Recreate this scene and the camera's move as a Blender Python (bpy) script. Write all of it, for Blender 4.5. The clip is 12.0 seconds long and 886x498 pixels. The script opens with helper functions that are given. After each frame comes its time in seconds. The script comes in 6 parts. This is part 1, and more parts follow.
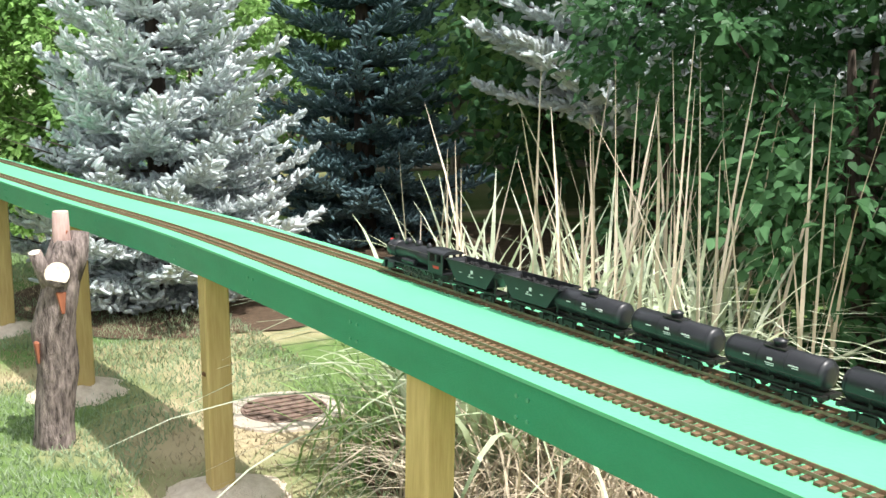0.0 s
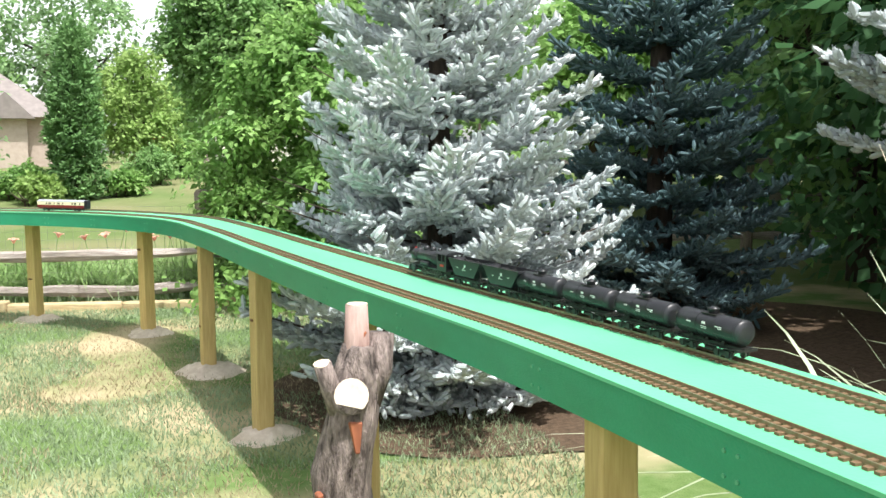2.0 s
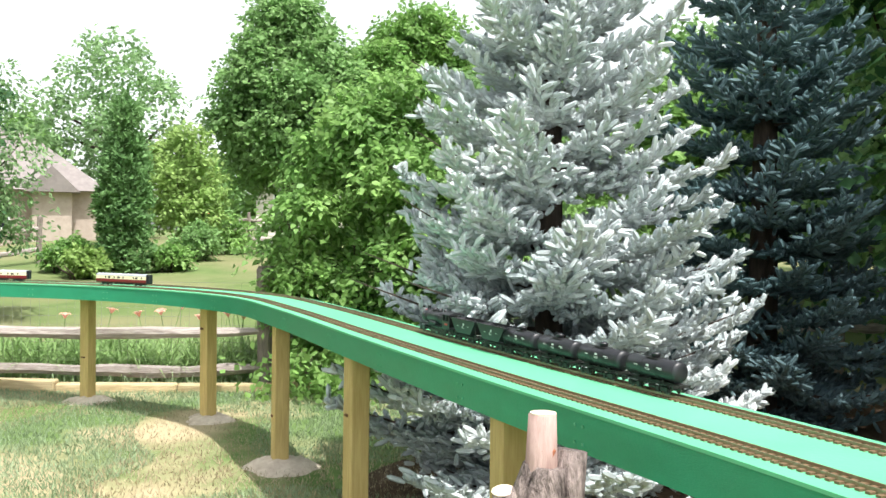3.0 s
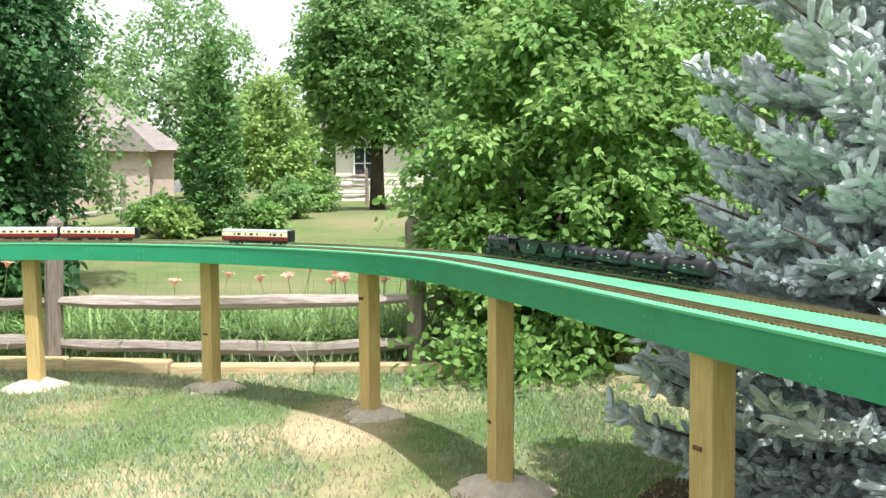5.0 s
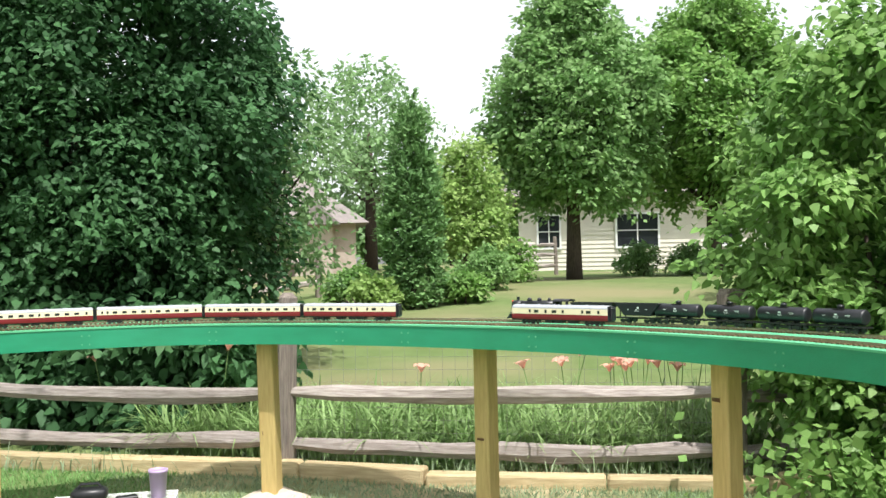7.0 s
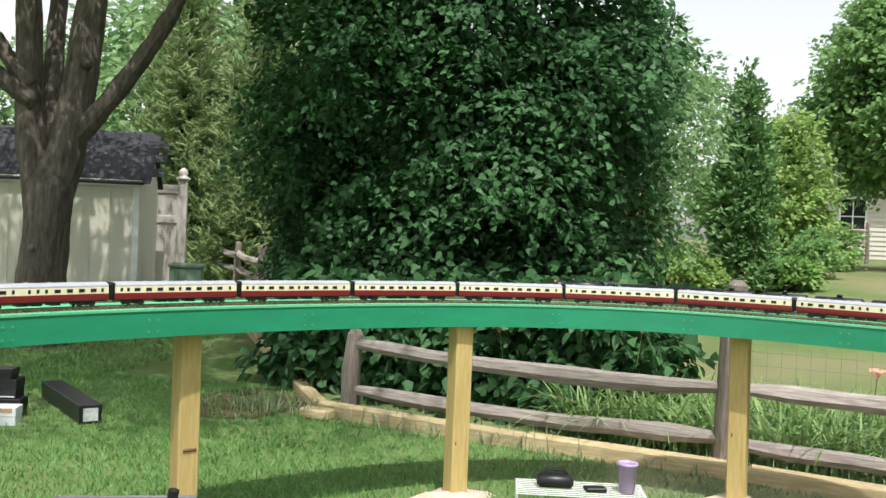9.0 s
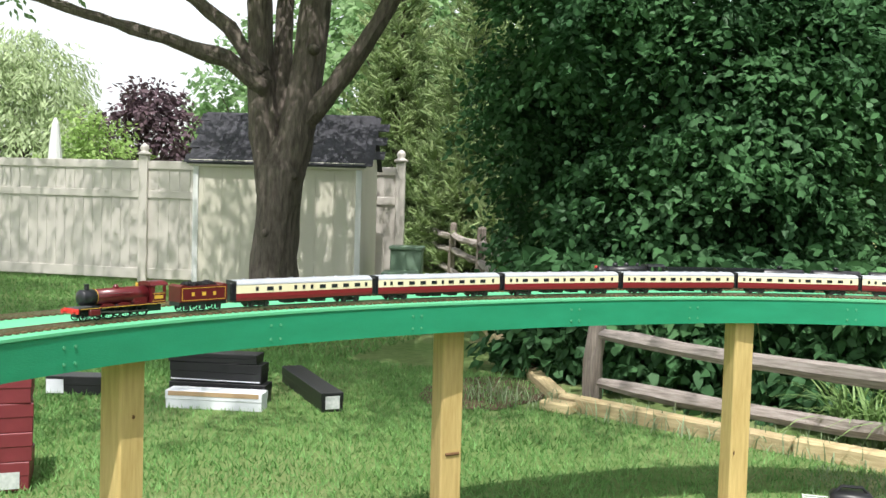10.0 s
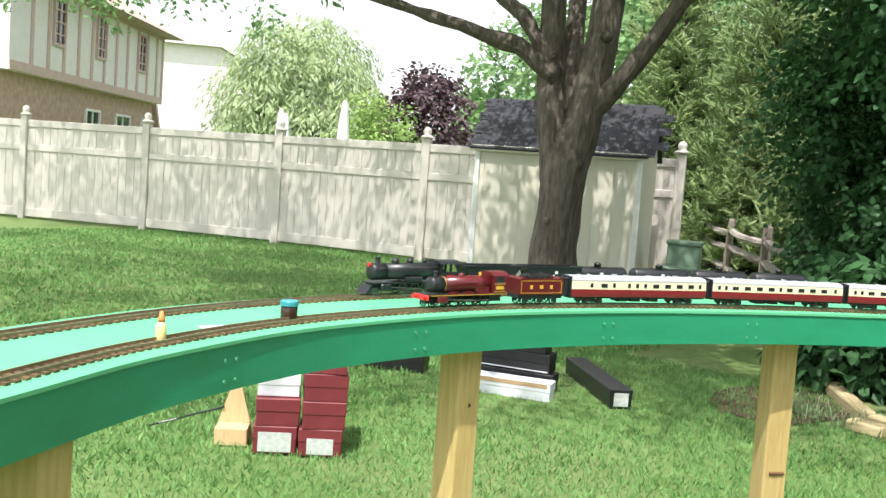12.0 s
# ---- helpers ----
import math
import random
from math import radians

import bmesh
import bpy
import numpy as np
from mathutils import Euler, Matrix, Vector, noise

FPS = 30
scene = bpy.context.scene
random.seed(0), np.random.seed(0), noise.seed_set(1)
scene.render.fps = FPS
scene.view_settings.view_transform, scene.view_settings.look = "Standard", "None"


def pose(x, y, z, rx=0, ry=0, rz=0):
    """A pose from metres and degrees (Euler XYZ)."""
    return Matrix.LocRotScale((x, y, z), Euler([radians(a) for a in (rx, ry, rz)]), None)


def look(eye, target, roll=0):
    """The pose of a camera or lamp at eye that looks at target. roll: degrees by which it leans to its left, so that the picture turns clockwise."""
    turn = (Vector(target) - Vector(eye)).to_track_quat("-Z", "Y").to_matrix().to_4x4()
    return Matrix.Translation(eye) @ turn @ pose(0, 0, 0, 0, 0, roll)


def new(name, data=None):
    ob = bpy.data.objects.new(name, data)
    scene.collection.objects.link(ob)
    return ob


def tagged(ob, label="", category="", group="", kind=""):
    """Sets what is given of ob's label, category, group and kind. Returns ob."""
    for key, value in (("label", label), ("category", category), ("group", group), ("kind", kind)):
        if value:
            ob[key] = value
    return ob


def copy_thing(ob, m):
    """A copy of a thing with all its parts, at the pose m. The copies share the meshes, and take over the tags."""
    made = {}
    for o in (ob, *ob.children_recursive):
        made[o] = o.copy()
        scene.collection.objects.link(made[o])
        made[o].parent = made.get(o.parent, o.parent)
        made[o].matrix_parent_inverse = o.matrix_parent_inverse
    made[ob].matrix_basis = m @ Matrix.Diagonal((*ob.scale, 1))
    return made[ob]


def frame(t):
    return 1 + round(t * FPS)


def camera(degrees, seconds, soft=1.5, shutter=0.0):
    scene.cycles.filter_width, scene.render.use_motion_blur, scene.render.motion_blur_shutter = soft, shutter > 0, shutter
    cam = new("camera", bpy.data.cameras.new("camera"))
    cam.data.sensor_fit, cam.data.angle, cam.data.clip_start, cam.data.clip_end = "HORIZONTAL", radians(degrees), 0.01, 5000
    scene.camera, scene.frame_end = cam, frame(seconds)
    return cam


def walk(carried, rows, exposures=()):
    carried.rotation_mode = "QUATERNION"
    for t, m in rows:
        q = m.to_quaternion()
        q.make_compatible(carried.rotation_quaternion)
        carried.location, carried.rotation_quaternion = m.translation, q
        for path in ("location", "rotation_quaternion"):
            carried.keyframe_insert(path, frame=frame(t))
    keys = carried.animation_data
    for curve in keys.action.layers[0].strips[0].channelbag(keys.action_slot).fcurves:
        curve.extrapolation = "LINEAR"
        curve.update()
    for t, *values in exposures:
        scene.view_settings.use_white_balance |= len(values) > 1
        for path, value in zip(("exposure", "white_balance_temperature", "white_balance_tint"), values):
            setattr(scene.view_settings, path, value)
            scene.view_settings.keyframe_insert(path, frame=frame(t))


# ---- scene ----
cam = camera(49.0, 12.0)
PATH = [
    (0, (0.334, -0.417, 1.518), (1.366, 1.263, 1.182), 0.62),
    (0.5, (0.378, -0.057, 1.479), (1.232, 1.735, 1.234), -0.09),
    (1, (0.420, 0.334, 1.447), (1.215, 2.156, 1.221), 0.95),
    (1.5, (0.392, 0.692, 1.410), (1.144, 2.534, 1.201), 1.92),
    (2, (0.423, 1.088, 1.416), (1.058, 2.974, 1.215), -0.39),
    (2.5, (0.330, 1.445, 1.390), (1.013, 3.321, 1.273), 0.88),
    (3, (0.218, 1.743, 1.385), (0.795, 3.657, 1.352), 0.79),
    (5, (-0.189, 3.555, 1.276), (0.261, 5.500, 1.155), -0.20),
    (5.5, (-0.337, 4.024, 1.238), (0.038, 5.988, 1.271), -0.06),
    (6, (-0.590, 4.337, 1.246), (-0.164, 6.291, 1.264), 0.01),
    (6.5, (-0.632, 4.743, 1.248), (-0.331, 6.720, 1.275), -0.88),
    (8.5, (-1.600, 5.335, 1.280), (-1.880, 7.314, 1.290), 2.20),
    (9, (-1.901, 5.387, 1.298), (-2.287, 7.349, 1.257), 2.40),
    (9.5, (-2.110, 5.680, 1.283), (-2.724, 7.583, 1.233), 1.55),
    (10, (-2.273, 5.662, 1.320), (-3.045, 7.504, 1.219), 1.70),
    (10.5, (-2.352, 5.606, 1.335), (-3.266, 7.377, 1.170), 1.33),
    (11, (-2.501, 5.619, 1.315), (-3.514, 7.335, 1.141), 2.91),
    (11.5, (-2.532, 5.637, 1.335), (-3.713, 7.241, 1.154), 2.53),
    (12, (-2.542, 5.612, 1.331), (-3.758, 7.192, 1.177), 4.11),
]
walk(cam, [(t, look(eye, target, roll)) for t, eye, target, roll in PATH], [(0, 0.72), (3, 0.72), (5.5, 0.66), (6.5, 0.60), (8.5, 0.18), (9.5, 0.27), (11, 0.66), (12, 0.68)])

# ---- world and sun ----
SUN = Vector((0.16, -0.40, 0.90)).normalized()
world = bpy.data.worlds.new("sky")
scene.world = world
world.use_nodes = True
wn = world.node_tree.nodes
sky = wn.new("ShaderNodeTexSky")
sky.sky_type = "NISHITA"
sky.sun_disc = False
sky.sun_elevation = math.asin(SUN.z)
sky.sun_rotation = math.atan2(SUN.x, SUN.y)
sky.dust_density = 2.0
sky.air_density = 1.0
sky.ozone_density = 1.0
wn["Background"].inputs["Strength"].default_value = 0.15
haze = wn.new("ShaderNodeHueSaturation")
haze.inputs["Saturation"].default_value, haze.inputs["Value"].default_value = 0.22, 1.35
world.node_tree.links.new(sky.outputs[0], haze.inputs["Color"])
world.node_tree.links.new(haze.outputs[0], wn["Background"].inputs["Color"])
lamp = bpy.data.lights.new("sun", "SUN")
lamp.energy, lamp.angle, lamp.color = 4.0, radians(0.6), (1.0, 0.962, 0.93)
sun = new("sun", lamp)
sun.matrix_world = look(SUN * 30, (0, 0, 0))


# ---- materials ----
def mat(name, a, b=None, scale=20.0, rough=0.6, metal=0.0, bump=0.2, fine=4.0, island=0.0, objects=0.0, coord="Object", stretch=(1, 1, 1), spec=0.5, trans=0.0, detail=6.0, blotch=None, blotch_scale=1.0, blotch_x=None):
    """Two-tone procedural surface: noise from a to b, fine grain, bump, and variation by island or object."""
    m = bpy.data.materials.new(name)
    m.use_nodes = True
    n, l = m.node_tree.nodes, m.node_tree.links
    p = n["Principled BSDF"]
    p.inputs["Roughness"].default_value, p.inputs["Metallic"].default_value = rough, metal
    p.inputs["Specular IOR Level"].default_value = spec
    b = b or tuple(c * 0.75 for c in a)
    tc, mp, nz, ramp = n.new("ShaderNodeTexCoord"), n.new("ShaderNodeMapping"), n.new("ShaderNodeTexNoise"), n.new("ShaderNodeValToRGB")
    mp.inputs["Scale"].default_value = stretch
    l.new(tc.outputs[coord], mp.inputs["Vector"])
    l.new(mp.outputs[0], nz.inputs["Vector"])
    nz.inputs["Scale"].default_value, nz.inputs["Detail"].default_value, nz.inputs["Roughness"].default_value = scale, detail, 0.6
    ramp.color_ramp.elements[0].position, ramp.color_ramp.elements[1].position = 0.32, 0.68
    ramp.color_ramp.elements[0].color, ramp.color_ramp.elements[1].color = (*b, 1), (*a, 1)
    l.new(nz.outputs["Fac"], ramp.inputs["Fac"])
    col = ramp.outputs["Color"]
    if blotch:
        bz, br, mx = n.new("ShaderNodeTexNoise"), n.new("ShaderNodeValToRGB"), n.new("ShaderNodeMix")
        bz.inputs["Scale"].default_value, bz.inputs["Detail"].default_value = blotch_scale, 4
        l.new(tc.outputs[coord], bz.inputs["Vector"])
        br.color_ramp.elements[0].position, br.color_ramp.elements[1].position = 0.45, 0.62
        l.new(bz.outputs["Fac"], br.inputs["Fac"])
        mx.data_type = "RGBA"
        fac = br.outputs["Color"]
        if blotch_x:
            sx, mr2, mu = n.new("ShaderNodeSeparateXYZ"), n.new("ShaderNodeMapRange"), n.new("ShaderNodeMath")
            l.new(tc.outputs[coord], sx.inputs[0])
            l.new(sx.outputs["X"], mr2.inputs["Value"])
            mr2.inputs["From Min"].default_value, mr2.inputs["From Max"].default_value, mr2.inputs["To Min"].default_value = blotch_x[0], blotch_x[1], 0.12
            mu.operation = "MULTIPLY"
            l.new(fac, mu.inputs[0])
            l.new(mr2.outputs[0], mu.inputs[1])
            fac = mu.outputs[0]
        l.new(fac, mx.inputs["Factor"])
        l.new(col, mx.inputs["A"])
        mx.inputs["B"].default_value = (*blotch, 1)
        col = mx.outputs["Result"]
    if island or objects:
        src = n.new("ShaderNodeNewGeometry").outputs["Random Per Island"] if island else n.new("ShaderNodeObjectInfo").outputs["Random"]
        mr, hs = n.new("ShaderNodeMapRange"), n.new("ShaderNodeHueSaturation")
        k = island or objects
        mr.inputs["To Min"].default_value, mr.inputs["To Max"].default_value = 1 - k, 1 + k
        l.new(src, mr.inputs["Value"])
        l.new(mr.outputs[0], hs.inputs["Value"])
        l.new(col, hs.inputs["Color"])
        col = hs.outputs["Color"]
    l.new(col, p.inputs["Base Color"])
    if bump:
        bp, fz = n.new("ShaderNodeBump"), n.new("ShaderNodeTexNoise")
        fz.inputs["Scale"].default_value, fz.inputs["Detail"].default_value = scale * fine, 4
        l.new(mp.outputs[0], fz.inputs["Vector"])
        bp.inputs["Strength"].default_value, bp.inputs["Distance"].default_value = bump, 0.01
        l.new(fz.outputs["Fac"], bp.inputs["Height"])
        l.new(bp.outputs[0], p.inputs["Normal"])
    if trans:
        tr, mixer = n.new("ShaderNodeBsdfTranslucent"), n.new("ShaderNodeMixShader")
        l.new(col, tr.inputs["Color"])
        mixer.inputs["Fac"].default_value = trans
        l.new(p.outputs[0], mixer.inputs[1])
        l.new(tr.outputs[0], mixer.inputs[2])
        l.new(mixer.outputs[0], n["Material Output"].inputs["Surface"])
    return m


def leaf_mat(name, a, b, trans=0.35, rough=0.45, island=0.35):
    island *= 0.6
    a, b = [tuple(0.80 * v + 0.20 * sum(c) / 3 + (0.012 if i == 2 else 0) for i, v in enumerate(c)) for c in (a, b)]
    return mat(name, a, b, scale=1.2, rough=rough, bump=0, island=island, trans=trans, spec=0.18, detail=2)


# deck greens: the top paler, the side boards darker
GREEN_TOP = mat("pale_deck_green", (0.135, 0.52, 0.275), (0.112, 0.465, 0.24), scale=3, rough=0.5, bump=0.08, fine=30, spec=0.4)
GREEN_SIDE = mat("dark_deck_green", (0.022, 0.29, 0.150), (0.018, 0.245, 0.122), scale=5, rough=0.38, bump=0.15, fine=20, stretch=(1, 1, 3))
LUMBER = mat("treated_lumber", (0.58, 0.44, 0.18), (0.45, 0.32, 0.115), scale=9, rough=0.75, bump=0.2, fine=6, stretch=(9, 9, 0.7), objects=0.12)
KNOT = mat("knot_wood", (0.16, 0.08, 0.03), (0.10, 0.05, 0.02), scale=60, rough=0.8)
STEEL_BOLT = mat("painted_bolt", (0.10, 0.38, 0.21), scale=60, rough=0.4, bump=0)
GROUND = mat("dry_lawn", (0.16, 0.235, 0.085), (0.105, 0.175, 0.05), scale=14, rough=0.95, bump=0.8, fine=6, spec=0.1, blotch=(0.46, 0.38, 0.24), blotch_scale=0.9, blotch_x=(-3.2, -0.6))
FAR_LAWN = mat("far_lawn", (0.15, 0.20, 0.075), (0.11, 0.16, 0.055), scale=3, rough=0.95, bump=0.5, fine=20, spec=0.1, blotch=(0.22, 0.21, 0.11), blotch_scale=0.25)
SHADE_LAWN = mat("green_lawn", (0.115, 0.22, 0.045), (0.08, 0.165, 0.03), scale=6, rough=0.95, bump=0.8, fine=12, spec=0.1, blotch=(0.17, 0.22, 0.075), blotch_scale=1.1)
# sun and shade tinted in: paler blades for sunlit lawn, deeper green for shaded
BLADE = leaf_mat("grass_blade", (0.33, 0.43, 0.22), (0.23, 0.33, 0.14), 0.3, 0.6, 0.4)
DEEP_BLADE = leaf_mat("deep_grass_blade", (0.20, 0.42, 0.09), (0.13, 0.31, 0.05), 0.3, 0.6, 0.4)
STRAW_BLADE = leaf_mat("dry_grass_blade", (0.48, 0.40, 0.22), (0.36, 0.29, 0.14), 0.25, 0.7, 0.35)
SOIL = mat("pale_dug_soil", (0.74, 0.65, 0.54), (0.56, 0.46, 0.36), scale=22, rough=0.95, bump=1.0, fine=5, spec=0.1)
MULCH = mat("needle_litter", (0.15, 0.105, 0.07), (0.07, 0.05, 0.034), scale=30, rough=0.95, bump=1.0, fine=4, spec=0.1)
RAIL_STEEL = mat("rail_metal", (0.40, 0.33, 0.24), (0.28, 0.20, 0.12), scale=80, rough=0.38, metal=0.7, bump=0.05)
SLEEPER = mat("brown_sleeper", (0.17, 0.105, 0.05), (0.10, 0.06, 0.03), scale=90, rough=0.8, bump=0.2, island=0.3, objects=0.2)
WEATHERED = mat("weathered_rail_wood", (0.46, 0.41, 0.37), (0.24, 0.20, 0.18), scale=7, rough=0.9, bump=0.7, fine=5, stretch=(1, 12, 12), objects=0.15)
WEATHERED_POST = mat("weathered_post_wood", (0.33, 0.28, 0.24), (0.17, 0.14, 0.12), scale=7, rough=0.9, bump=0.7, fine=5, stretch=(12, 12, 1))
TIMBER = mat("landscape_timber", (0.62, 0.51, 0.30), (0.42, 0.32, 0.17), scale=6, rough=0.85, bump=0.5, fine=6, stretch=(1, 9, 9), objects=0.12)
BARK = mat("grey_brown_bark", (0.185, 0.155, 0.13), (0.07, 0.055, 0.046), scale=9, rough=0.95, bump=1.0, fine=3, stretch=(3, 3, 0.7))
DARK_BARK = mat("dark_bark", (0.09, 0.065, 0.05), (0.04, 0.03, 0.022), scale=12, rough=0.95, bump=0.8, stretch=(3, 3, 0.6))
LOG_BARK = mat("flaking_log_bark", (0.36, 0.29, 0.26), (0.022, 0.014, 0.012), scale=26, rough=0.95, bump=1.0, fine=4, stretch=(2, 2, 0.55))
LOG_CUT = mat("fresh_cut_wood", (0.78, 0.68, 0.55), (0.62, 0.50, 0.36), scale=24, rough=0.85)
LOG_BARE = mat("bare_pinkish_wood", (0.46, 0.33, 0.29), (0.26, 0.16, 0.135), scale=14, rough=0.85, bump=0.4, stretch=(2, 2, 0.4))
LOG_RED = mat("bare_red_wood", (0.36, 0.12, 0.055), (0.22, 0.07, 0.035), scale=16, rough=0.8, stretch=(2, 2, 0.4))
SILVER_NEEDLE = leaf_mat("silver_spruce_needle", (0.66, 0.71, 0.70), (0.44, 0.52, 0.51), 0.12, 0.5, 0.35)
BLUE_NEEDLE = leaf_mat("dark_blue_spruce_needle", (0.15, 0.26, 0.27), (0.06, 0.13, 0.125), 0.12, 0.5, 0.4)
PINE_NEEDLE = leaf_mat("yellow_green_conifer_spray", (0.40, 0.52, 0.19), (0.24, 0.36, 0.11), 0.4, 0.6, 0.4)
SHRUB_LEAF = leaf_mat("bright_shrub_leaf", (0.31, 0.54, 0.10), (0.16, 0.36, 0.05), 0.45, 0.4, 0.4)
DARK_LEAF = leaf_mat("dark_hedge_leaf", (0.085, 0.235, 0.058), (0.042, 0.135, 0.030), 0.38, 0.5, 0.4)
MAPLE_LEAF = leaf_mat("maple_leaf", (0.29, 0.50, 0.14), (0.19, 0.39, 0.085), 0.45, 0.45, 0.35)
ASH_LEAF = leaf_mat("pale_tree_leaf", (0.29, 0.48, 0.17), (0.20, 0.38, 0.115), 0.45, 0.5, 0.3)
LIME_LEAF = leaf_mat("yellow_green_leaf", (0.38, 0.56, 0.12), (0.26, 0.44, 0.07), 0.45, 0.5, 0.3)
ARBOR_LEAF = leaf_mat("arborvitae_spray", (0.20, 0.40, 0.10), (0.12, 0.28, 0.06), 0.3, 0.6, 0.35)
WILLOW_LEAF = leaf_mat("willow_leaf", (0.50, 0.62, 0.30), (0.36, 0.48, 0.20), 0.4, 0.5, 0.3)
PLUM_LEAF = leaf_mat("purple_plum_leaf", (0.17, 0.105, 0.105), (0.10, 0.06, 0.065), 0.2, 0.5, 0.35)
LILY_LEAF = leaf_mat("daylily_leaf", (0.32, 0.50, 0.14), (0.20, 0.36, 0.07), 0.35, 0.45, 0.35)
LILY_PETAL = leaf_mat("coral_petal", (0.90, 0.48, 0.34), (0.85, 0.38, 0.25), 0.4, 0.5, 0.15)
REED_GREEN = leaf_mat("striped_reed_leaf", (0.68, 0.73, 0.52), (0.40, 0.52, 0.24), 0.35, 0.5, 0.4)
REED_STRAW = leaf_mat("dead_reed_stalk", (0.66, 0.56, 0.40), (0.46, 0.36, 0.22), 0.15, 0.7, 0.3)
VINYL = mat("beige_vinyl", (0.58, 0.545, 0.50), (0.53, 0.495, 0.45), scale=1.5, rough=0.45, bump=0.05)
SHED_WALL = mat("cream_shed_siding", (0.68, 0.65, 0.55), (0.60, 0.57, 0.47), scale=2, rough=0.6, bump=0.1, stretch=(1, 1, 0.2))
WHITE_TRIM = mat("white_trim_paint", (0.78, 0.79, 0.78), (0.70, 0.71, 0.70), scale=8, rough=0.5, bump=0.05)
SHINGLE = mat("charcoal_shingle", (0.055, 0.055, 0.065), (0.03, 0.03, 0.036), scale=30, rough=0.9, bump=0.6, objects=0.3)
GREY_ROOF = mat("grey_brown_roof_shingle", (0.27, 0.24, 0.225), (0.20, 0.175, 0.165), scale=3, rough=0.9, bump=0.5, fine=10)
BRICK = mat("house_brick", (0.58, 0.43, 0.36), (0.40, 0.27, 0.21), scale=6, rough=0.9, bump=0.3, objects=0.25)
PINK_ROOF = mat("pink_brown_shingle", (0.50, 0.39, 0.34), (0.40, 0.30, 0.26), scale=5, rough=0.9, bump=0.5, fine=10)
PALE_ROOF = mat("pale_roof_edge", (0.74, 0.72, 0.70), (0.64, 0.62, 0.60), scale=4, rough=0.85)
PALE_BRICK = mat("pale_tan_brick", (0.50, 0.42, 0.36), (0.42, 0.34, 0.29), scale=5, rough=0.9, bump=0.4)
SIDING = mat("pale_siding", (0.66, 0.62, 0.54), (0.60, 0.56, 0.48), scale=2, rough=0.6, bump=0.1)
STUCCO = mat("white_stucco", (0.78, 0.76, 0.73), (0.71, 0.69, 0.66), scale=4, rough=0.85, bump=0.3)
BROWN_BEAM = mat("brown_beam_paint", (0.58, 0.44, 0.40), (0.48, 0.36, 0.32), scale=8, rough=0.7)
PANE = mat("window_glass", (0.03, 0.035, 0.04), (0.02, 0.022, 0.026), scale=2, rough=0.06, bump=0, spec=0.8)
BLACK_PAINT = mat("black_model_paint", (0.020, 0.021, 0.024), (0.013, 0.014, 0.016), scale=40, rough=0.38, bump=0.03)
DARK_METAL = mat("dark_running_gear", (0.035, 0.033, 0.03), (0.02, 0.02, 0.018), scale=60, rough=0.5, metal=0.4, bump=0.1)
WHEEL_STEEL = mat("wheel_steel", (0.25, 0.23, 0.21), (0.14, 0.13, 0.12), scale=50, rough=0.35, metal=0.8, bump=0)
COAL = mat("coal_load", (0.02, 0.02, 0.02), (0.01, 0.01, 0.01), scale=120, rough=0.6, bump=1.0)
MAROON = mat("crimson_model_paint", (0.125, 0.013, 0.017), (0.10, 0.010, 0.013), scale=30, rough=0.28, bump=0.02)
COACH_RED = mat("coach_crimson", (0.22, 0.018, 0.024), (0.19, 0.015, 0.02), scale=30, rough=0.3, bump=0.02)
COACH_CREAM = mat("coach_cream", (0.80, 0.72, 0.50), (0.76, 0.68, 0.46), scale=20, rough=0.35, bump=0.02)
COACH_ROOF = mat("coach_roof_grey", (0.40, 0.42, 0.45), (0.34, 0.36, 0.39), scale=30, rough=0.5, bump=0.05)
GOLD = mat("yellow_lining", (0.70, 0.42, 0.06), (0.62, 0.36, 0.05), scale=40, rough=0.4, bump=0)
RED_PAINT = mat("red_buffer_paint", (0.65, 0.04, 0.03), (0.55, 0.03, 0.025), scale=40, rough=0.35, bump=0)
WHITE_MARK = mat("white_lettering", (0.75, 0.75, 0.72), (0.66, 0.66, 0.63), scale=80, rough=0.6, bump=0)
BOX_MAROON = mat("maroon_card_box", (0.20, 0.03, 0.038), (0.155, 0.022, 0.028), scale=10, rough=0.5, bump=0.05)
BOX_BLACK = mat("black_card_box", (0.016, 0.016, 0.018), (0.011, 0.011, 0.013), scale=10, rough=0.4, bump=0.05)
BOX_WHITE = mat("white_card", (0.78, 0.80, 0.84), (0.70, 0.72, 0.76), scale=14, rough=0.7, bump=0.05)
KRAFT = mat("brown_cardboard", (0.48, 0.33, 0.19), (0.40, 0.27, 0.15), scale=16, rough=0.85, bump=0.1)
PINE_BOARD = mat("raw_pine_board", (0.66, 0.48, 0.27), (0.56, 0.39, 0.20), scale=8, rough=0.75, stretch=(8, 8, 1))
LABEL = mat("printed_label", (0.62, 0.64, 0.62), (0.42, 0.46, 0.44), scale=45, rough=0.6, bump=0)
GREY_PLASTIC = mat("grey_plastic", (0.13, 0.14, 0.15), (0.10, 0.11, 0.12), scale=12, rough=0.5, bump=0.1)
BLUE_CARD = mat("blue_printed_card", (0.06, 0.14, 0.48), (0.05, 0.11, 0.40), scale=14, rough=0.5, bump=0)
LILAC = mat("lilac_plastic", (0.50, 0.38, 0.58), (0.45, 0.33, 0.53), scale=10, rough=0.4, bump=0)
TEAL = mat("teal_lid_plastic", (0.05, 0.32, 0.36), (0.04, 0.27, 0.31), scale=20, rough=0.4, bump=0)
AMBER = mat("dark_jar_contents", (0.05, 0.025, 0.015), (0.03, 0.016, 0.01), scale=20, rough=0.15, bump=0)
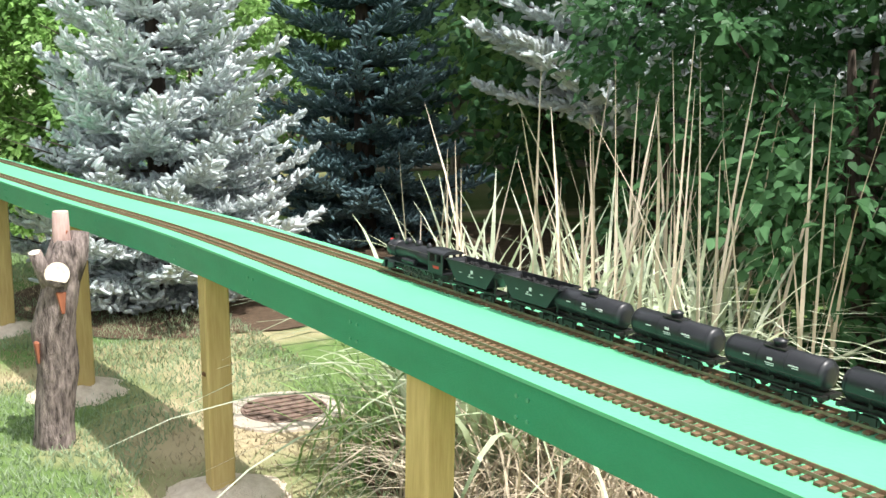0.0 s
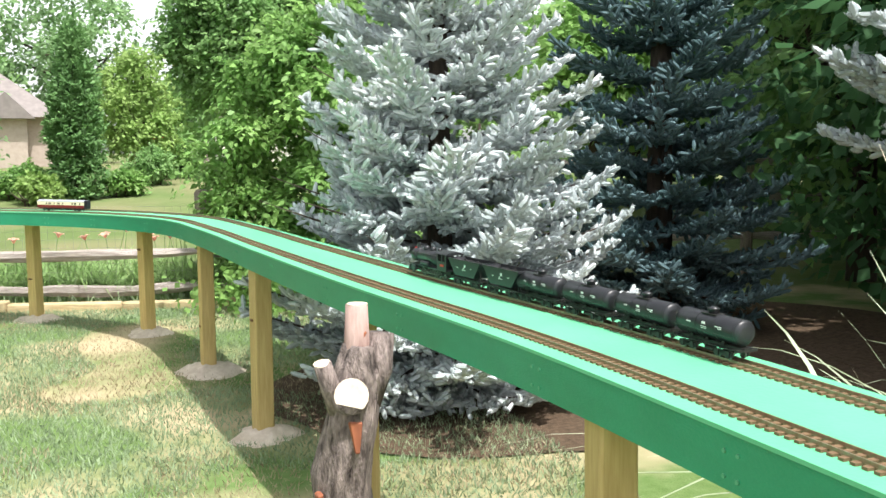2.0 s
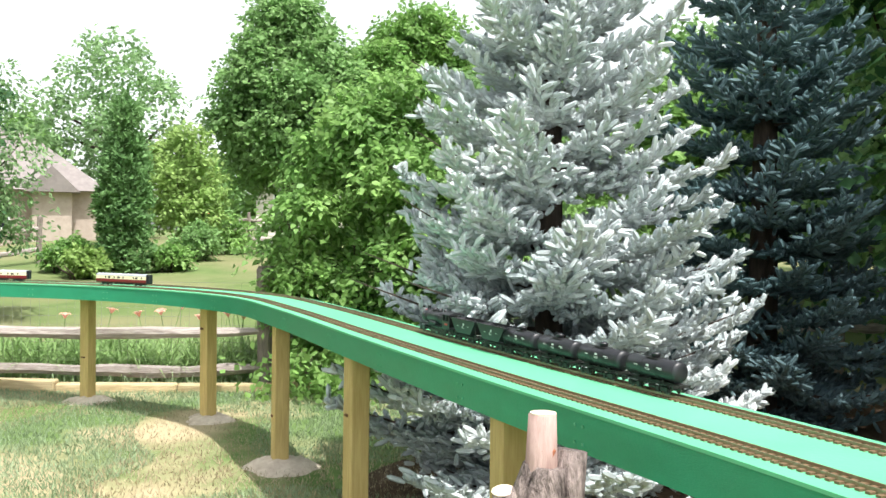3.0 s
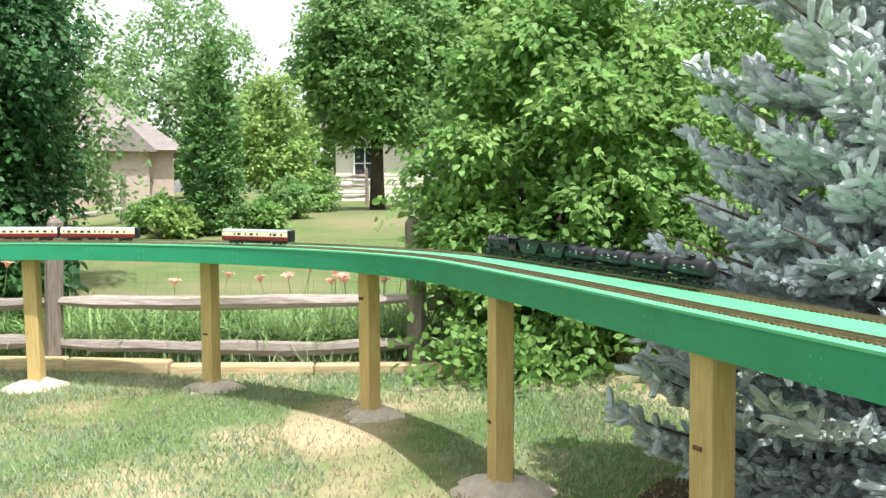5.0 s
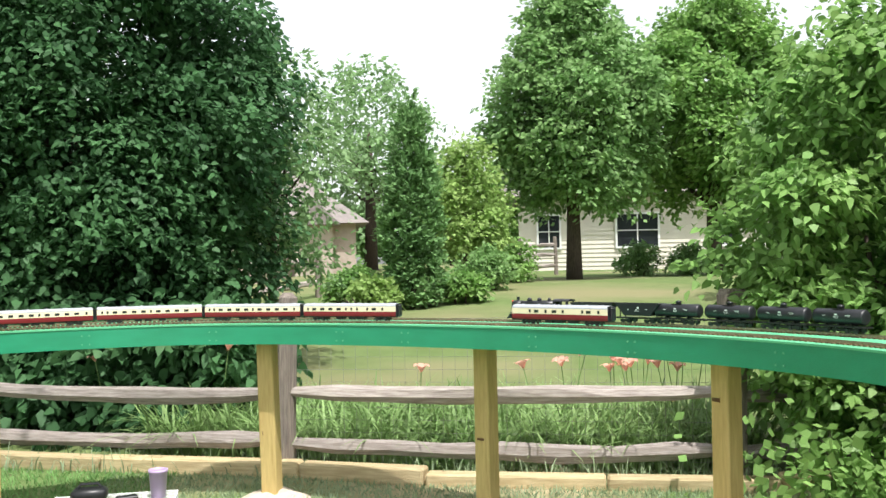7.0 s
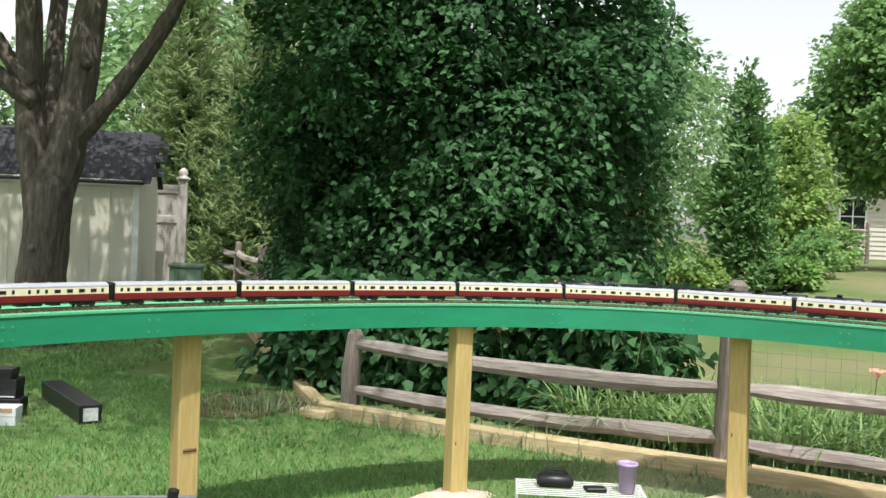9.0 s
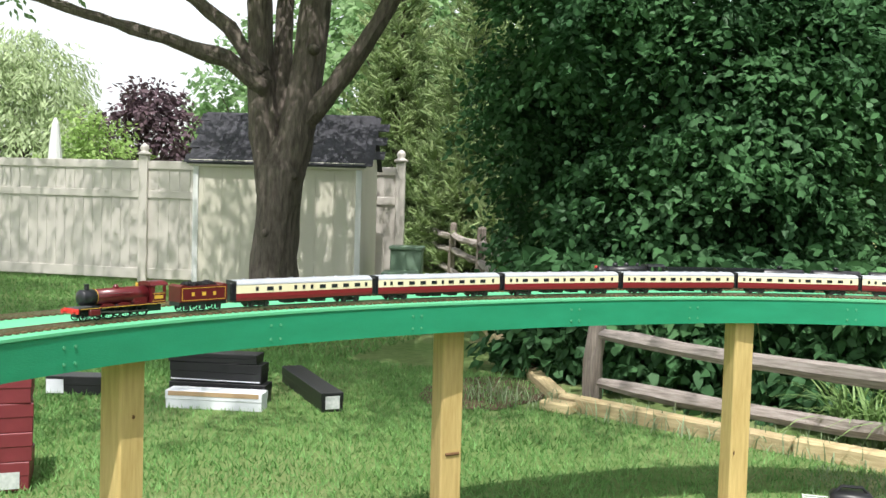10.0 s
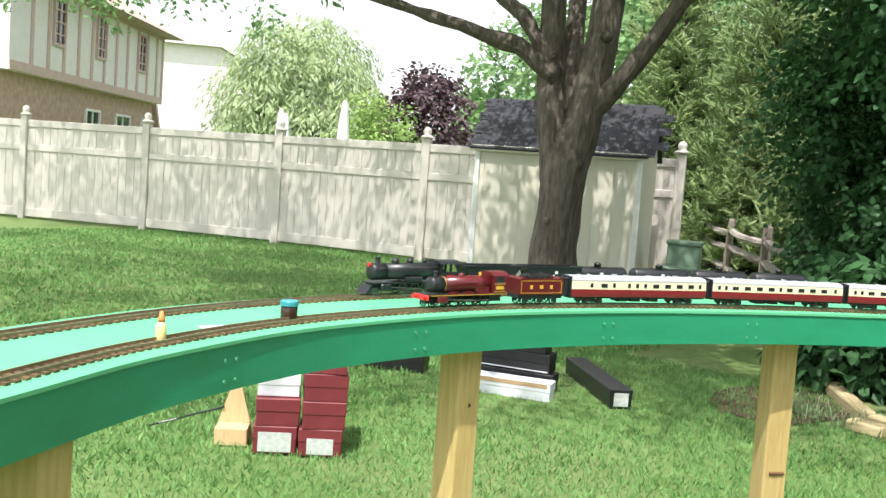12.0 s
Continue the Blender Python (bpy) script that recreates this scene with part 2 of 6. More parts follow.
GLUE = mat("pale_yellow_bottle", (0.75, 0.68, 0.32), (0.68, 0.60, 0.26), scale=20, rough=0.35, bump=0)
ORANGE = mat("orange_cap", (0.85, 0.28, 0.08), (0.78, 0.24, 0.06), scale=20, rough=0.4, bump=0)
BOX_GREEN = mat("green_utility_paint", (0.20, 0.30, 0.21), (0.15, 0.24, 0.16), scale=6, rough=0.5, bump=0.1)
IRON = mat("rusty_iron_lid", (0.25, 0.17, 0.13), (0.16, 0.11, 0.09), scale=20, rough=0.8, bump=0.6)
CONCRETE = mat("pale_concrete", (0.52, 0.46, 0.38), (0.42, 0.36, 0.29), scale=14, rough=0.9, bump=0.5)
WIRE = mat("galvanised_wire", (0.30, 0.30, 0.28), (0.22, 0.22, 0.20), scale=40, rough=0.5, metal=0.5, bump=0)
UMBRELLA_RED = mat("red_canopy", (0.75, 0.10, 0.07), (0.65, 0.08, 0.06), scale=4, rough=0.7, bump=0)


# ---- building tools ----
def part(name, bm, material, parent=None, label="", smooth=False):
    """Links a bmesh as one mesh object, under a thing or part if given."""
    me = bpy.data.meshes.new(name)
    bm.to_mesh(me)
    bm.free()
    ob = new(name, me)
    for m in material if isinstance(material, (list, tuple)) else [material]:
        me.materials.append(m)
    if smooth:
        for p in me.polygons:
            p.use_smooth = True
    if parent:
        ob.parent = parent
    if label:
        ob["label"] = label
    return ob


def thing(name, label, category, group="", m=None, kind=""):
    ob = new(name)
    ob.empty_display_size = 0.1
    if m:
        ob.matrix_world = m
    return tagged(ob, label, category, group, kind)


def share(name, mesh, parent, m):
    """One more object on a mesh that is already there."""
    ob = new(name, mesh)
    ob.parent = parent
    ob.matrix_basis = m
    return ob


def box(bm, x0, y0, z0, x1, y1, z1, bevel=0.0, m=None, mi=0):
    vs = [bm.verts.new((x, y, z)) for x in (x0, x1) for y in (y0, y1) for z in (z0, z1)]
    fs = [bm.faces.new([vs[i] for i in f]) for f in ((0, 1, 3, 2), (4, 6, 7, 5), (0, 4, 5, 1), (2, 3, 7, 6), (0, 2, 6, 4), (1, 5, 7, 3))]
    for f in fs:
        f.material_index = mi
    if bevel:
        r = bmesh.ops.bevel(bm, geom=list({e for f in fs for e in f.edges}), offset=bevel, segments=1, affect="EDGES", profile=0.5)
        vs = list({v for f in r["faces"] for v in f.verts} | {v for v in vs if v.is_valid})
    if m:
        bmesh.ops.transform(bm, matrix=m, verts=[v for v in vs if v.is_valid])
    return vs


def cyl(bm, a, b, r0, r1=None, n=12, caps=True, mi=0):
    """A tapered round bar from a to b."""
    a, b = Vector(a), Vector(b)
    r1 = r0 if r1 is None else r1
    d = (b - a).normalized()
    u = d.orthogonal().normalized()
    v = d.cross(u)
    ring = lambda c, r: [bm.verts.new(c + (u * math.cos(k * math.tau / n) + v * math.sin(k * math.tau / n)) * r) for k in range(n)]
    p, q = ring(a, r0), ring(b, r1)
    for k in range(n):
        bm.faces.new((p[k], p[(k + 1) % n], q[(k + 1) % n], q[k])).material_index = mi
    if caps:
        bm.faces.new(p[::-1]).material_index = mi
        bm.faces.new(q).material_index = mi


def tube(bm, pts, radii, n=10, wobble=0.0, seed=0.0, caps=True):
    """A bent, tapered, uneven limb through points."""
    rings, last = [], None
    u = None
    for i, p in enumerate(pts):
        p = Vector(p)
        d = (Vector(pts[min(i + 1, len(pts) - 1)]) - Vector(pts[max(i - 1, 0)])).normalized()
        u = (d.orthogonal() if u is None else (u - d * u.dot(d))).normalized()
        v = d.cross(u)
        ring = []
        for k in range(n):
            a = k * math.tau / n
            o = u * math.cos(a) + v * math.sin(a)
            w = 1 + wobble * noise.noise(o * 1.6 + Vector((0, 0, i * 0.45 + seed)))
            ring.append(bm.verts.new(p + o * radii[i] * w))
        if last:
            for k in range(n):
                bm.faces.new((last[k], last[(k + 1) % n], ring[(k + 1) % n], ring[k]))
        rings.append(ring)
        last = ring
    if caps:
        bm.faces.new(rings[0][::-1])
        bm.faces.new(rings[-1])
    return rings


def lathe(bm, prof, n=20, m=None):
    """Turned body from (radius, height) pairs."""
    rings = [[bm.verts.new((r * math.cos(k * math.tau / n), r * math.sin(k * math.tau / n), z)) for k in range(n)] for r, z in prof]
    for p, q in zip(rings, rings[1:]):
        for k in range(n):
            bm.faces.new((p[k], p[(k + 1) % n], q[(k + 1) % n], q[k]))
    bm.faces.new(rings[0][::-1])
    bm.faces.new(rings[-1])
    if m:
        bmesh.ops.transform(bm, matrix=m, verts=[v for r in rings for v in r])


def prism(bm, outline, y0, y1, m=None):
    """An outline in x, z drawn out along y."""
    p = [bm.verts.new((x, y0, z)) for x, z in outline]
    q = [bm.verts.new((x, y1, z)) for x, z in outline]
    k = len(p)
    for i in range(k):
        bm.faces.new((p[i], p[(i + 1) % k], q[(i + 1) % k], q[i]))
    bm.faces.new(p[::-1])
    bm.faces.new(q)
    if m:
        bmesh.ops.transform(bm, matrix=m, verts=p + q)


def raw_mesh(name, verts, size, material, parent=None, label=""):
    """A mesh of equal faces of that many corners, from a numpy array of corners."""
    verts = np.asarray(verts, dtype=np.float32).reshape(-1, 3)
    me = bpy.data.meshes.new(name)
    count = len(verts) // size
    me.vertices.add(len(verts))
    me.vertices.foreach_set("co", verts.ravel())
    me.loops.add(len(verts))
    me.loops.foreach_set("vertex_index", np.arange(len(verts), dtype=np.int32))
    me.polygons.add(count)
    me.polygons.foreach_set("loop_start", np.arange(0, len(verts), size, dtype=np.int32))
    me.update(calc_edges=True)
    me.materials.append(material)
    ob = new(name, me)
    if parent:
        ob.parent = parent
    if label:
        ob["label"] = label
    return ob


def unit(a):
    return a / np.maximum(np.linalg.norm(a, axis=-1, keepdims=True), 1e-9)


def leaves(rng, centres, length, width, up=0.4, out=None, spread=1.0):
    """Pointed leaf quads at centres: random directions, drawn out from the crown where given."""
    n = len(centres)
    d = rng.normal(size=(n, 3)) * spread
    if out is not None:
        d = d + out
    d = unit(d)
    nrm = unit(rng.normal(size=(n, 3)) + np.array([0, 0, up * 2.5]))
    w = unit(np.cross(d, nrm))
    le = (length * rng.uniform(0.6, 1.25, n))[:, None]
    wi = (width * rng.uniform(0.7, 1.2, n))[:, None]
    a = centres
    return np.stack([a, a + d * le * 0.45 + w * wi * 0.5, a + d * le, a + d * le * 0.45 - w * wi * 0.5], 1)


def crown(rng, lobes, clumps, per, clump_r, leaf, width, shell=0.55, droop=0.25, corners=4):
    """Leaves on flat sprays over ellipsoid lobes (centre, radii); a spray's leaves lie nearly in one plane."""
    area = np.array([r[0] * r[1] + r[0] * r[2] + r[1] * r[2] for _, r in lobes])
    cnt = rng.multinomial(clumps, area / area.sum())
    d = unit(rng.normal(size=(clumps, 3)))
    c = np.repeat(np.array([c for c, _ in lobes], float), cnt, 0)
    r = np.repeat(np.array([r for _, r in lobes], float), cnt, 0)
    rad = shell + (1.08 - shell) * rng.random(clumps) ** 0.6
    c = c + d * r * rad[:, None]
    axis = unit(d * np.array([1, 1, 0.4]) + rng.normal(size=d.shape) * 0.45 + np.array([0, 0, -droop * 0.6]))
    face = unit(d * 0.55 + np.array([0, 0, 0.85]) + rng.normal(size=d.shape) * 0.28)
    side = unit(np.cross(axis, face))
    size = clump_r * rng.uniform(0.6, 1.4, clumps)
    k = clumps * per
    C, A, F, S, Z = (np.repeat(q, per, 0) for q in (c, axis, face, side, size[:, None]))
    t, u, w = rng.uniform(-1.3, 1.5, (k, 1)), rng.normal(size=(k, 1)) * 0.62, rng.normal(size=(k, 1)) * 0.24
    p = C + Z * (A * t + S * u * (1.25 - 0.45 * np.abs(t)) + F * w - np.array([0, 0, 1]) * droop * np.maximum(t, 0) ** 2)
    ld = unit(A * 0.6 + S * np.sign(u) * 0.75 + np.array([0, 0, -droop]) + rng.normal(size=p.shape) * 0.4)
    ln = unit(F + rng.normal(size=p.shape) * 0.42)
    lw = unit(np.cross(ld, ln))
    le, wi = leaf * rng.uniform(0.6, 1.25, (k, 1)), width * rng.uniform(0.7, 1.2, (k, 1))
    if corners == 6:
        fold = ln * wi * 0.16
        rows = [p, p + ld * le * 0.3 + lw * wi * 0.5 + fold, p + ld * le * 0.7 + lw * wi * 0.36 + fold, p + ld * le * 1.02 - ln * le * 0.1, p + ld * le * 0.7 - lw * wi * 0.36 + fold, p + ld * le * 0.3 - lw * wi * 0.5 + fold]
    else:
        rows = [p, p + ld * le * 0.42 + lw * wi * 0.5, p + ld * le, p + ld * le * 0.42 - lw * wi * 0.5]
    return p, np.stack(rows, 1)


def needles(rng, a, d, length, count, nl, nw, droop=0.0):
    """Bottle-brush twigs: thin needle quads round twigs from a along d."""
    n = len(a)
    t = np.tile(np.linspace(0.05, 1.0, count), n)
    A, Dv = np.repeat(a, count, 0), np.repeat(d, count, 0)
    L = np.repeat(length, count)
    base = A + Dv * (t * L)[:, None]
    side = unit(np.cross(Dv, rng.normal(size=A.shape)))
    nd = unit(side + Dv * 0.75)
    w = unit(np.cross(nd, rng.normal(size=A.shape)))
    ll = (nl * rng.uniform(0.7, 1.2, len(A)))[:, None]
    return np.stack([base - w * nw * 0.5, base + nd * ll * 0.6 - w * nw * 0.42, base + nd * ll, base + nd * ll * 0.6 + w * nw * 0.42], 1)


def fingers(a, d, length, r, sides=5):
    """Solid tapered twig bodies under the needles."""
    n = len(a)
    u = unit(np.cross(d, np.array([0.31, 0.17, 0.93])))
    v = np.cross(d, u)
    ring = []
    for t, k in ((0.0, 0.6), (0.35, 1.0), (0.82, 0.92), (1.0, 0.4)):
        c = a + d * (length * t)[:, None]
        ring.append(np.stack([c + (u * math.cos(q * math.tau / sides) + v * math.sin(q * math.tau / sides)) * r * k for q in range(sides)], 1))
    out = []
    for p, q in zip(ring, ring[1:]):
        for k in range(sides):
            j = (k + 1) % sides
            out.append(np.stack([p[:, k], p[:, j], q[:, j], q[:, k]], 1))
    return np.stack(out, 1).reshape(-1, 4, 3)


# ---- the line of the deck ----
LINE = [(1.49, -3.2), (1.47, -1.2), (1.44, 0.5), (1.40, 1.9), (1.33, 3.2), (1.17, 4.5), (1.03, 5.8), (0.90, 7.1), (0.70, 8.2), (0.12, 9.12), (-0.75, 9.82), (-1.70, 10.16), (-2.50, 9.95), (-3.18, 9.38), (-3.72, 8.65), (-4.04, 7.95), (-4.14, 7.3), (-4.06, 6.75), (-3.88, 6.25), (-3.66, 5.5), (-3.52, 4.4)]


def spline(points, steps=24):
    pts = np.array(points, float)
    pts = np.vstack([2 * pts[0] - pts[1], pts, 2 * pts[-1] - pts[-2]])
    out = []
    for i in range(1, len(pts) - 2):
        p0, p1, p2, p3 = pts[i - 1 : i + 3]
        for t in np.linspace(0, 1, steps, endpoint=False):
            out.append(0.5 * (2 * p1 + (p2 - p0) * t + (2 * p0 - 5 * p1 + 4 * p2 - p3) * t * t + (3 * p1 - p0 - 3 * p2 + p3) * t ** 3))
    out.append(pts[-2])
    return np.array(out)


EDGE = spline(LINE)
TAN = unit(np.gradient(EDGE, axis=0))
OUTWARD = np.stack([TAN[:, 1], -TAN[:, 0]], 1)
WIDTH, DECK_TOP, DECK_LOW = 0.40, 0.953, 0.846


class Way:
    """A line beside the deck's inner edge, walked by its length."""

    def __init__(self, off):
        self.p = EDGE + OUTWARD * off
        self.s = np.concatenate([[0], np.cumsum(np.linalg.norm(np.diff(self.p, axis=0), axis=1))])
        self.length = self.s[-1]

    def at(self, s):
        return np.array([np.interp(s, self.s, self.p[:, 0]), np.interp(s, self.s, self.p[:, 1])])

    def stand(self, s, z, half=0.05):
        """Pose of a car whose wheels stand at s - half and s + half; x runs ahead."""
        a, b = self.at(s - half), self.at(s + half)
        m = (a + b) / 2
        return pose(m[0], m[1], z, 0, 0, math.degrees(math.atan2(b[1] - a[1], b[0] - a[0])))

    def near(self, x, y):
        return self.s[np.argmin(np.hypot(self.p[:, 0] - x, self.p[:, 1] - y))]


INNER, OUTER, MIDDLE = Way(0.075), Way(0.325), Way(0.17)


def ramp(v, a, b):
    t = min(1.0, max(0.0, (v - a) / (b - a)))
    return t * t * (3 - 2 * t)


def height(x, y):
    """The lie of the land: level inside the fence, rising towards the neighbours' houses."""
    h = 0.80 * ramp(y + 0.26 * x, 11.3, 28) * ramp(x, -9, -3) + 0.25 * ramp(y, 28, 60)
    return h + 0.015 * noise.noise(Vector((x * 0.6, y * 0.6, 0)))


# ---- ground ----
def build_ground():
    xs = np.concatenate([[-900, -300, -120, -60, -35], np.arange(-26, 20, 0.5), [24, 32, 45, 70, 130, 300, 900]])
    ys = np.concatenate([[-900, -200, -60, -20, -8], np.arange(-4, 32, 0.5), [36, 42, 50, 60, 80, 130, 300, 900]])
    bm = bmesh.new()
    grid = [[bm.verts.new((x, y, height(x, y))) for y in ys] for x in xs]
    for i in range(len(xs) - 1):
        for j in range(len(ys) - 1):
            f = bm.faces.new((grid[i][j], grid[i + 1][j], grid[i + 1][j + 1], grid[i][j + 1]))
            cx, cy = (xs[i] + xs[i + 1]) / 2, (ys[j] + ys[j + 1]) / 2
            f.material_index = 1 if cy + 0.26 * cx > 11.2 and cx > -4.2 - (cy - 12) * 0.55 else 0
            f.smooth = True
    tagged(part("ground", bm, [GROUND, FAR_LAWN]), "sunny lawn with dry straw patches, rising beyond the fence", "lawn", kind="structure")


def build_grass():
    rng = np.random.default_rng(5)
    for name, material, n, hi, wi, area, dens in (
        ("lawn_grass", BLADE, 130000, 0.030, 0.0042, (-2.4, 2.4, 2.3, 11.0), 0),
        ("green_lawn_grass", DEEP_BLADE, 130000, 0.032, 0.0045, (-8.2, -2.0, 4.5, 12.6), 0),
        ("dry_lawn_grass", STRAW_BLADE, 50000, 0.026, 0.004, (-1.6, 2.4, 2.5, 10.6), 1),
        ("shaded_lawn_grass", DEEP_BLADE, 60000, 0.04, 0.009, (-17, -6.0, 7.0, 17.0), 0),
    ):
        x, y = rng.uniform(area[0], area[1], n), rng.uniform(area[2], area[3], n)
        k = np.array([noise.noise(Vector((a * 0.9, b * 0.9, 3.0))) for a, b in zip(x, y)])
        keep = (k > 0.02 if dens else (k < 0.25) | (x < -1.8)) & (y + 0.26 * x < 10.5 + (1.4 if area[0] < -8 else 0) * (x < -4.2))
        keep |= (x < -6.0)
        x, y = x[keep], y[keep]
        n = len(x)
        base = np.stack([x, y, np.full(n, 0.0)], 1)
        a = rng.uniform(0, math.tau, n)
        side = np.stack([np.cos(a), np.sin(a), np.zeros(n)], 1) * (wi * rng.uniform(0.6, 1.3, n))[:, None]
        lean = rng.normal(size=(n, 3)) * np.array([1, 1, 0]) * hi * 0.55
        tip = base + lean + np.array([0, 0, 1]) * (hi * rng.uniform(0.5, 1.4, n))[:, None]
        v = np.stack([base - side, base + side, tip], 1)
        tagged(raw_mesh(name, v, 3, material), "short mown grass blades of the lawn", "grass", kind="stuff")


# ---- the raised railway deck ----
POSTS = [(1.54, -1.3), (1.52, 0.1), (1.475, 1.50), (1.42, 2.90), (1.24, 4.41), (1.08, 5.87), (0.955, 7.44), (0.63, 8.93), (-0.245, 9.93), (-1.36, 10.29), (-2.69, 9.94), (-3.65, 9.04), (-4.17, 7.85), (-4.06, 6.48), (-3.76, 5.2)]


def ribbon(bm, a, b, z0, z1, i0, i1):
    """A curved board between two lines of the plan."""
    rows = []
    for i in range(i0, i1 + 1):
        rows.append([bm.verts.new((*a[i], z0)), bm.verts.new((*b[i], z0)), bm.verts.new((*b[i], z1)), bm.verts.new((*a[i], z1))])
    for p, q in zip(rows, rows[1:]):
        for k in range(4):
            bm.faces.new((p[k], q[k], q[(k + 1) % 4], p[(k + 1) % 4]))
    bm.faces.new(rows[0])
    bm.faces.new(rows[-1][::-1])


def build_deck():
    deck = thing("raised_railway_deck", "curved green-painted plywood railway deck on timber posts", "model railway deck")
    n = len(EDGE) - 1
    seams = list(range(0, n, 60)) + [n]
    for a, b in zip(seams, seams[1:]):
        bm = bmesh.new()
        ribbon(bm, EDGE - OUTWARD * 0.004, EDGE + OUTWARD * (WIDTH + 0.004), DECK_TOP - 0.008, DECK_TOP, a, b)
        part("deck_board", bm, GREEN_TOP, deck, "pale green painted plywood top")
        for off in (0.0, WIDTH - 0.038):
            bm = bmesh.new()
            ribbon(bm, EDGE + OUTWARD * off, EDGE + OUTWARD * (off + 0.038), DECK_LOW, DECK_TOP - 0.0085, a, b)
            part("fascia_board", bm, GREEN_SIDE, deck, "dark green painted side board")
    # posts, slightly uneven in their stance
    bm = bmesh.new()
    box(bm, -0.0445, -0.0445, -0.1, 0.0445, 0.0445, DECK_TOP - 0.02, 0.006)
    proto = part("post", bm, LUMBER, deck, "square treated lumber post with knots")
    rng = random.Random(4)
    for k, (x, y) in enumerate(POSTS):
        s = MIDDLE.near(x, y)
        p, q = MIDDLE.at(s - 0.05), MIDDLE.at(s + 0.05)
        m = pose(x, y, 0, rng.uniform(-1, 1), rng.uniform(-1, 1), math.degrees(math.atan2(q[1] - p[1], q[0] - p[0])) + rng.uniform(-7, 7))
        if k:
            post = share("post", proto.data, deck, m)
            post["label"] = "square treated lumber post with knots"
        else:
            post = proto
            post.matrix_basis = m
        for j in range(3):
            bm = bmesh.new()
            zz = rng.uniform(0.25, 0.8)
            cyl(bm, (-0.0446, rng.uniform(-0.03, 0.03), zz), (-0.0456, rng.uniform(-0.03, 0.03), zz), rng.uniform(0.006, 0.011), n=8)
            bmesh.ops.transform(bm, matrix=pose(0, 0, 0, 0, 0, 90), verts=bm.verts)
            kn = part("knot", bm, KNOT, post)
            kn.matrix_basis = pose(0, 0, 0, 0, 0, 180 if j == 2 else 0)
    # bolt heads on the inner side board, four at each joint
    bm = bmesh.new()
    cyl(bm, (0, -0.003, 0), (0, 0.001, 0), 0.0042, n=10)
    bolt = None
    for x, y in POSTS:
        for ds in (0.25, -0.45):
            s = Way(0.0).near(x, y) + ds
            w = Way(-0.0006)
            for da in (-0.018, 0.018):
                for z in (0.868, 0.912):
                    m = w.stand(s + da, z, 0.02)
                    if bolt is None:
                        bolt = part("bolt", bm, STEEL_BOLT, deck)
                        bolt.matrix_basis = m @ pose(0, 0, 0, 0, 0, 180)
                    else:
                        share("bolt", bolt.data, deck, m @ pose(0, 0, 0, 0, 0, 180))
    # dug soil round the feet
    for k, (x, y) in enumerate(POSTS):
        bm = bmesh.new()
        R = rng.uniform(0.16, 0.23)
        rings = []
        for r, h in ((1.25, -0.02), (1.0, 0.012), (0.65, 0.05), (0.3, 0.07), (0.05, 0.075)):
            rings.append([bm.verts.new((R * r * math.cos(a) * (1 + 0.6 * noise.noise(Vector((math.cos(a) * 1.7, math.sin(a) * 1.7, k * 3.1)))), R * r * math.sin(a) * (1 + 0.3 * noise.noise(Vector((math.cos(a) + 5, math.sin(a), k)))), 0.75 * h + 0.022 * noise.noise(Vector((math.cos(a) * 4 * r, math.sin(a) * 4 * r, k))))) for a in np.linspace(0, math.tau, 22, endpoint=False)])
        for p, q in zip(rings, rings[1:]):
            for i in range(22):
                bm.faces.new((p[i], p[(i + 1) % 22], q[(i + 1) % 22], q[i]))
        bm.faces.new(rings[-1])
        ob = part("soil_mound", bm, SOIL, smooth=True)
        ob.location = (x, y, 0)
        tagged(ob, "low mound of pale dug soil round a deck post", "soil mound", "mounds at the deck posts")


def build_track(way, label):
    track = thing("railway_track", label, "model track", "tracks on the deck")
    gauge, top = 0.032, DECK_TOP
    for side in (-1, 1):
        bm = bmesh.new()
        off = [(way.p + OUTWARD * (side * gauge / 2 + o)) for o in (-0.0016, 0.0016)]
        ribbon(bm, off[0], off[1], top + 0.0045, top + 0.011, 0, len(EDGE) - 1)
        part("rail", bm, RAIL_STEEL, track, "bronze-toned metal rail")
    pitch = 0.0235
    bm = bmesh.new()
    box(bm, -0.006, -0.0315, 0.0, 0.006, 0.0315, 0.0048)
    proto = None
    rest = []
    s0 = way.near(1.4, 1.2)
    for k in range(int(way.length / pitch) - 1):
        s = 0.03 + k * pitch
        m = way.stand(s, top + 0.0002, 0.01)
        if 0 <= s - s0 < 3.4:
            if proto is None:
                proto = part("sleeper", bm, SLEEPER, track)
                proto.matrix_basis = m
            else:
                share("sleeper", proto.data, track, m)
        else:
            rest.append(m)
    c = [Vector(v) for v in ((-0.006, -0.0315, 0), (0.006, -0.0315, 0), (0.006, 0.0315, 0), (-0.006, 0.0315, 0), (-0.006, -0.0315, 0.0048), (0.006, -0.0315, 0.0048), (0.006, 0.0315, 0.0048), (-0.006, 0.0315, 0.0048))]
    verts, faces = [], []
    for m in rest:
        o = len(verts)
        verts += [m @ v for v in c]
        faces += [tuple(o + i for i in f) for f in ((4, 5, 6, 7), (0, 1, 5, 4), (1, 2, 6, 5), (2, 3, 7, 6), (3, 0, 4, 7))]
    me = bpy.data.meshes.new("sleeper_run")
    me.from_pydata(verts, [], faces)
    me.materials.append(SLEEPER)
    ob = new("sleeper_run", me)
    ob.parent = track
    tagged(ob, "row of small brown track sleepers", kind="stuff")


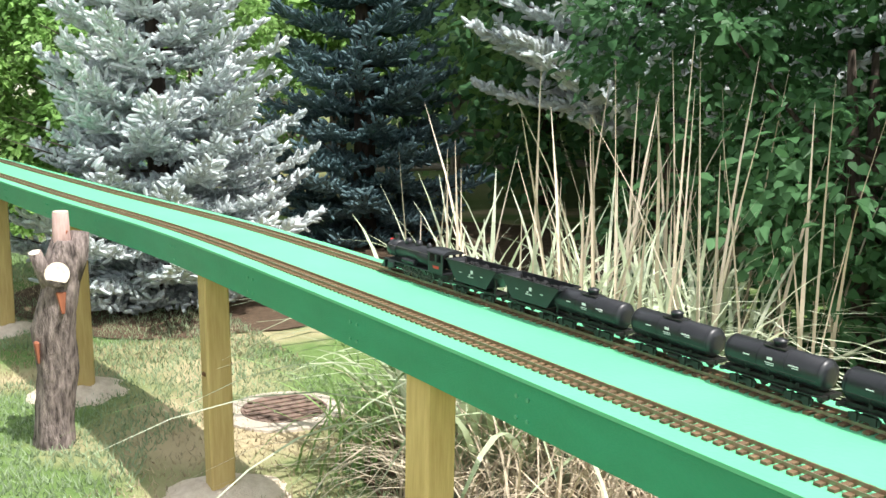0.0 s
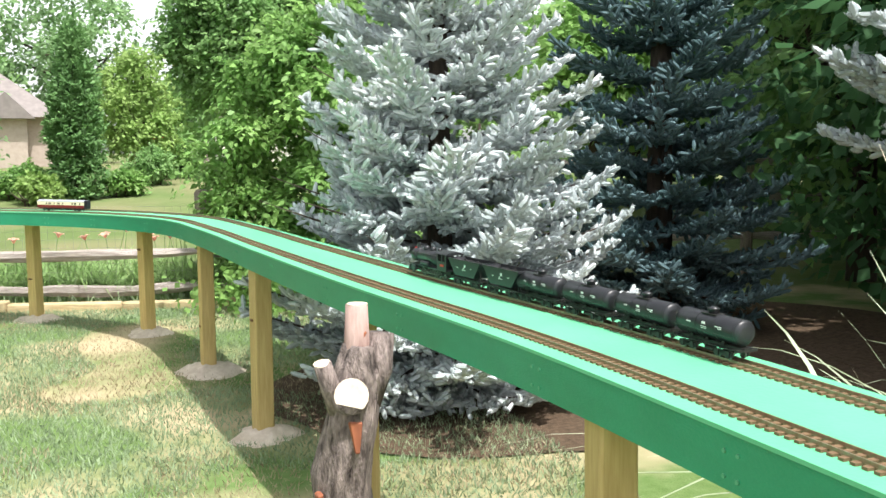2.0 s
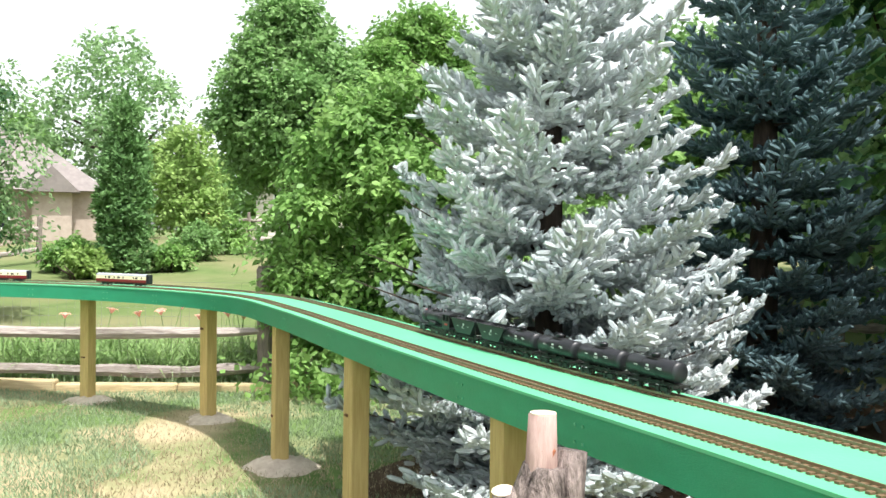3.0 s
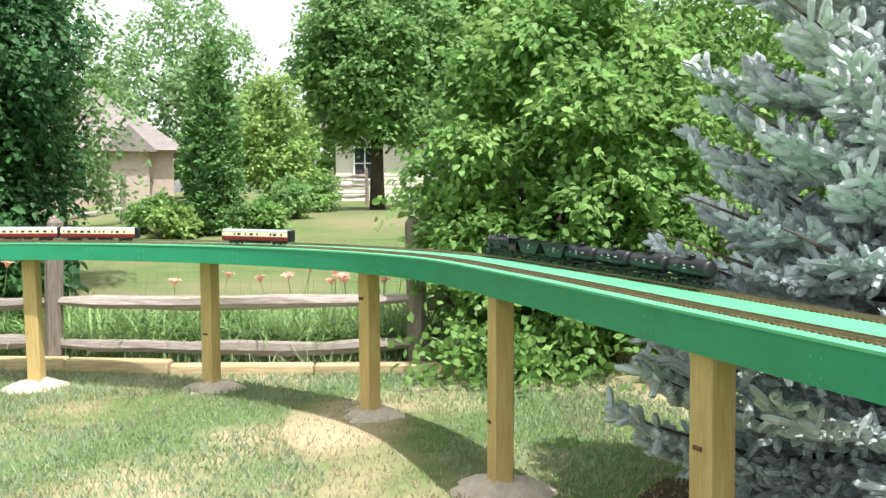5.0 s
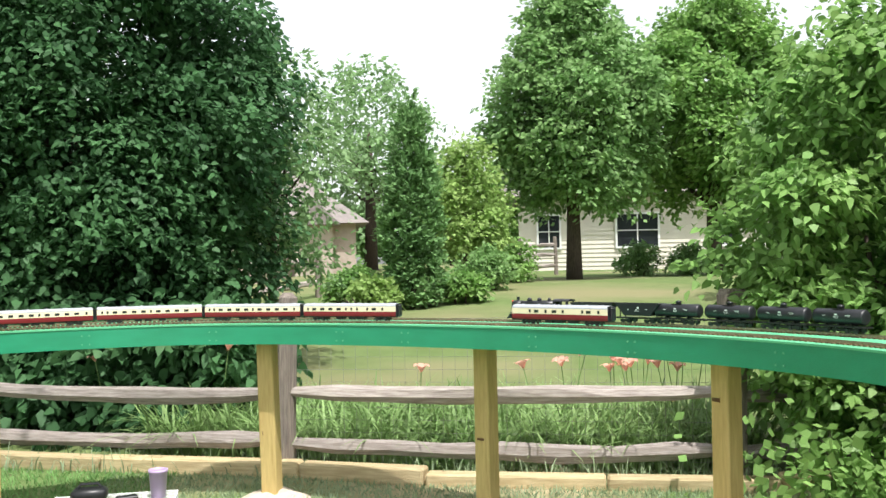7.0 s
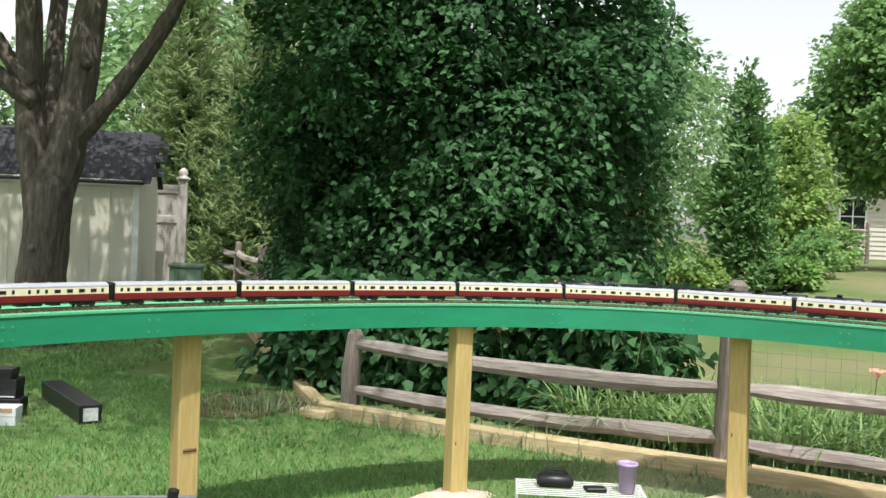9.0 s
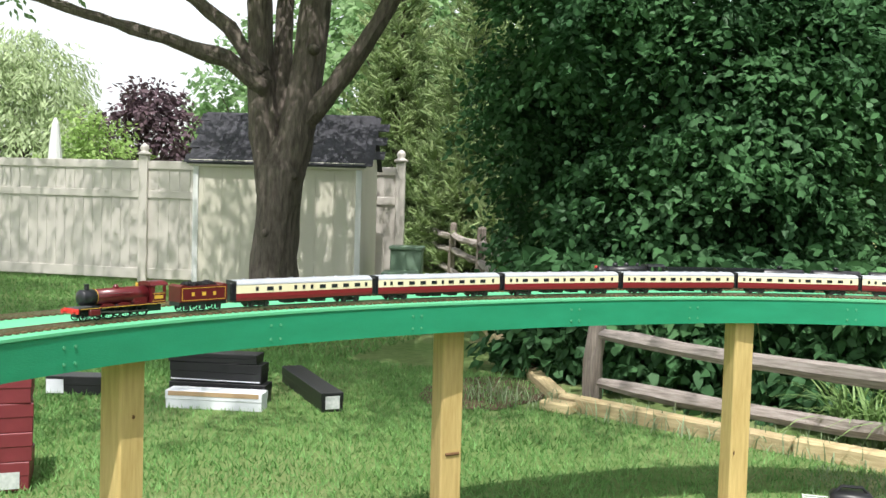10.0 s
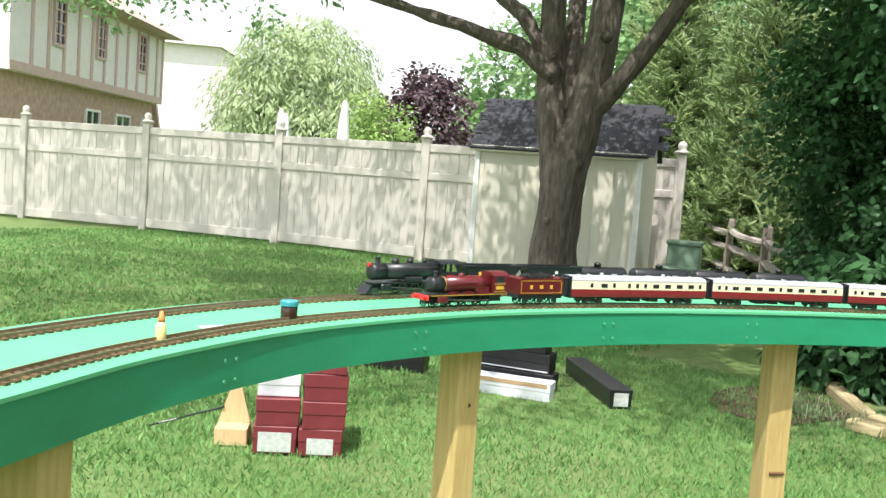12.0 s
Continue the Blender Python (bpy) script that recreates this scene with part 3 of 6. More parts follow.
# ---- trees and shrubs ----
def deck_clear(p, gap=0.30):
    """Which points keep clear of the deck and its trains."""
    mid = EDGE + OUTWARD * WIDTH * 0.5
    ok = np.ones(len(p), bool)
    for i in range(0, len(p), 20000):
        q = p[i : i + 20000]
        d = np.min(np.hypot(q[:, None, 0] - mid[None, ::6, 0], q[:, None, 1] - mid[None, ::6, 1]), 1)
        ok[i : i + 20000] = (d > gap) | (q[:, 2] < 0.78)
    return ok


def spruce(x, y, R, H, material, seed, twig=0.13, count=22, dens=1.0, label="", nl=0.024, nw=0.0065, z0=0.12, top_cut=9.0, core=0.0, tier=1.0, droop=0.0):
    rng = np.random.default_rng(seed)
    zb = height(x, y)
    tree = thing("spruce_tree", label, "spruce tree", m=pose(x, y, zb))
    bm = bmesh.new()
    tube(bm, [(0, 0, -0.1), (0.01, 0, H * 0.3), (0, 0.01, H * 0.7), (0, 0, H * 0.99)], [H * 0.022, H * 0.017, H * 0.009, H * 0.002], 8, 0.2)
    part("trunk", bm, DARK_BARK, tree, smooth=True)
    a_all, d_all, l_all = [], [], []
    limbs = bmesh.new()
    z = z0
    while z < min(H * 0.985, top_cut):
        f = z / H
        r = R * max(0.03, (1 - f) ** 0.98) * (0.45 + 0.55 * min(1, (z - z0 + 0.12) / 0.35))
        nb = max(5, int((6 + 8 * (1 - f)) * dens))
        ph = rng.uniform(0, math.tau)
        for b in range(nb):
            az = ph + b * math.tau / nb + rng.normal() * 0.16
            L = r * rng.uniform(0.74, 1.12)
            rise = (0.02 - droop + 0.42 * f) * L + rng.normal() * 0.05 * L
            h = np.array([math.cos(az), math.sin(az), 0.0])
            steps = max(3, int(L / (twig * 0.55)))
            base = np.array([0, 0, z + rng.normal() * 0.03])
            pts = []
            for k in range(steps + 1):
                u = k / steps
                p = base + h * L * u + np.array([0, 0, rise * (u ** 1.6) + 0.10 * L * u ** 3 - 0.10 * L * math.sin(u * 2.4) * (1 - f)])
                pts.append(p)
            tube(limbs, [pts[0], pts[len(pts) // 2], pts[-1]], [0.012 * L + 0.004, 0.008 * L + 0.003, 0.002], 4, caps=False)
            for k in range(1, steps + 1):
                u = k / steps
                if u < 0.14:
                    continue
                d0 = unit(pts[k] - pts[k - 1])
                sidev = np.array([-h[1], h[0], 0])
                width = min(0.30, L * 0.36) * (1 - u) ** 0.55 + twig * 0.9
                sub = max(1, int(width / (twig * 0.8)))
                for sg in (-1, 1):
                    dd = unit(d0 * 0.7 + sidev * sg * 0.85 + np.array([0, 0, 0.05]))
                    for q in range(sub):
                        o = pts[k] + dd * q * twig * 0.8
                        a_all.append(o + rng.normal(size=3) * 0.012)
                        d_all.append(unit(dd + rng.normal(size=3) * 0.42 + np.array([0, 0, 0.3])))
                        l_all.append(twig * rng.uniform(0.8, 1.25))
                        if rng.random() < 0.55:
                            a_all.append(o)
                            d_all.append(unit(dd * 0.4 + d0 * 0.7 + np.array([0, 0, 0.35]) + rng.normal(size=3) * 0.25))
                            l_all.append(twig * rng.uniform(0.5, 0.9))
                a_all.append(pts[k - 1])
                d_all.append(unit(d0 + rng.normal(size=3) * 0.1))
                l_all.append(twig * rng.uniform(0.9, 1.3))
        z += tier * (0.118 + 0.02 * f) * (H / 3.6) ** 0.5 / dens ** 0.3
    tagged(part("branch_wood", limbs, DARK_BARK, tree), kind="stuff")
    a, d, l = np.array(a_all), np.array(d_all), np.array(l_all)
    ok = deck_clear(a + np.array([x, y, zb]) + d * l[:, None], 0.34) & (a[:, 2] > 0.03)
    a, d, l = a[ok], d[ok], l[ok]
    quads = needles(rng, a, d, l, count, nl, nw)
    if core:
        quads = np.concatenate([quads, fingers(a, d, l * 0.97, core)])
    raw_mesh("crown", quads, 4, material, tree)
    return tree


def broadleaf(name, label, category, x, y, trunk_h, trunk_r, lobes, clumps, per, clump_r, leaf, width, material, seed, shell=0.55, bark=DARK_BARK, stems=1, droop=0.25, corners=4, zbase=None, clip=False):
    rng = np.random.default_rng(seed)
    z = height(x, y) if zbase is None else zbase
    tree = thing(name, label, category, m=pose(x, y, z))
    bm = bmesh.new()
    r = random.Random(seed)
    for s in range(stems):
        ox, oy = (r.uniform(-0.25, 0.25), r.uniform(-0.25, 0.25)) if stems > 1 else (0, 0)
        tube(bm, [(ox, oy, -0.15), (ox * 1.1, oy * 1.1, trunk_h * 0.5), (ox * 1.6, oy * 1.6, trunk_h), (ox * 2, oy * 2, trunk_h * 1.7)], [trunk_r * 1.25, trunk_r, trunk_r * 0.85, trunk_r * 0.35], 9, 0.15, seed + s)
    for c, rad in lobes[:10]:
        c = Vector(c)
        st = Vector((0, 0, trunk_h * r.uniform(0.75, 1.25)))
        mid = st.lerp(c, 0.5) + Vector((0, 0, 0.1 * rad[2]))
        tube(bm, [st, mid, c + Vector((r.uniform(-1, 1) * rad[0] * 0.5, r.uniform(-1, 1) * rad[1] * 0.5, rad[2] * 0.4))], [trunk_r * 0.5, trunk_r * 0.3, trunk_r * 0.06], 6, caps=False)
    part("trunk", bm, bark, tree, smooth=True)
    p, quads = crown(rng, lobes, clumps, per, clump_r, leaf, width, shell, droop, corners)
    keep = p[:, 2] > 0.05
    if clip:
        keep &= deck_clear(p + np.array([x, y, z]), 0.36)
    raw_mesh("crown", quads[keep], corners, material, tree)
    return tree


def lobes_of(seed, n, R, zlo, zhi, size, flat=0.8):
    """Overlapping lobes that give a crown an uneven outline."""
    r = random.Random(seed)
    out = []
    for k in range(n):
        f = (k + 0.5) / n
        z = zlo + (zhi - zlo) * f
        rr = R * math.sin(math.pi * (0.18 + 0.76 * f)) * 0.62
        a = k * 2.4 + r.uniform(-0.4, 0.4)
        s = size * r.uniform(0.75, 1.2) * (1.1 - 0.35 * f)
        out.append(((rr * math.cos(a), rr * math.sin(a), z), (s, s, s * flat)))
    return out


def build_trees():
    spruce(2.17, 6.34, 1.28, 4.1, SILVER_NEEDLE, 1, 0.072, 26, 0.78, "silvery blue spruce with dense bright needles beside the deck", nl=0.016, nw=0.0034, core=0.0135, tier=1.08)
    spruce(4.6, 8.0, 1.25, 5.6, BLUE_NEEDLE, 2, 0.088, 20, 0.90, "dark blue spruce in shade", nl=0.021, nw=0.004, core=0.015, tier=1.5)
    spruce(5.75, 5.0, 2.25, 4.9, SILVER_NEEDLE, 3, 0.10, 18, 1.0, "tall silver spruce with bare lower trunk behind the reeds", nl=0.024, nw=0.0046, z0=1.25, core=0.019, tier=1.25, droop=0.10)
    broadleaf("leafy_shrub", "bright green leafy shrub growing over the fence post", "shrub", 2.30, 10.4, 0.8, 0.035, lobes_of(11, 24, 1.3, 0.35, 2.7, 0.40), 1150, 30, 0.12, 0.070, 0.046, SHRUB_LEAF, 11, stems=5, clip=True, corners=6, shell=0.4)
    broadleaf("leafy_shrub", "tall mixed green shrub in part shade", "shrub", 4.0, 11.3, 1.0, 0.04, lobes_of(12, 26, 1.6, 0.4, 3.0, 0.36), 760, 28, 0.14, 0.070, 0.045, SHRUB_LEAF, 12, stems=4, corners=6, shell=0.4)
    broadleaf("leafy_shrub", "dark green glossy shrub behind the reeds", "shrub", 4.75, 2.45, 1.0, 0.05, lobes_of(13, 20, 1.7, 0.5, 3.2, 0.62), 1200, 26, 0.14, 0.07, 0.045, DARK_LEAF, 13, stems=4, corners=6)
    broadleaf("leafy_shrub", "huge dark green shrub arching over the rail fence", "shrub", -3.65, 14.65, 1.6, 0.09, lobes_of(14, 54, 2.3, 0.5, 6.2, 0.70), 4600, 36, 0.18, 0.076, 0.055, DARK_LEAF, 14, shell=0.5, stems=6, corners=6)
    broadleaf("leafy_shrub", "pale green feathery young tree beside the dark shrub", "shrub", -1.95, 15.6, 1.8, 0.05, lobes_of(15, 12, 0.9, 1.2, 3.4, 0.42), 280, 22, 0.2, 0.09, 0.05, ASH_LEAF, 15)
    broadleaf("maple_tree", "broad maple on the neighbour's lawn", "maple tree", 3.7, 27.6, 2.0, 0.17, lobes_of(16, 34, 2.25, 2.1, 6.5, 0.68), 1900, 24, 0.24, 0.15, 0.11, MAPLE_LEAF, 16)
    broadleaf("maple_tree", "round dark green maple behind the lawn", "maple tree", 7.6, 29.2, 2.0, 0.18, lobes_of(17, 30, 2.75, 2.2, 6.8, 0.82), 1900, 24, 0.26, 0.16, 0.12, SHRUB_LEAF, 17)
    broadleaf("shade_tree", "airy pale green tree in the distance", "shade tree", -1.3, 47.0, 3.5, 0.25, lobes_of(18, 24, 3.8, 3.0, 8.8, 0.8), 420, 16, 0.45, 0.27, 0.17, ASH_LEAF, 18)
    broadleaf("shade_tree", "yellow-green tree behind the arborvitae", "shade tree", 1.0, 25.5, 1.2, 0.08, lobes_of(19, 16, 0.95, 0.8, 2.9, 0.42), 520, 20, 0.17, 0.12, 0.08, LIME_LEAF, 19)
    broadleaf("arborvitae", "narrow columnar green arborvitae", "arborvitae", -0.26, 21.3, 0.4, 0.08, [((0, 0, 0.5), (0.42, 0.42, 0.6)), ((0, 0, 1.2), (0.45, 0.45, 0.8)), ((0, 0, 1.9), (0.38, 0.38, 0.8)), ((0, 0, 2.6), (0.25, 0.25, 0.65)), ((0, 0, 3.1), (0.11, 0.11, 0.40))], 900, 20, 0.08, 0.10, 0.05, ARBOR_LEAF, 20, shell=0.82, droop=-0.3)
    for k, (x, y, s, m) in enumerate(((0.6, 21.6, 0.35, SHRUB_LEAF), (-0.9, 20.8, 0.38, LIME_LEAF), (-1.3, 21.8, 0.48, SHRUB_LEAF), (2.0, 26.5, 0.7, SHRUB_LEAF), (1.2, 24.0, 0.6, MAPLE_LEAF), (7.2, 30.0, 0.6, MAPLE_LEAF), (8.6, 29.5, 0.55, LIME_LEAF), (6.0, 30.6, 0.6, MAPLE_LEAF), (10.0, 29.0, 0.7, LIME_LEAF))):
        broadleaf("garden_shrub", "low rounded garden shrub in a border", "shrub", x, y, 0.15, 0.02, lobes_of(30 + k, 9, s, 0.15, s * 1.3, s * 0.42), 150, 18, 0.11, 0.10, 0.07, m, 30 + k, stems=3)
    # distant wood behind everything
    for k in range(34):
        a = radians(-62 + k * 5.1)
        d = 46 + 9 * math.sin(k * 2.7) + (6 if k % 2 else 0)
        x, y = -1 + d * math.sin(a), 5 + d * math.cos(a)
        if -24 < math.degrees(a) < 6 and d < 60:
            x, y = -1 + (d + 14) * math.sin(a), 5 + (d + 14) * math.cos(a)
        hgt = 5.2 + 1.6 * math.sin(k * 1.9)
        if -66 < math.degrees(a) < -38:
            continue
        broadleaf("distant_tree", "hazy green tree in the far distance", "shade tree", x, y, 2.4, 0.2, lobes_of(50 + k, 12, hgt * 0.42, 1.6, hgt, hgt * 0.21), 260, 16, 0.55, 0.5, 0.36, (ASH_LEAF, MAPLE_LEAF, SHRUB_LEAF)[k % 3], 50 + k)
    # near woods to the right of the spruces; several trees added to shade the lawn
    for k, (x, y, hgt, m) in enumerate(((8.0, 9.5, 6.0, MAPLE_LEAF), (9.5, 17.0, 4.6, MAPLE_LEAF), (7.4, 14.5, 3.4, SHRUB_LEAF), (14.0, 16.5, 8.0, DARK_LEAF), (12.5, 10.0, 7.0, MAPLE_LEAF), (9.0, 4.5, 7.5, DARK_LEAF), (6.6, 19.5, 3.8, ASH_LEAF), (7.6, 7.0, 8.0, DARK_LEAF), (9.2, 1.4, 8.0, DARK_LEAF), (10.5, 7.2, 9.0, MAPLE_LEAF), (8.5, -1.0, 6.5, DARK_LEAF), (10.2, 10.4, 7.5, DARK_LEAF), (9.8, 5.8, 8.0, DARK_LEAF), (10.8, 13.0, 8.0, DARK_LEAF), (12.8, 13.6, 8.0, DARK_LEAF))):
        broadleaf("shade_tree", "leafy tree in the shaded woodland edge", "shade tree", x, y, 1.9, 0.13, lobes_of(90 + k, 20, hgt * 0.36, 1.9 if k in (2, 6) else 1.15, hgt, hgt * 0.15), 640, 24, 0.30, 0.16, 0.11, m, 90 + k)
    spruce(2.75, 9.2, 0.35, 0.7, BLUE_NEEDLE, 9, 0.10, 14, 0.8, "small blue spruce seedling under the shrubs")
    # conifers behind the shed
    for k, (x, y, H) in enumerate(((-8.6, 22.5, 7.5), (-10.8, 23.5, 8.0), (-6.6, 21.0, 6.0))):
        spruce(x, y, 1.7, H, PINE_NEEDLE, 120 + k, 0.24, 14, 0.7, "tall yellow-green conifer with drooping sprays behind the shed", nl=0.075, nw=0.016, core=0.02)
    broadleaf("willow_tree", "pale weeping willow beyond the vinyl fence", "willow tree", -22.9, 25.2, 2.0, 0.25, lobes_of(130, 20, 2.9, 0.8, 5.0, 1.0, 1.1), 1300, 22, 0.32, 0.26, 0.055, WILLOW_LEAF, 130, droop=0.9)
    broadleaf("plum_tree", "purple-leaved plum beyond the vinyl fence", "plum tree", -17.9, 24.4, 1.6, 0.12, lobes_of(131, 12, 1.6, 1.2, 3.6, 0.6), 360, 18, 0.25, 0.17, 0.11, PLUM_LEAF, 131)
    broadleaf("garden_shrub", "olive-green rounded bush beyond the vinyl fence", "shrub", -17.6, 22.3, 0.5, 0.05, lobes_of(132, 8, 1.15, 0.8, 2.8, 0.7), 260, 18, 0.16, 0.12, 0.07, LIME_LEAF, 132)
    for k, (x, y, hgt) in enumerate(((-17.0, 33.0, 7.5), (-12.8, 28.5, 7.0), (-23.5, 38.0, 7.5), (-11.0, 34.0, 9.0))):
        broadleaf("shade_tree", "leafy tree beyond the vinyl fence", "shade tree", x, y, 2.2, 0.18, lobes_of(140 + k, 14, hgt * 0.4, 2.0, hgt, hgt * 0.2), 420, 18, 0.4, 0.28, 0.2, ASH_LEAF, 140 + k)


def furrow(bm):
    """Cut long ridges of bark into a trunk or limb."""
    bmesh.ops.subdivide_edges(bm, edges=bm.edges[:], cuts=4, use_grid_fill=True)
    bm.normal_update()
    for v in bm.verts:
        q = Vector((v.co.x * 26, v.co.y * 26, v.co.z * 5))
        v.co += v.normal * (0.016 * noise.noise(q) + 0.009 * noise.noise(q * 2.4) + 0.02 * noise.noise(v.co * 4))


def build_big_tree():
    x, y = -7.54, 13.93
    tree = thing("shade_tree", "mature shade tree with forked grey-brown trunk", "shade tree", m=pose(x, y, 0))
    bm = bmesh.new()
    tube(bm, [(0, 0, -0.2), (0, 0, 0.15), (-0.02, 0.0, 0.6), (0.0, 0.0, 1.15), (0.03, 0.02, 1.55), (0.03, 0.02, 1.9)], [0.32, 0.265, 0.225, 0.22, 0.235, 0.10], 18, 0.25)
    furrow(bm)
    part("trunk", bm, BARK, tree, smooth=True)
    # axes of the view across the fork: r runs to the right, f away
    r, f = Vector((0.858, 0.514, 0)), Vector((-0.514, 0.858, 0))
    for pts, rad in (
        ([(-0.03, 0, 1.25), (-0.13, 0.05, 1.9), (-0.2, 0.1, 2.6), (-0.22, 0.1, 3.6), (-0.35, 0.1, 5.2)], [0.17, 0.16, 0.13, 0.11, 0.06]),
        ([(0.05, 0, 1.25), (0.16, 0, 1.85), (0.26, 0.05, 2.5), (0.36, 0.1, 3.4), (0.4, 0.2, 5.4)], [0.19, 0.18, 0.16, 0.14, 0.07]),
        ([(0.22, 0, 2.0), (0.5, -0.1, 2.35), (0.82, -0.2, 2.8), (1.1, -0.2, 3.3), (1.5, -0.2, 4.2)], [0.11, 0.10, 0.085, 0.07, 0.04]),
        ([(-0.14, 0, 2.35), (-0.5, -0.1, 2.62), (-1.1, -0.2, 2.78), (-1.8, -0.3, 2.95), (-2.6, -0.2, 3.2), (-4.9, 0.1, 3.15)], [0.10, 0.075, 0.06, 0.05, 0.03, 0.01]),
        ([(-0.18, 0, 2.5), (-0.5, 0.1, 2.95), (-1.0, 0.2, 3.35), (-1.6, 0.2, 3.9)], [0.09, 0.075, 0.06, 0.035]),
        ([(0.0, 0.1, 2.0), (0.02, 0.3, 2.8), (0.05, 0.5, 3.8), (0.1, 0.7, 5.0)], [0.12, 0.1, 0.08, 0.04]),
    ):
        bm = bmesh.new()
        tube(bm, [r * a + f * b + Vector((0, 0, c)) for a, b, c in pts], rad, 12, 0.2, rad[0] * 30)
        furrow(bm)
        part("limb", bm, BARK, tree, smooth=True)
    for a, z, s in ((0.14, 1.52, 0.06), (-0.10, 0.95, 0.05), (0.33, 2.75, 0.05)):
        bm = bmesh.new()
        c = r * a - f * 0.19 + Vector((0, 0, z))
        cyl(bm, c + f * 0.06, c - f * 0.035, s * 1.2, s * 0.6, 12)
        part("burl", bm, BARK, tree, smooth=True)
    rng = np.random.default_rng(77)
    lobes = [(tuple(r * a + f * b + Vector((0, 0, c))), (s, s, s * 0.45)) for a, b, c, s in ((-0.6, 0, 4.6, 1.6), (0.9, 0, 4.7, 1.6), (-2.6, -0.4, 3.7, 1.0), (1.9, -0.3, 4.3, 1.1), (0.2, 1.2, 5.0, 1.8), (-1.6, -0.8, 4.2, 1.1), (0, -2.2, 5.2, 1.8), (0.5, -4.2, 5.4, 1.7), (-3.8, -1.2, 4.6, 1.2), (2.6, -2.2, 5.2, 1.5), (-2.6, -3.2, 5.6, 1.6), (-4.4, 1.0, 5.2, 1.4))]
    # lobes above the view, added only to shade the lawn and the vinyl fence
    lobes += [((px - x, py - y, pz), (ps * 0.68, ps * 0.68, ps * 0.3)) for px, py, pz, ps in ((-5.2, 8.6, 5.3, 1.3), (-6.6, 9.8, 5.4, 1.5), (-8.4, 9.4, 5.5, 1.6), (-4.0, 9.9, 5.6, 1.2), (-9.8, 11.0, 5.8, 1.7), (-11.4, 12.8, 6.0, 1.8), (-13.6, 13.6, 6.0, 1.8), (-15.6, 13.2, 6.0, 1.7), (-17.6, 12.4, 6.0, 1.6), (-9.2, 13.6, 5.6, 1.5), (-12.6, 10.8, 6.0, 1.7), (-15.0, 10.6, 6.2, 1.7), (-2.6, 8.9, 5.8, 0.8), (-6.2, 12.0, 5.2, 1.4))]
    lobes += [((px - x, py - y, pz), (ps, ps, ps * 0.6)) for px, py, pz, ps in ((-12.2, 10.9, 2.98, 0.36), (-11.8, 11.5, 2.97, 0.38), (-11.4, 12.1, 3.05, 0.3), (-10.85, 12.85, 2.9, 0.2))]
    # unseen leaf lobes added over the lawn, tree to deck, and fence, to dapple them
    lobes += [((px - x, py - y, pz), (ps, ps, ps * 0.35)) for px, py, pz, ps in ((-5.0, 11.4, 5.6, 1.2), (-4.8, 9.7, 5.5, 1.1), (-6.2, 12.8, 5.4, 1.2), (-10.6, 15.0, 5.6, 1.3), (-12.6, 14.7, 5.8, 1.3), (-14.6, 14.2, 5.8, 1.3), (-16.8, 13.4, 5.8, 1.2), (-6.0, 7.2, 5.7, 1.1), (-7.6, 7.8, 5.6, 1.2), (-4.6, 8.2, 5.5, 0.9), (-3.4, 8.8, 5.6, 0.9), (-5.6, 10.4, 5.4, 1.2), (-7.4, 11.4, 5.2, 1.3), (-9.4, 8.0, 5.8, 1.2), (-11.0, 9.0, 5.9, 1.3))]
    p, quads = crown(rng, lobes, 2300, 40, 0.24, 0.088, 0.05, 0.1)
    raw_mesh("crown", quads, 4, ASH_LEAF, tree)


# ---- fences, sheds, houses ----
def split_rail(posts, rails, label, post_top=1.08, sag=0.05, seed=1, rail_r=0.052, wire=False):
    """Weathered split-rail fence: each post and each rail a part."""
    rnd = random.Random(seed)
    fence = thing("split_rail_fence", label, "rail fence", "split rail fences")
    for x, y in posts:
        bm = bmesh.new()
        g = height(x, y)
        post_h = 0.58 if x == -3.78 else post_top
        lean = rnd.uniform(-0.02, 0.02)
        tube(bm, [(x, y, g - 0.2), (x, y, g + 0.3), (x + lean, y, g + post_h * 0.7), (x + lean * 2, y, g + post_h - 0.03), (x + lean * 2, y, g + post_h)], [0.066, 0.064, 0.06, 0.055, 0.035], 9, 0.35, x * 7 + y)
        part("post", bm, WEATHERED_POST, fence)
    for (xa, ya), (xb, yb) in zip(posts, posts[1:]):
        for z in rails:
            bm = bmesh.new()
            a = Vector((xa, ya, height(xa, ya) + z + rnd.uniform(-0.02, 0.02)))
            b = Vector((xb, yb, height(xb, yb) + z + rnd.uniform(-0.02, 0.02)))
            L = (b - a).length
            s = sag * rnd.uniform(0.3, 1.2)
            pts = [Vector((L * (u - 0.5), 0, -s * math.sin(math.pi * u) + 0.008 * rnd.uniform(-1, 1))) for u in np.linspace(0.0, 1.0, 9)]
            tube(bm, pts, [rail_r * 0.55] + [rail_r * rnd.uniform(0.88, 1.08) for _ in range(7)] + [rail_r * 0.55], 7, 0.4, z * 9 + xa)
            rail = part("rail", bm, WEATHERED, fence)
            d = b - a
            rail.matrix_basis = Matrix.Translation((a + b) / 2) @ d.to_track_quat("X", "Z").to_matrix().to_4x4()
    return fence


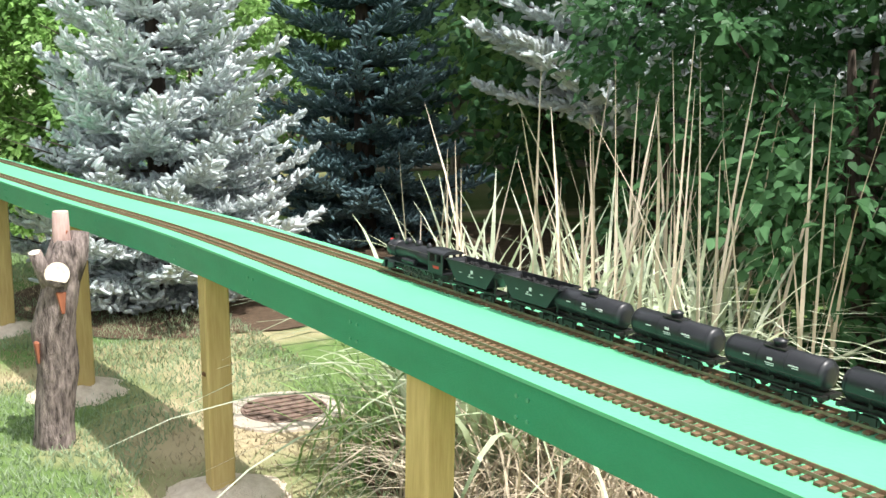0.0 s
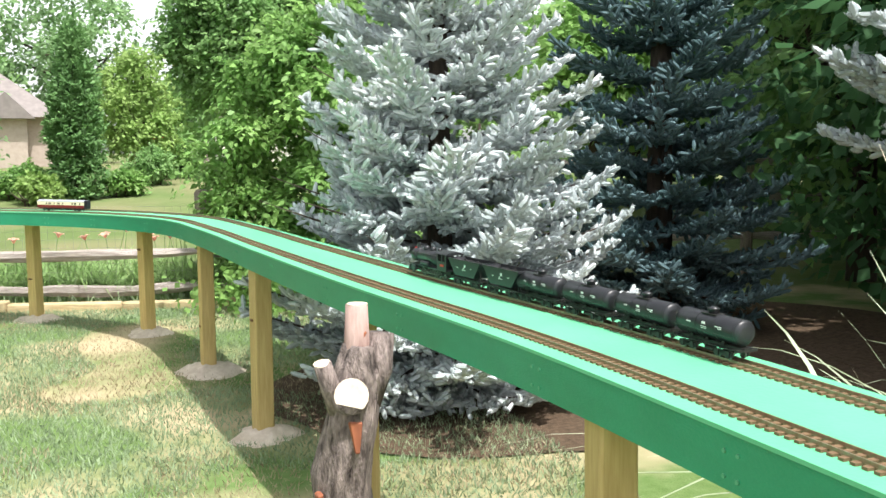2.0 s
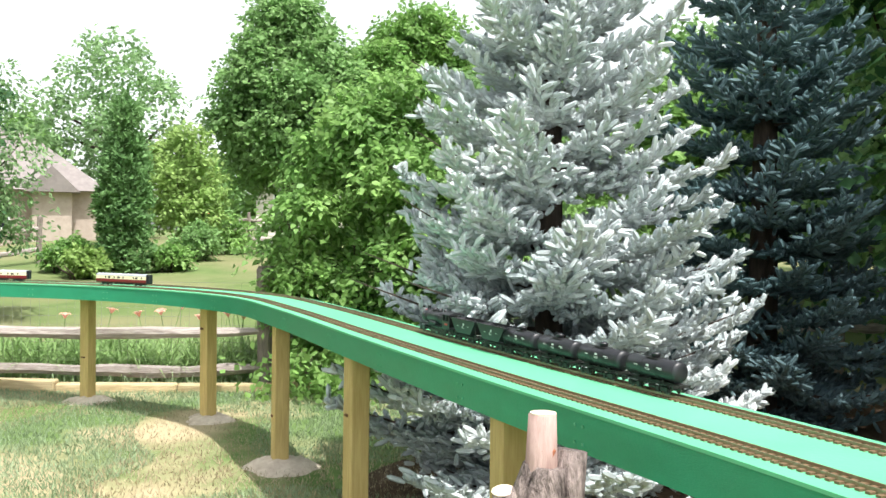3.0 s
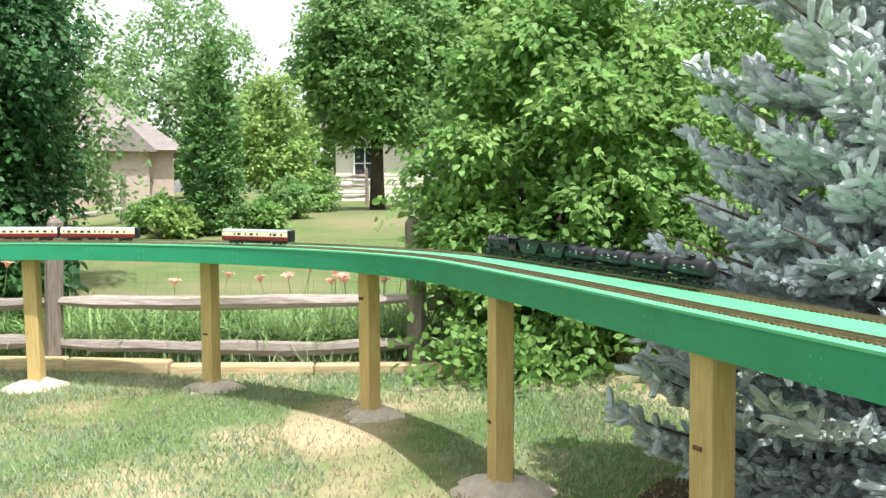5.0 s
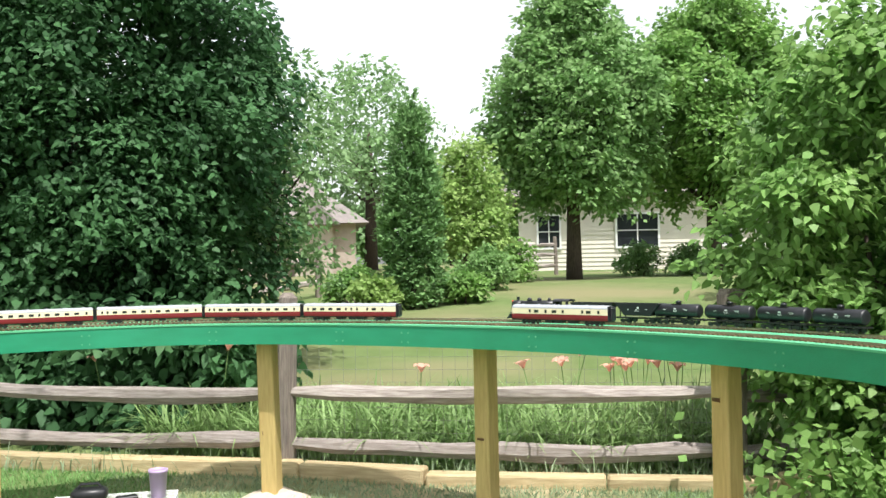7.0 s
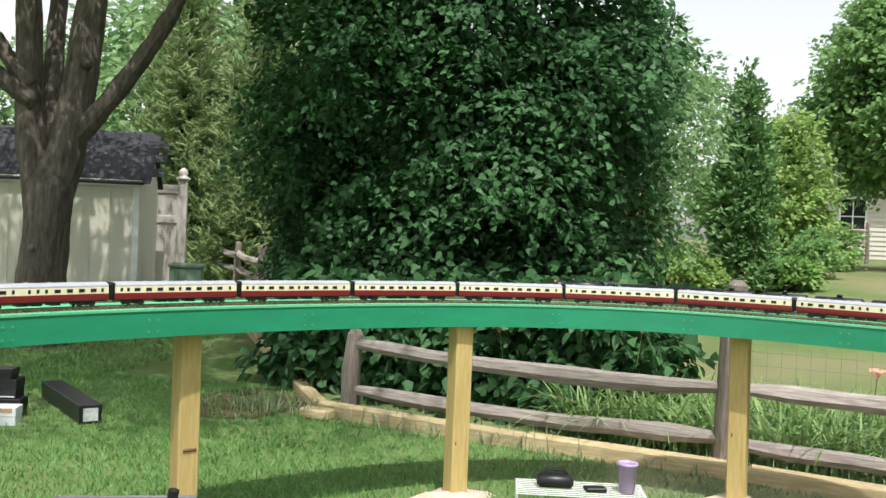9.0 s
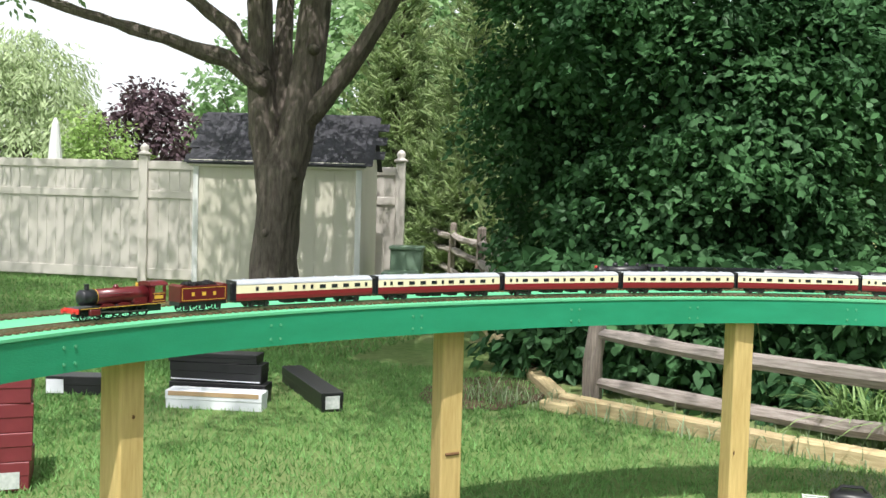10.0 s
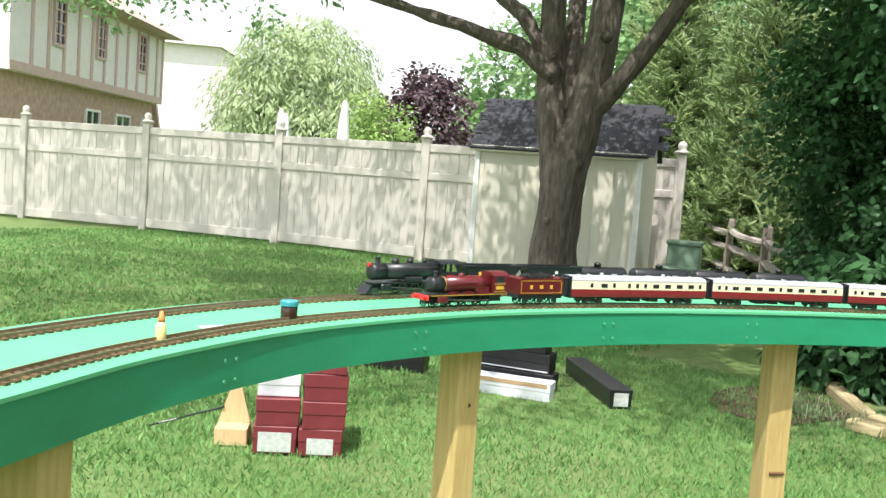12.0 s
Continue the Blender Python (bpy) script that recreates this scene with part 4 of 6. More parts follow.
def build_rail_fences():
    split_rail([(1.2, 10.42), (-1.36, 10.98), (-3.78, 11.85)], (0.18, 0.49), "weathered grey split-rail fence along the lily bed")
    split_rail([(1.2, 10.42), (4.0, 11.1)], (0.18, 0.49), "weathered split-rail fence under the leafy shrubs", seed=2)
    split_rail([(4.4, 10.7), (6.9, 10.0), (9.4, 9.6), (12.0, 9.3)], (0.5, 0.9, 1.3), "weathered split-rail fence in the shade of the woodland edge", post_top=1.45, seed=3)
    split_rail([(-5.4, 14.8), (-6.6, 17.2), (-8.3, 20.4), (-9.6, 22.6)], (0.2, 0.5, 0.75), "weathered split-rail fence running back past the shed", post_top=0.95, seed=5)
    split_rail([(-4.6, 20.5), (-3.3, 22.0), (-2.0, 23.6)], (0.3, 0.75), "weathered split-rail fence by the flower border", post_top=1.0, seed=7, rail_r=0.06)
    split_rail([(2.2, 33.6), (3.3, 33.8), (4.4, 34.0)], (0.3, 0.6, 0.9), "rustic wooden gate fence before the far house", post_top=1.15, seed=9, rail_r=0.06)
    # wire mesh behind the lily bed
    a, b = Vector((1.15, 10.5, 0)), Vector((-1.3, 11.05, 0))
    bm = bmesh.new()
    d = b - a
    for k in range(34):
        p = a + d * (k / 33)
        cyl(bm, p + Vector((0, 0, 0.05)), p + Vector((0, 0, 0.92)), 0.0011, n=4, caps=False)
    for k in range(12):
        z = 0.08 + k * 0.076
        cyl(bm, a + Vector((0, 0, z)), b + Vector((0, 0, z)), 0.0011, n=4, caps=False)
    tagged(part("wire_mesh", bm, WIRE), "thin galvanised wire mesh fixed to the rail fence", "wire mesh", kind="stuff")


def build_timbers():
    """Landscape timbers laid end to end before the fence, then running back towards the shed."""
    rnd = random.Random(2)
    line = [(3.9, 10.55), (2.3, 10.22), (1.35, 10.15), (0.45, 10.33), (-0.53, 10.55), (-1.25, 10.85), (-2.5, 11.22), (-3.95, 11.72)]
    back = [(-4.0, 11.85), (-4.75, 13.2), (-5.6, 14.8), (-6.4, 16.3), (-7.2, 17.8)]
    proto = None
    for run in (line, back):
        for (xa, ya), (xb, yb) in zip(run, run[1:]):
            L = math.hypot(xb - xa, yb - ya)
            bm = bmesh.new()
            box(bm, -L / 2 + 0.004, -0.055, -0.04, L / 2 - 0.004, 0.055, 0.085, 0.012)
            for v in bm.verts:
                v.co += Vector((0, noise.noise(v.co * 3 + Vector((xa, ya, 0))) * 0.012, noise.noise(v.co * 4 + Vector((ya, xa, 5))) * 0.01))
            ob = part("landscape_timber", bm, TIMBER)
            ob.matrix_world = pose((xa + xb) / 2, (ya + yb) / 2, height((xa + xb) / 2, (ya + yb) / 2) + rnd.uniform(-0.012, 0.012), 0, 0, math.degrees(math.atan2(yb - ya, xb - xa)))
            tagged(ob, "sun-bleached landscape timber lying along the bed", "timber", "timbers edging the lily bed")
    bm = bmesh.new()
    box(bm, -0.11, -0.06, 0, 0.11, 0.06, 0.07, 0.012)
    ob = part("timber_block", bm, TIMBER)
    ob.matrix_world = pose(-3.93, 11.58, 0.0, 0, 0, -14)
    tagged(ob, "short sawn timber block at the bed's corner", "timber block")


def build_vinyl_fence():
    pts = [(-23.6, 12.7), (-21.4, 13.75), (-19.1, 14.75), (-16.85, 15.7), (-14.4, 16.5), (-11.75, 17.0), (-9.4, 17.75), (-8.22, 18.22)]
    fence = thing("vinyl_fence", "tall beige vinyl privacy fence with capped posts", "privacy fence")
    bm = bmesh.new()
    box(bm, -0.065, -0.065, -0.1, 0.065, 0.065, 1.84, 0.008)
    post = None
    cap_bm = bmesh.new()
    lathe(cap_bm, [(0.10, 1.84), (0.10, 1.865), (0.07, 1.88), (0.05, 1.90), (0.068, 1.94), (0.05, 1.985), (0.012, 2.01)], 12)
    cap = None
    for x, y in pts:
        m = pose(x, y, 0, 0, 0, 20)
        if post is None:
            post = part("post", bm, VINYL, fence)
            post.matrix_basis = m
            cap = part("post_cap", cap_bm, VINYL, post, smooth=True)
        else:
            p = share("post", post.data, fence, m)
            share("post_cap", cap.data, p, Matrix())
    for (xa, ya), (xb, yb) in zip(pts, pts[1:]):
        L = math.hypot(xb - xa, yb - ya) - 0.13
        m = pose((xa + xb) / 2, (ya + yb) / 2, 0, 0, 0, math.degrees(math.atan2(yb - ya, xb - xa)))
        for z0, z1 in ((0.05, 0.2), (1.22, 1.33), (1.64, 1.76)):
            bm = bmesh.new()
            box(bm, -L / 2, -0.03, z0, L / 2, 0.03, z1, 0.006)
            r = part("rail", bm, VINYL, fence)
            r.matrix_basis = m
        n = max(4, round(L / 0.155))
        w = L / n
        bm = bmesh.new()
        box(bm, -w / 2 + 0.0012, -0.011, 0.2, w / 2 - 0.0012, 0.011, 1.22, 0.003)
        box(bm, -w / 2 + 0.0012, -0.011, 1.33, w / 2 - 0.0012, 0.011, 1.64, 0.003)
        board = part("board", bm, VINYL, fence)
        board.matrix_basis = m @ pose(-L / 2 + w / 2, 0, 0)
        for k in range(1, n):
            share("board", board.data, fence, m @ pose(-L / 2 + w * (k + 0.5), 0, 0))


def build_shed():
    a, b = Vector((-9.80, 15.57, 0)), Vector((-7.82, 16.265, 0))
    W, D, H = (b - a).length, 1.45, 1.74
    m = Matrix.Translation((a + b) / 2) @ pose(0, 0, 0, 0, 0, math.degrees(math.atan2(b.y - a.y, b.x - a.x)))
    shed = thing("garden_shed", "cream garden shed with charcoal shingle roof and white trim", "shed", m=m)
    bm = bmesh.new()
    prism(bm, [(0, 0), (D, 0), (D, H), (D / 2, H + 0.62), (0, H)], -W / 2, W / 2)
    bmesh.ops.transform(bm, matrix=Matrix(((0, 1, 0, 0), (1, 0, 0, 0), (0, 0, 1, 0), (0, 0, 0, 1))), verts=bm.verts)
    bmesh.ops.recalc_face_normals(bm, faces=bm.faces)
    part("wall", bm, SHED_WALL, shed)
    for k in range(9):
        bm = bmesh.new()
        x = -W / 2 + W * (k + 0.5) / 9
        box(bm, x - 0.012, -0.006, 0.05, x + 0.012, 0.004, H - 0.08)
        part("batten", bm, SHED_WALL, shed)
    for x in (-W / 2, W / 2 - 0.07):
        bm = bmesh.new()
        box(bm, x, -0.022, 0, x + 0.07, 0.0, H - 0.05, 0.004)
        part("corner_trim", bm, WHITE_TRIM, shed)
    bm = bmesh.new()
    box(bm, -W / 2 - 0.04, -0.07, H - 0.09, W / 2 + 0.04, -0.024, H - 0.01, 0.005)
    part("eave_trim", bm, SHED_WALL, shed)
    slope = math.degrees(math.atan2(0.62, D / 2))
    bm = bmesh.new()
    box(bm, -W / 2 - 0.06, -0.1, 0, W / 2 + 0.06, math.hypot(D / 2, 0.62), 0.02)
    f = part("roof", bm, SHINGLE, shed)
    f.matrix_basis = pose(0, -0.0, H, slope, 0, 0)
    bm = bmesh.new()
    box(bm, -W / 2 - 0.06, 0.004, 0, W / 2 + 0.06, math.hypot(D / 2, 0.62) + 0.1, 0.02)
    r = part("roof", bm, SHINGLE, shed)
    r.matrix_basis = pose(0, D / 2, H + 0.62, -slope, 0, 0)
    rnd = random.Random(8)
    sb = bmesh.new()
    box(sb, -0.125, 0, 0.0, 0.125, 0.15, 0.008)
    tile = None
    for row in range(7):
        for k in range(9):
            mm = pose(-W / 2 + 0.03 + 0.26 * (k + (0.5 if row % 2 else 0)), -0.1 + row * 0.142, 0.021 + rnd.uniform(0, 0.002), 1.5, 0, 0)
            if tile is None:
                tile = part("shingle", sb, SHINGLE, f)
                tile.matrix_basis = mm
            else:
                share("shingle", tile.data, f, mm)


def window(parent, m, w, h, bars=(1, 2), frame_mat=None, name="window"):
    """A window with frame, panes behind glazing bars and a sill; local x along the wall, -y outwards."""
    bm = bmesh.new()
    for x0, z0, x1, z1 in ((-w / 2, 0, -w / 2 + 0.07, h), (w / 2 - 0.07, 0, w / 2, h), (-w / 2 + 0.07, 0, w / 2 - 0.07, 0.07), (-w / 2 + 0.07, h - 0.07, w / 2 - 0.07, h)):
        box(bm, x0, -0.07, z0, x1, 0.02, z1)
    for k in range(1, bars[0] + 1):
        x = -w / 2 + w * k / (bars[0] + 1)
        box(bm, x - 0.02, -0.055, 0.07, x + 0.02, 0.0, h - 0.07)
    for k in range(1, bars[1] + 1):
        z = h * k / (bars[1] + 1)
        box(bm, -w / 2 + 0.07, -0.05, z - 0.018, w / 2 - 0.07, 0.0, z + 0.018)
    win = part(name, bm, frame_mat or WHITE_TRIM, parent)
    win.matrix_basis = m
    bm = bmesh.new()
    box(bm, -w / 2 + 0.05, -0.02, 0.05, w / 2 - 0.05, -0.008, h - 0.05)
    part("pane", bm, PANE, win)
    return win


def build_houses():
    # half-timbered house beyond the vinyl fence
    c, l = Vector((-31.1, 25.86, 0)), Vector((-24.98, 17.72, 0))
    ang = math.degrees(math.atan2(c.y - l.y, c.x - l.x))
    m = Matrix.Translation(c) @ pose(0, 0, 0, 0, 0, ang)
    house = thing("half_timbered_house", "two-storey house with brick base and half-timbered white upper wall", "house", m=m)
    W, D = 11.0, 8.0
    bm = bmesh.new()
    box(bm, -W, 0, 0, 0, D, 3.0)
    # the wall faces the garden on the side of -y or +y; both are closed
    part("brick_wall", bm, BRICK, house)
    bm = bmesh.new()
    box(bm, -W - 0.15, -0.25, 3.003, 0.15, D, 5.3)
    part("upper_wall", bm, STUCCO, house)
    for x0, x1, z0, z1 in [(-W - 0.16, 0.16, 3.0, 3.22), (-W - 0.16, 0.16, 5.14, 5.32)] + [(-0.6 - k * 0.95, -0.45 - k * 0.95, 3.22, 5.14) for k in range(11)] + [(0.02, 0.17, 3.22, 5.14)]:
        bm = bmesh.new()
        box(bm, x0, -0.285, z0, x1, -0.2505, z1)
        part("beam", bm, BROWN_BEAM, house)
    bm = bmesh.new()
    prism(bm, [(-0.9, 5.24), (D + 0.6, 5.24), (D / 2, 8.0)], -W - 0.5, 0.45)
    bmesh.ops.transform(bm, matrix=Matrix(((0, 1, 0, 0), (1, 0, 0, 0), (0, 0, 1, 0), (0, 0, 0, 1))), verts=bm.verts)
    bmesh.ops.recalc_face_normals(bm, faces=bm.faces)
    part("roof", bm, PINK_ROOF, house)
    for x in (-2.1, -5.6, -8.5):
        window(house, pose(x, -0.25, 3.85), 0.75, 1.2, (1, 3), BROWN_BEAM)
    for x, w in ((-0.9, 0.5), (-2.9, 1.3), (-5.4, 1.1)):
        window(house, pose(x, 0.0, 1.2), w, 1.25, (1, 1), WHITE_TRIM)
    bm = bmesh.new()
    prism(bm, [(0.0, 0), (2.4, 0), (0.0, 4.4)], 0.3, D - 0.5)
    part("brick_wing", bm, BRICK, house)
    bm = bmesh.new()
    prism(bm, [(2.36, 0), (2.55, 0), (0.17, 4.45), (0.17, 4.1)], 0.1, 0.298)
    part("verge_board", bm, BROWN_BEAM, house)
    # pale gabled house behind it
    m = pose(-41.45, 37.0, 0, 0, 0, 51)
    house = thing("gabled_house", "pale sided gabled house washed out by the sun", "house", m=m)
    bm = bmesh.new()
    prism(bm, [(-8, 0), (3.2, 0), (3.2, 5.0), (0, 6.73), (-8, 6.73)], 0, 9)
    part("wall", bm, STUCCO, house)
    bm = bmesh.new()
    box(bm, -8.3, -0.4, 6.735, 0.1, 9.3, 6.95)
    part("flat_roof", bm, PALE_ROOF, house)
    bm = bmesh.new()
    box(bm, 0, -0.4, 0, 4.0, 9.3, 0.16)
    r = part("sloped_roof", bm, PALE_ROOF, house)
    r.matrix_basis = pose(0.05, 0, 6.75, 0, 28.4, 0)
    # low hipped house at the left of the lawn
    m = pose(-6.4, 42.0, 1.0, 0, 0, 4)
    house = thing("hipped_roof_house", "low tan brick house with grey hipped roof", "house", m=m)
    bm = bmesh.new()
    box(bm, -7, 0, -0.5, 4.6, 9, 1.85)
    part("wall", bm, PALE_BRICK, house)
    bm = bmesh.new()
    vs = [bm.verts.new(v) for v in ((-7.5, -0.5, 1.82), (5.1, -0.5, 1.82), (5.1, 9.5, 1.82), (-7.5, 9.5, 1.82), (-3.0, 4.5, 4.7), (1.6, 4.2, 4.6))]
    for f in ((0, 1, 5, 4), (1, 2, 5), (2, 3, 4, 5), (3, 0, 4), (3, 2, 1, 0)):
        bm.faces.new([vs[i] for i in f])
    part("roof", bm, GREY_ROOF, house)
    bm = bmesh.new()
    vs = [bm.verts.new(v) for v in ((2.0, -1.6, 1.72), (4.0, -1.6, 1.72), (4.0, 2.0, 1.72), (2.0, 2.0, 1.72), (3.0, -1.6, 2.7), (3.0, 2.4, 2.9))]
    for f in ((0, 1, 4), (1, 2, 5, 4), (2, 3, 5), (3, 0, 4, 5), (3, 2, 1, 0)):
        bm.faces.new([vs[i] for i in f])
    part("porch_roof", bm, GREY_ROOF, house)
    bm = bmesh.new()
    box(bm, 2.3, -1.2, -0.5, 3.7, -0.004, 1.715)
    part("porch", bm, PALE_BRICK, house)
    window(house, pose(1.0, 0, 0.3), 1.0, 1.1, (1, 1))
    # sided house behind the maples
    m = pose(4.2, 40.5, 0.95, 0, 0, -8)
    house = thing("sided_house", "pale clapboard house half hidden by maples", "house", m=m)
    bm = bmesh.new()
    box(bm, 0, 0, -0.5, 9.5, 7, 2.7)
    part("wall", bm, SIDING, house)
    lap = bmesh.new()
    prism(lap, [(0, 0), (0.035, 0), (0.006, 0.16), (0, 0.16)], 0, 9.5, pose(0, 0, 0, 0, 0, -90))
    first = None
    for k in range(19):
        mm = pose(0, 0, -0.4 + k * 0.16)
        if first is None:
            first = part("clapboard", lap, SIDING, house)
            first.matrix_basis = mm
        else:
            share("clapboard", first.data, house, mm)
    bm = bmesh.new()
    prism(bm, [(-0.7, 2.65), (7.7, 2.65), (3.5, 5.0)], -0.6, 10.1)
    bmesh.ops.transform(bm, matrix=Matrix(((0, 1, 0, 0), (1, 0, 0, 0), (0, 0, 1, 0), (0, 0, 0, 1))), verts=bm.verts)
    bmesh.ops.recalc_face_normals(bm, faces=bm.faces)
    part("roof", bm, GREY_ROOF, house)
    for x, w in ((1.1, 0.9), (4.3, 1.6), (7.4, 1.2)):
        window(house, pose(x, -0.04, 0.7), w, 1.3, (1, 1))
    # red parasol on the far patio
    um = thing("patio_umbrella", "red patio parasol open beside the far house", "parasol", m=pose(1.7, 36.0, height(1.7, 36.0)))
    bm = bmesh.new()
    cyl(bm, (0, 0, -0.05), (0, 0, 1.3), 0.025)
    part("pole", bm, WHITE_TRIM, um)
    bm = bmesh.new()
    lathe(bm, [(0.75, 0.95), (0.76, 1.0), (0.4, 1.2), (0.03, 1.33)], 8)
    part("canopy", bm, UMBRELLA_RED, um)
    for x, y, h in ((-15.7, 19.3, 2.6), (-16.6, 18.5, 2.35), (-16.9, 18.9, 2.3)):
        um = thing("folded_umbrella", "white folded patio umbrella beyond the fence", "parasol", "folded umbrellas", pose(x, y, height(x, y)))
        bm = bmesh.new()
        cyl(bm, (0, 0, -0.05), (0, 0, h), 0.022)
        part("pole", bm, WHITE_TRIM, um)
        bm = bmesh.new()
        lathe(bm, [(0.13, h - 1.15), (0.14, h - 0.9), (0.10, h - 0.45), (0.06, h - 0.1), (0.02, h)], 10)
        for v in bm.verts:
            v.co.x *= 1 + 0.2 * noise.noise(v.co * 4)
        part("canopy", bm, WHITE_TRIM, um)


# ---- plants near the deck ----
def strips(rng, base, direction, length, width, bend, segs=4, droop=1.0):
    """Arching strap leaves as chains of quads."""
    n = len(base)
    a = np.arctan2(direction[:, 1], direction[:, 0])
    side = np.stack([-np.sin(a), np.cos(a), np.zeros(n)], 1)
    hd = np.stack([np.cos(a), np.sin(a), np.zeros(n)], 1)
    prev, out = None, []
    for k in range(segs + 1):
        u = k / segs
        ctr = base + hd * (bend * length * u ** 1.5)[:, None] + np.array([0, 0, 1]) * (length * (u - droop * bend * 0.62 * u ** 2.6))[:, None]
        w = width * (1 - u ** 2.2 * 0.94)
        l, r = ctr - side * w[:, None] / 2, ctr + side * w[:, None] / 2
        if prev:
            out.append(np.stack([prev[0], prev[1], r, l], 1))
        prev = (l, r)
    return np.stack(out, 1).reshape(-1, 4, 3)


def build_reeds():
    rng = np.random.default_rng(21)
    reed = thing("reed_clump", "large clump of pale striped ornamental reed grass with dead stalks", "reed grass", m=pose(0, 0, 0))
    def place(n, cx, cy, rx, ry):
        a, r = rng.uniform(0, math.tau, n), np.sqrt(rng.random(n))
        return np.stack([cx + rx * r * np.cos(a), cy + ry * r * np.sin(a), np.zeros(n)], 1)
    n = 600
    b = place(n, 2.85, 2.55, 0.8, 0.6)
    v = strips(rng, b, rng.normal(size=(n, 3)), rng.uniform(0.75, 1.4, n), rng.uniform(0.016, 0.034, n), rng.uniform(0.2, 1.15, n), 8)
    keep = deck_clear(v.reshape(-1, 3), 0.3).reshape(-1, 4).all(1)
    raw_mesh("blade_foliage", v[keep], 4, REED_GREEN, reed, "arching striped leaf blades")
    n = 150
    b = place(n, 3.1, 2.45, 1.05, 0.7)
    v = strips(rng, b, rng.normal(size=(n, 3)), rng.uniform(0.6, 1.75, n), rng.uniform(0.012, 0.022, n), rng.uniform(0.02, 0.35, n), 4, 0.6)
    keep = deck_clear(v.reshape(-1, 3), 0.3).reshape(-1, 4).all(1)
    raw_mesh("stalk_foliage", v[keep], 4, REED_STRAW, reed, "dry straw-coloured stalks")
    n = 900
    b = place(n, 2.35, 2.1, 0.5, 0.7)
    v = strips(rng, b, rng.normal(size=(n, 3)), rng.uniform(0.3, 0.75, n), rng.uniform(0.006, 0.012, n), rng.uniform(0.3, 1.3, n), 4)
    keep = (v.reshape(-1, 3)[:, 2] < 0.8).reshape(-1, 4).all(1)
    raw_mesh("thatch", v[keep], 4, REED_STRAW, reed, "matted dead straw at the foot")
    n = 26
    b = place(n, 1.95, 2.95, 0.22, 0.2)
    v = strips(rng, b, rng.normal(size=(n, 3)), rng.uniform(0.5, 0.9, n), rng.uniform(0.008, 0.014, n), rng.uniform(0.5, 1.2, n), 7)
    keep = (v.reshape(-1, 3)[:, 2] < 0.82).reshape(-1, 4).all(1)
    raw_mesh("young_foliage", v[keep], 4, LILY_LEAF, reed, "green arching blades under the deck")


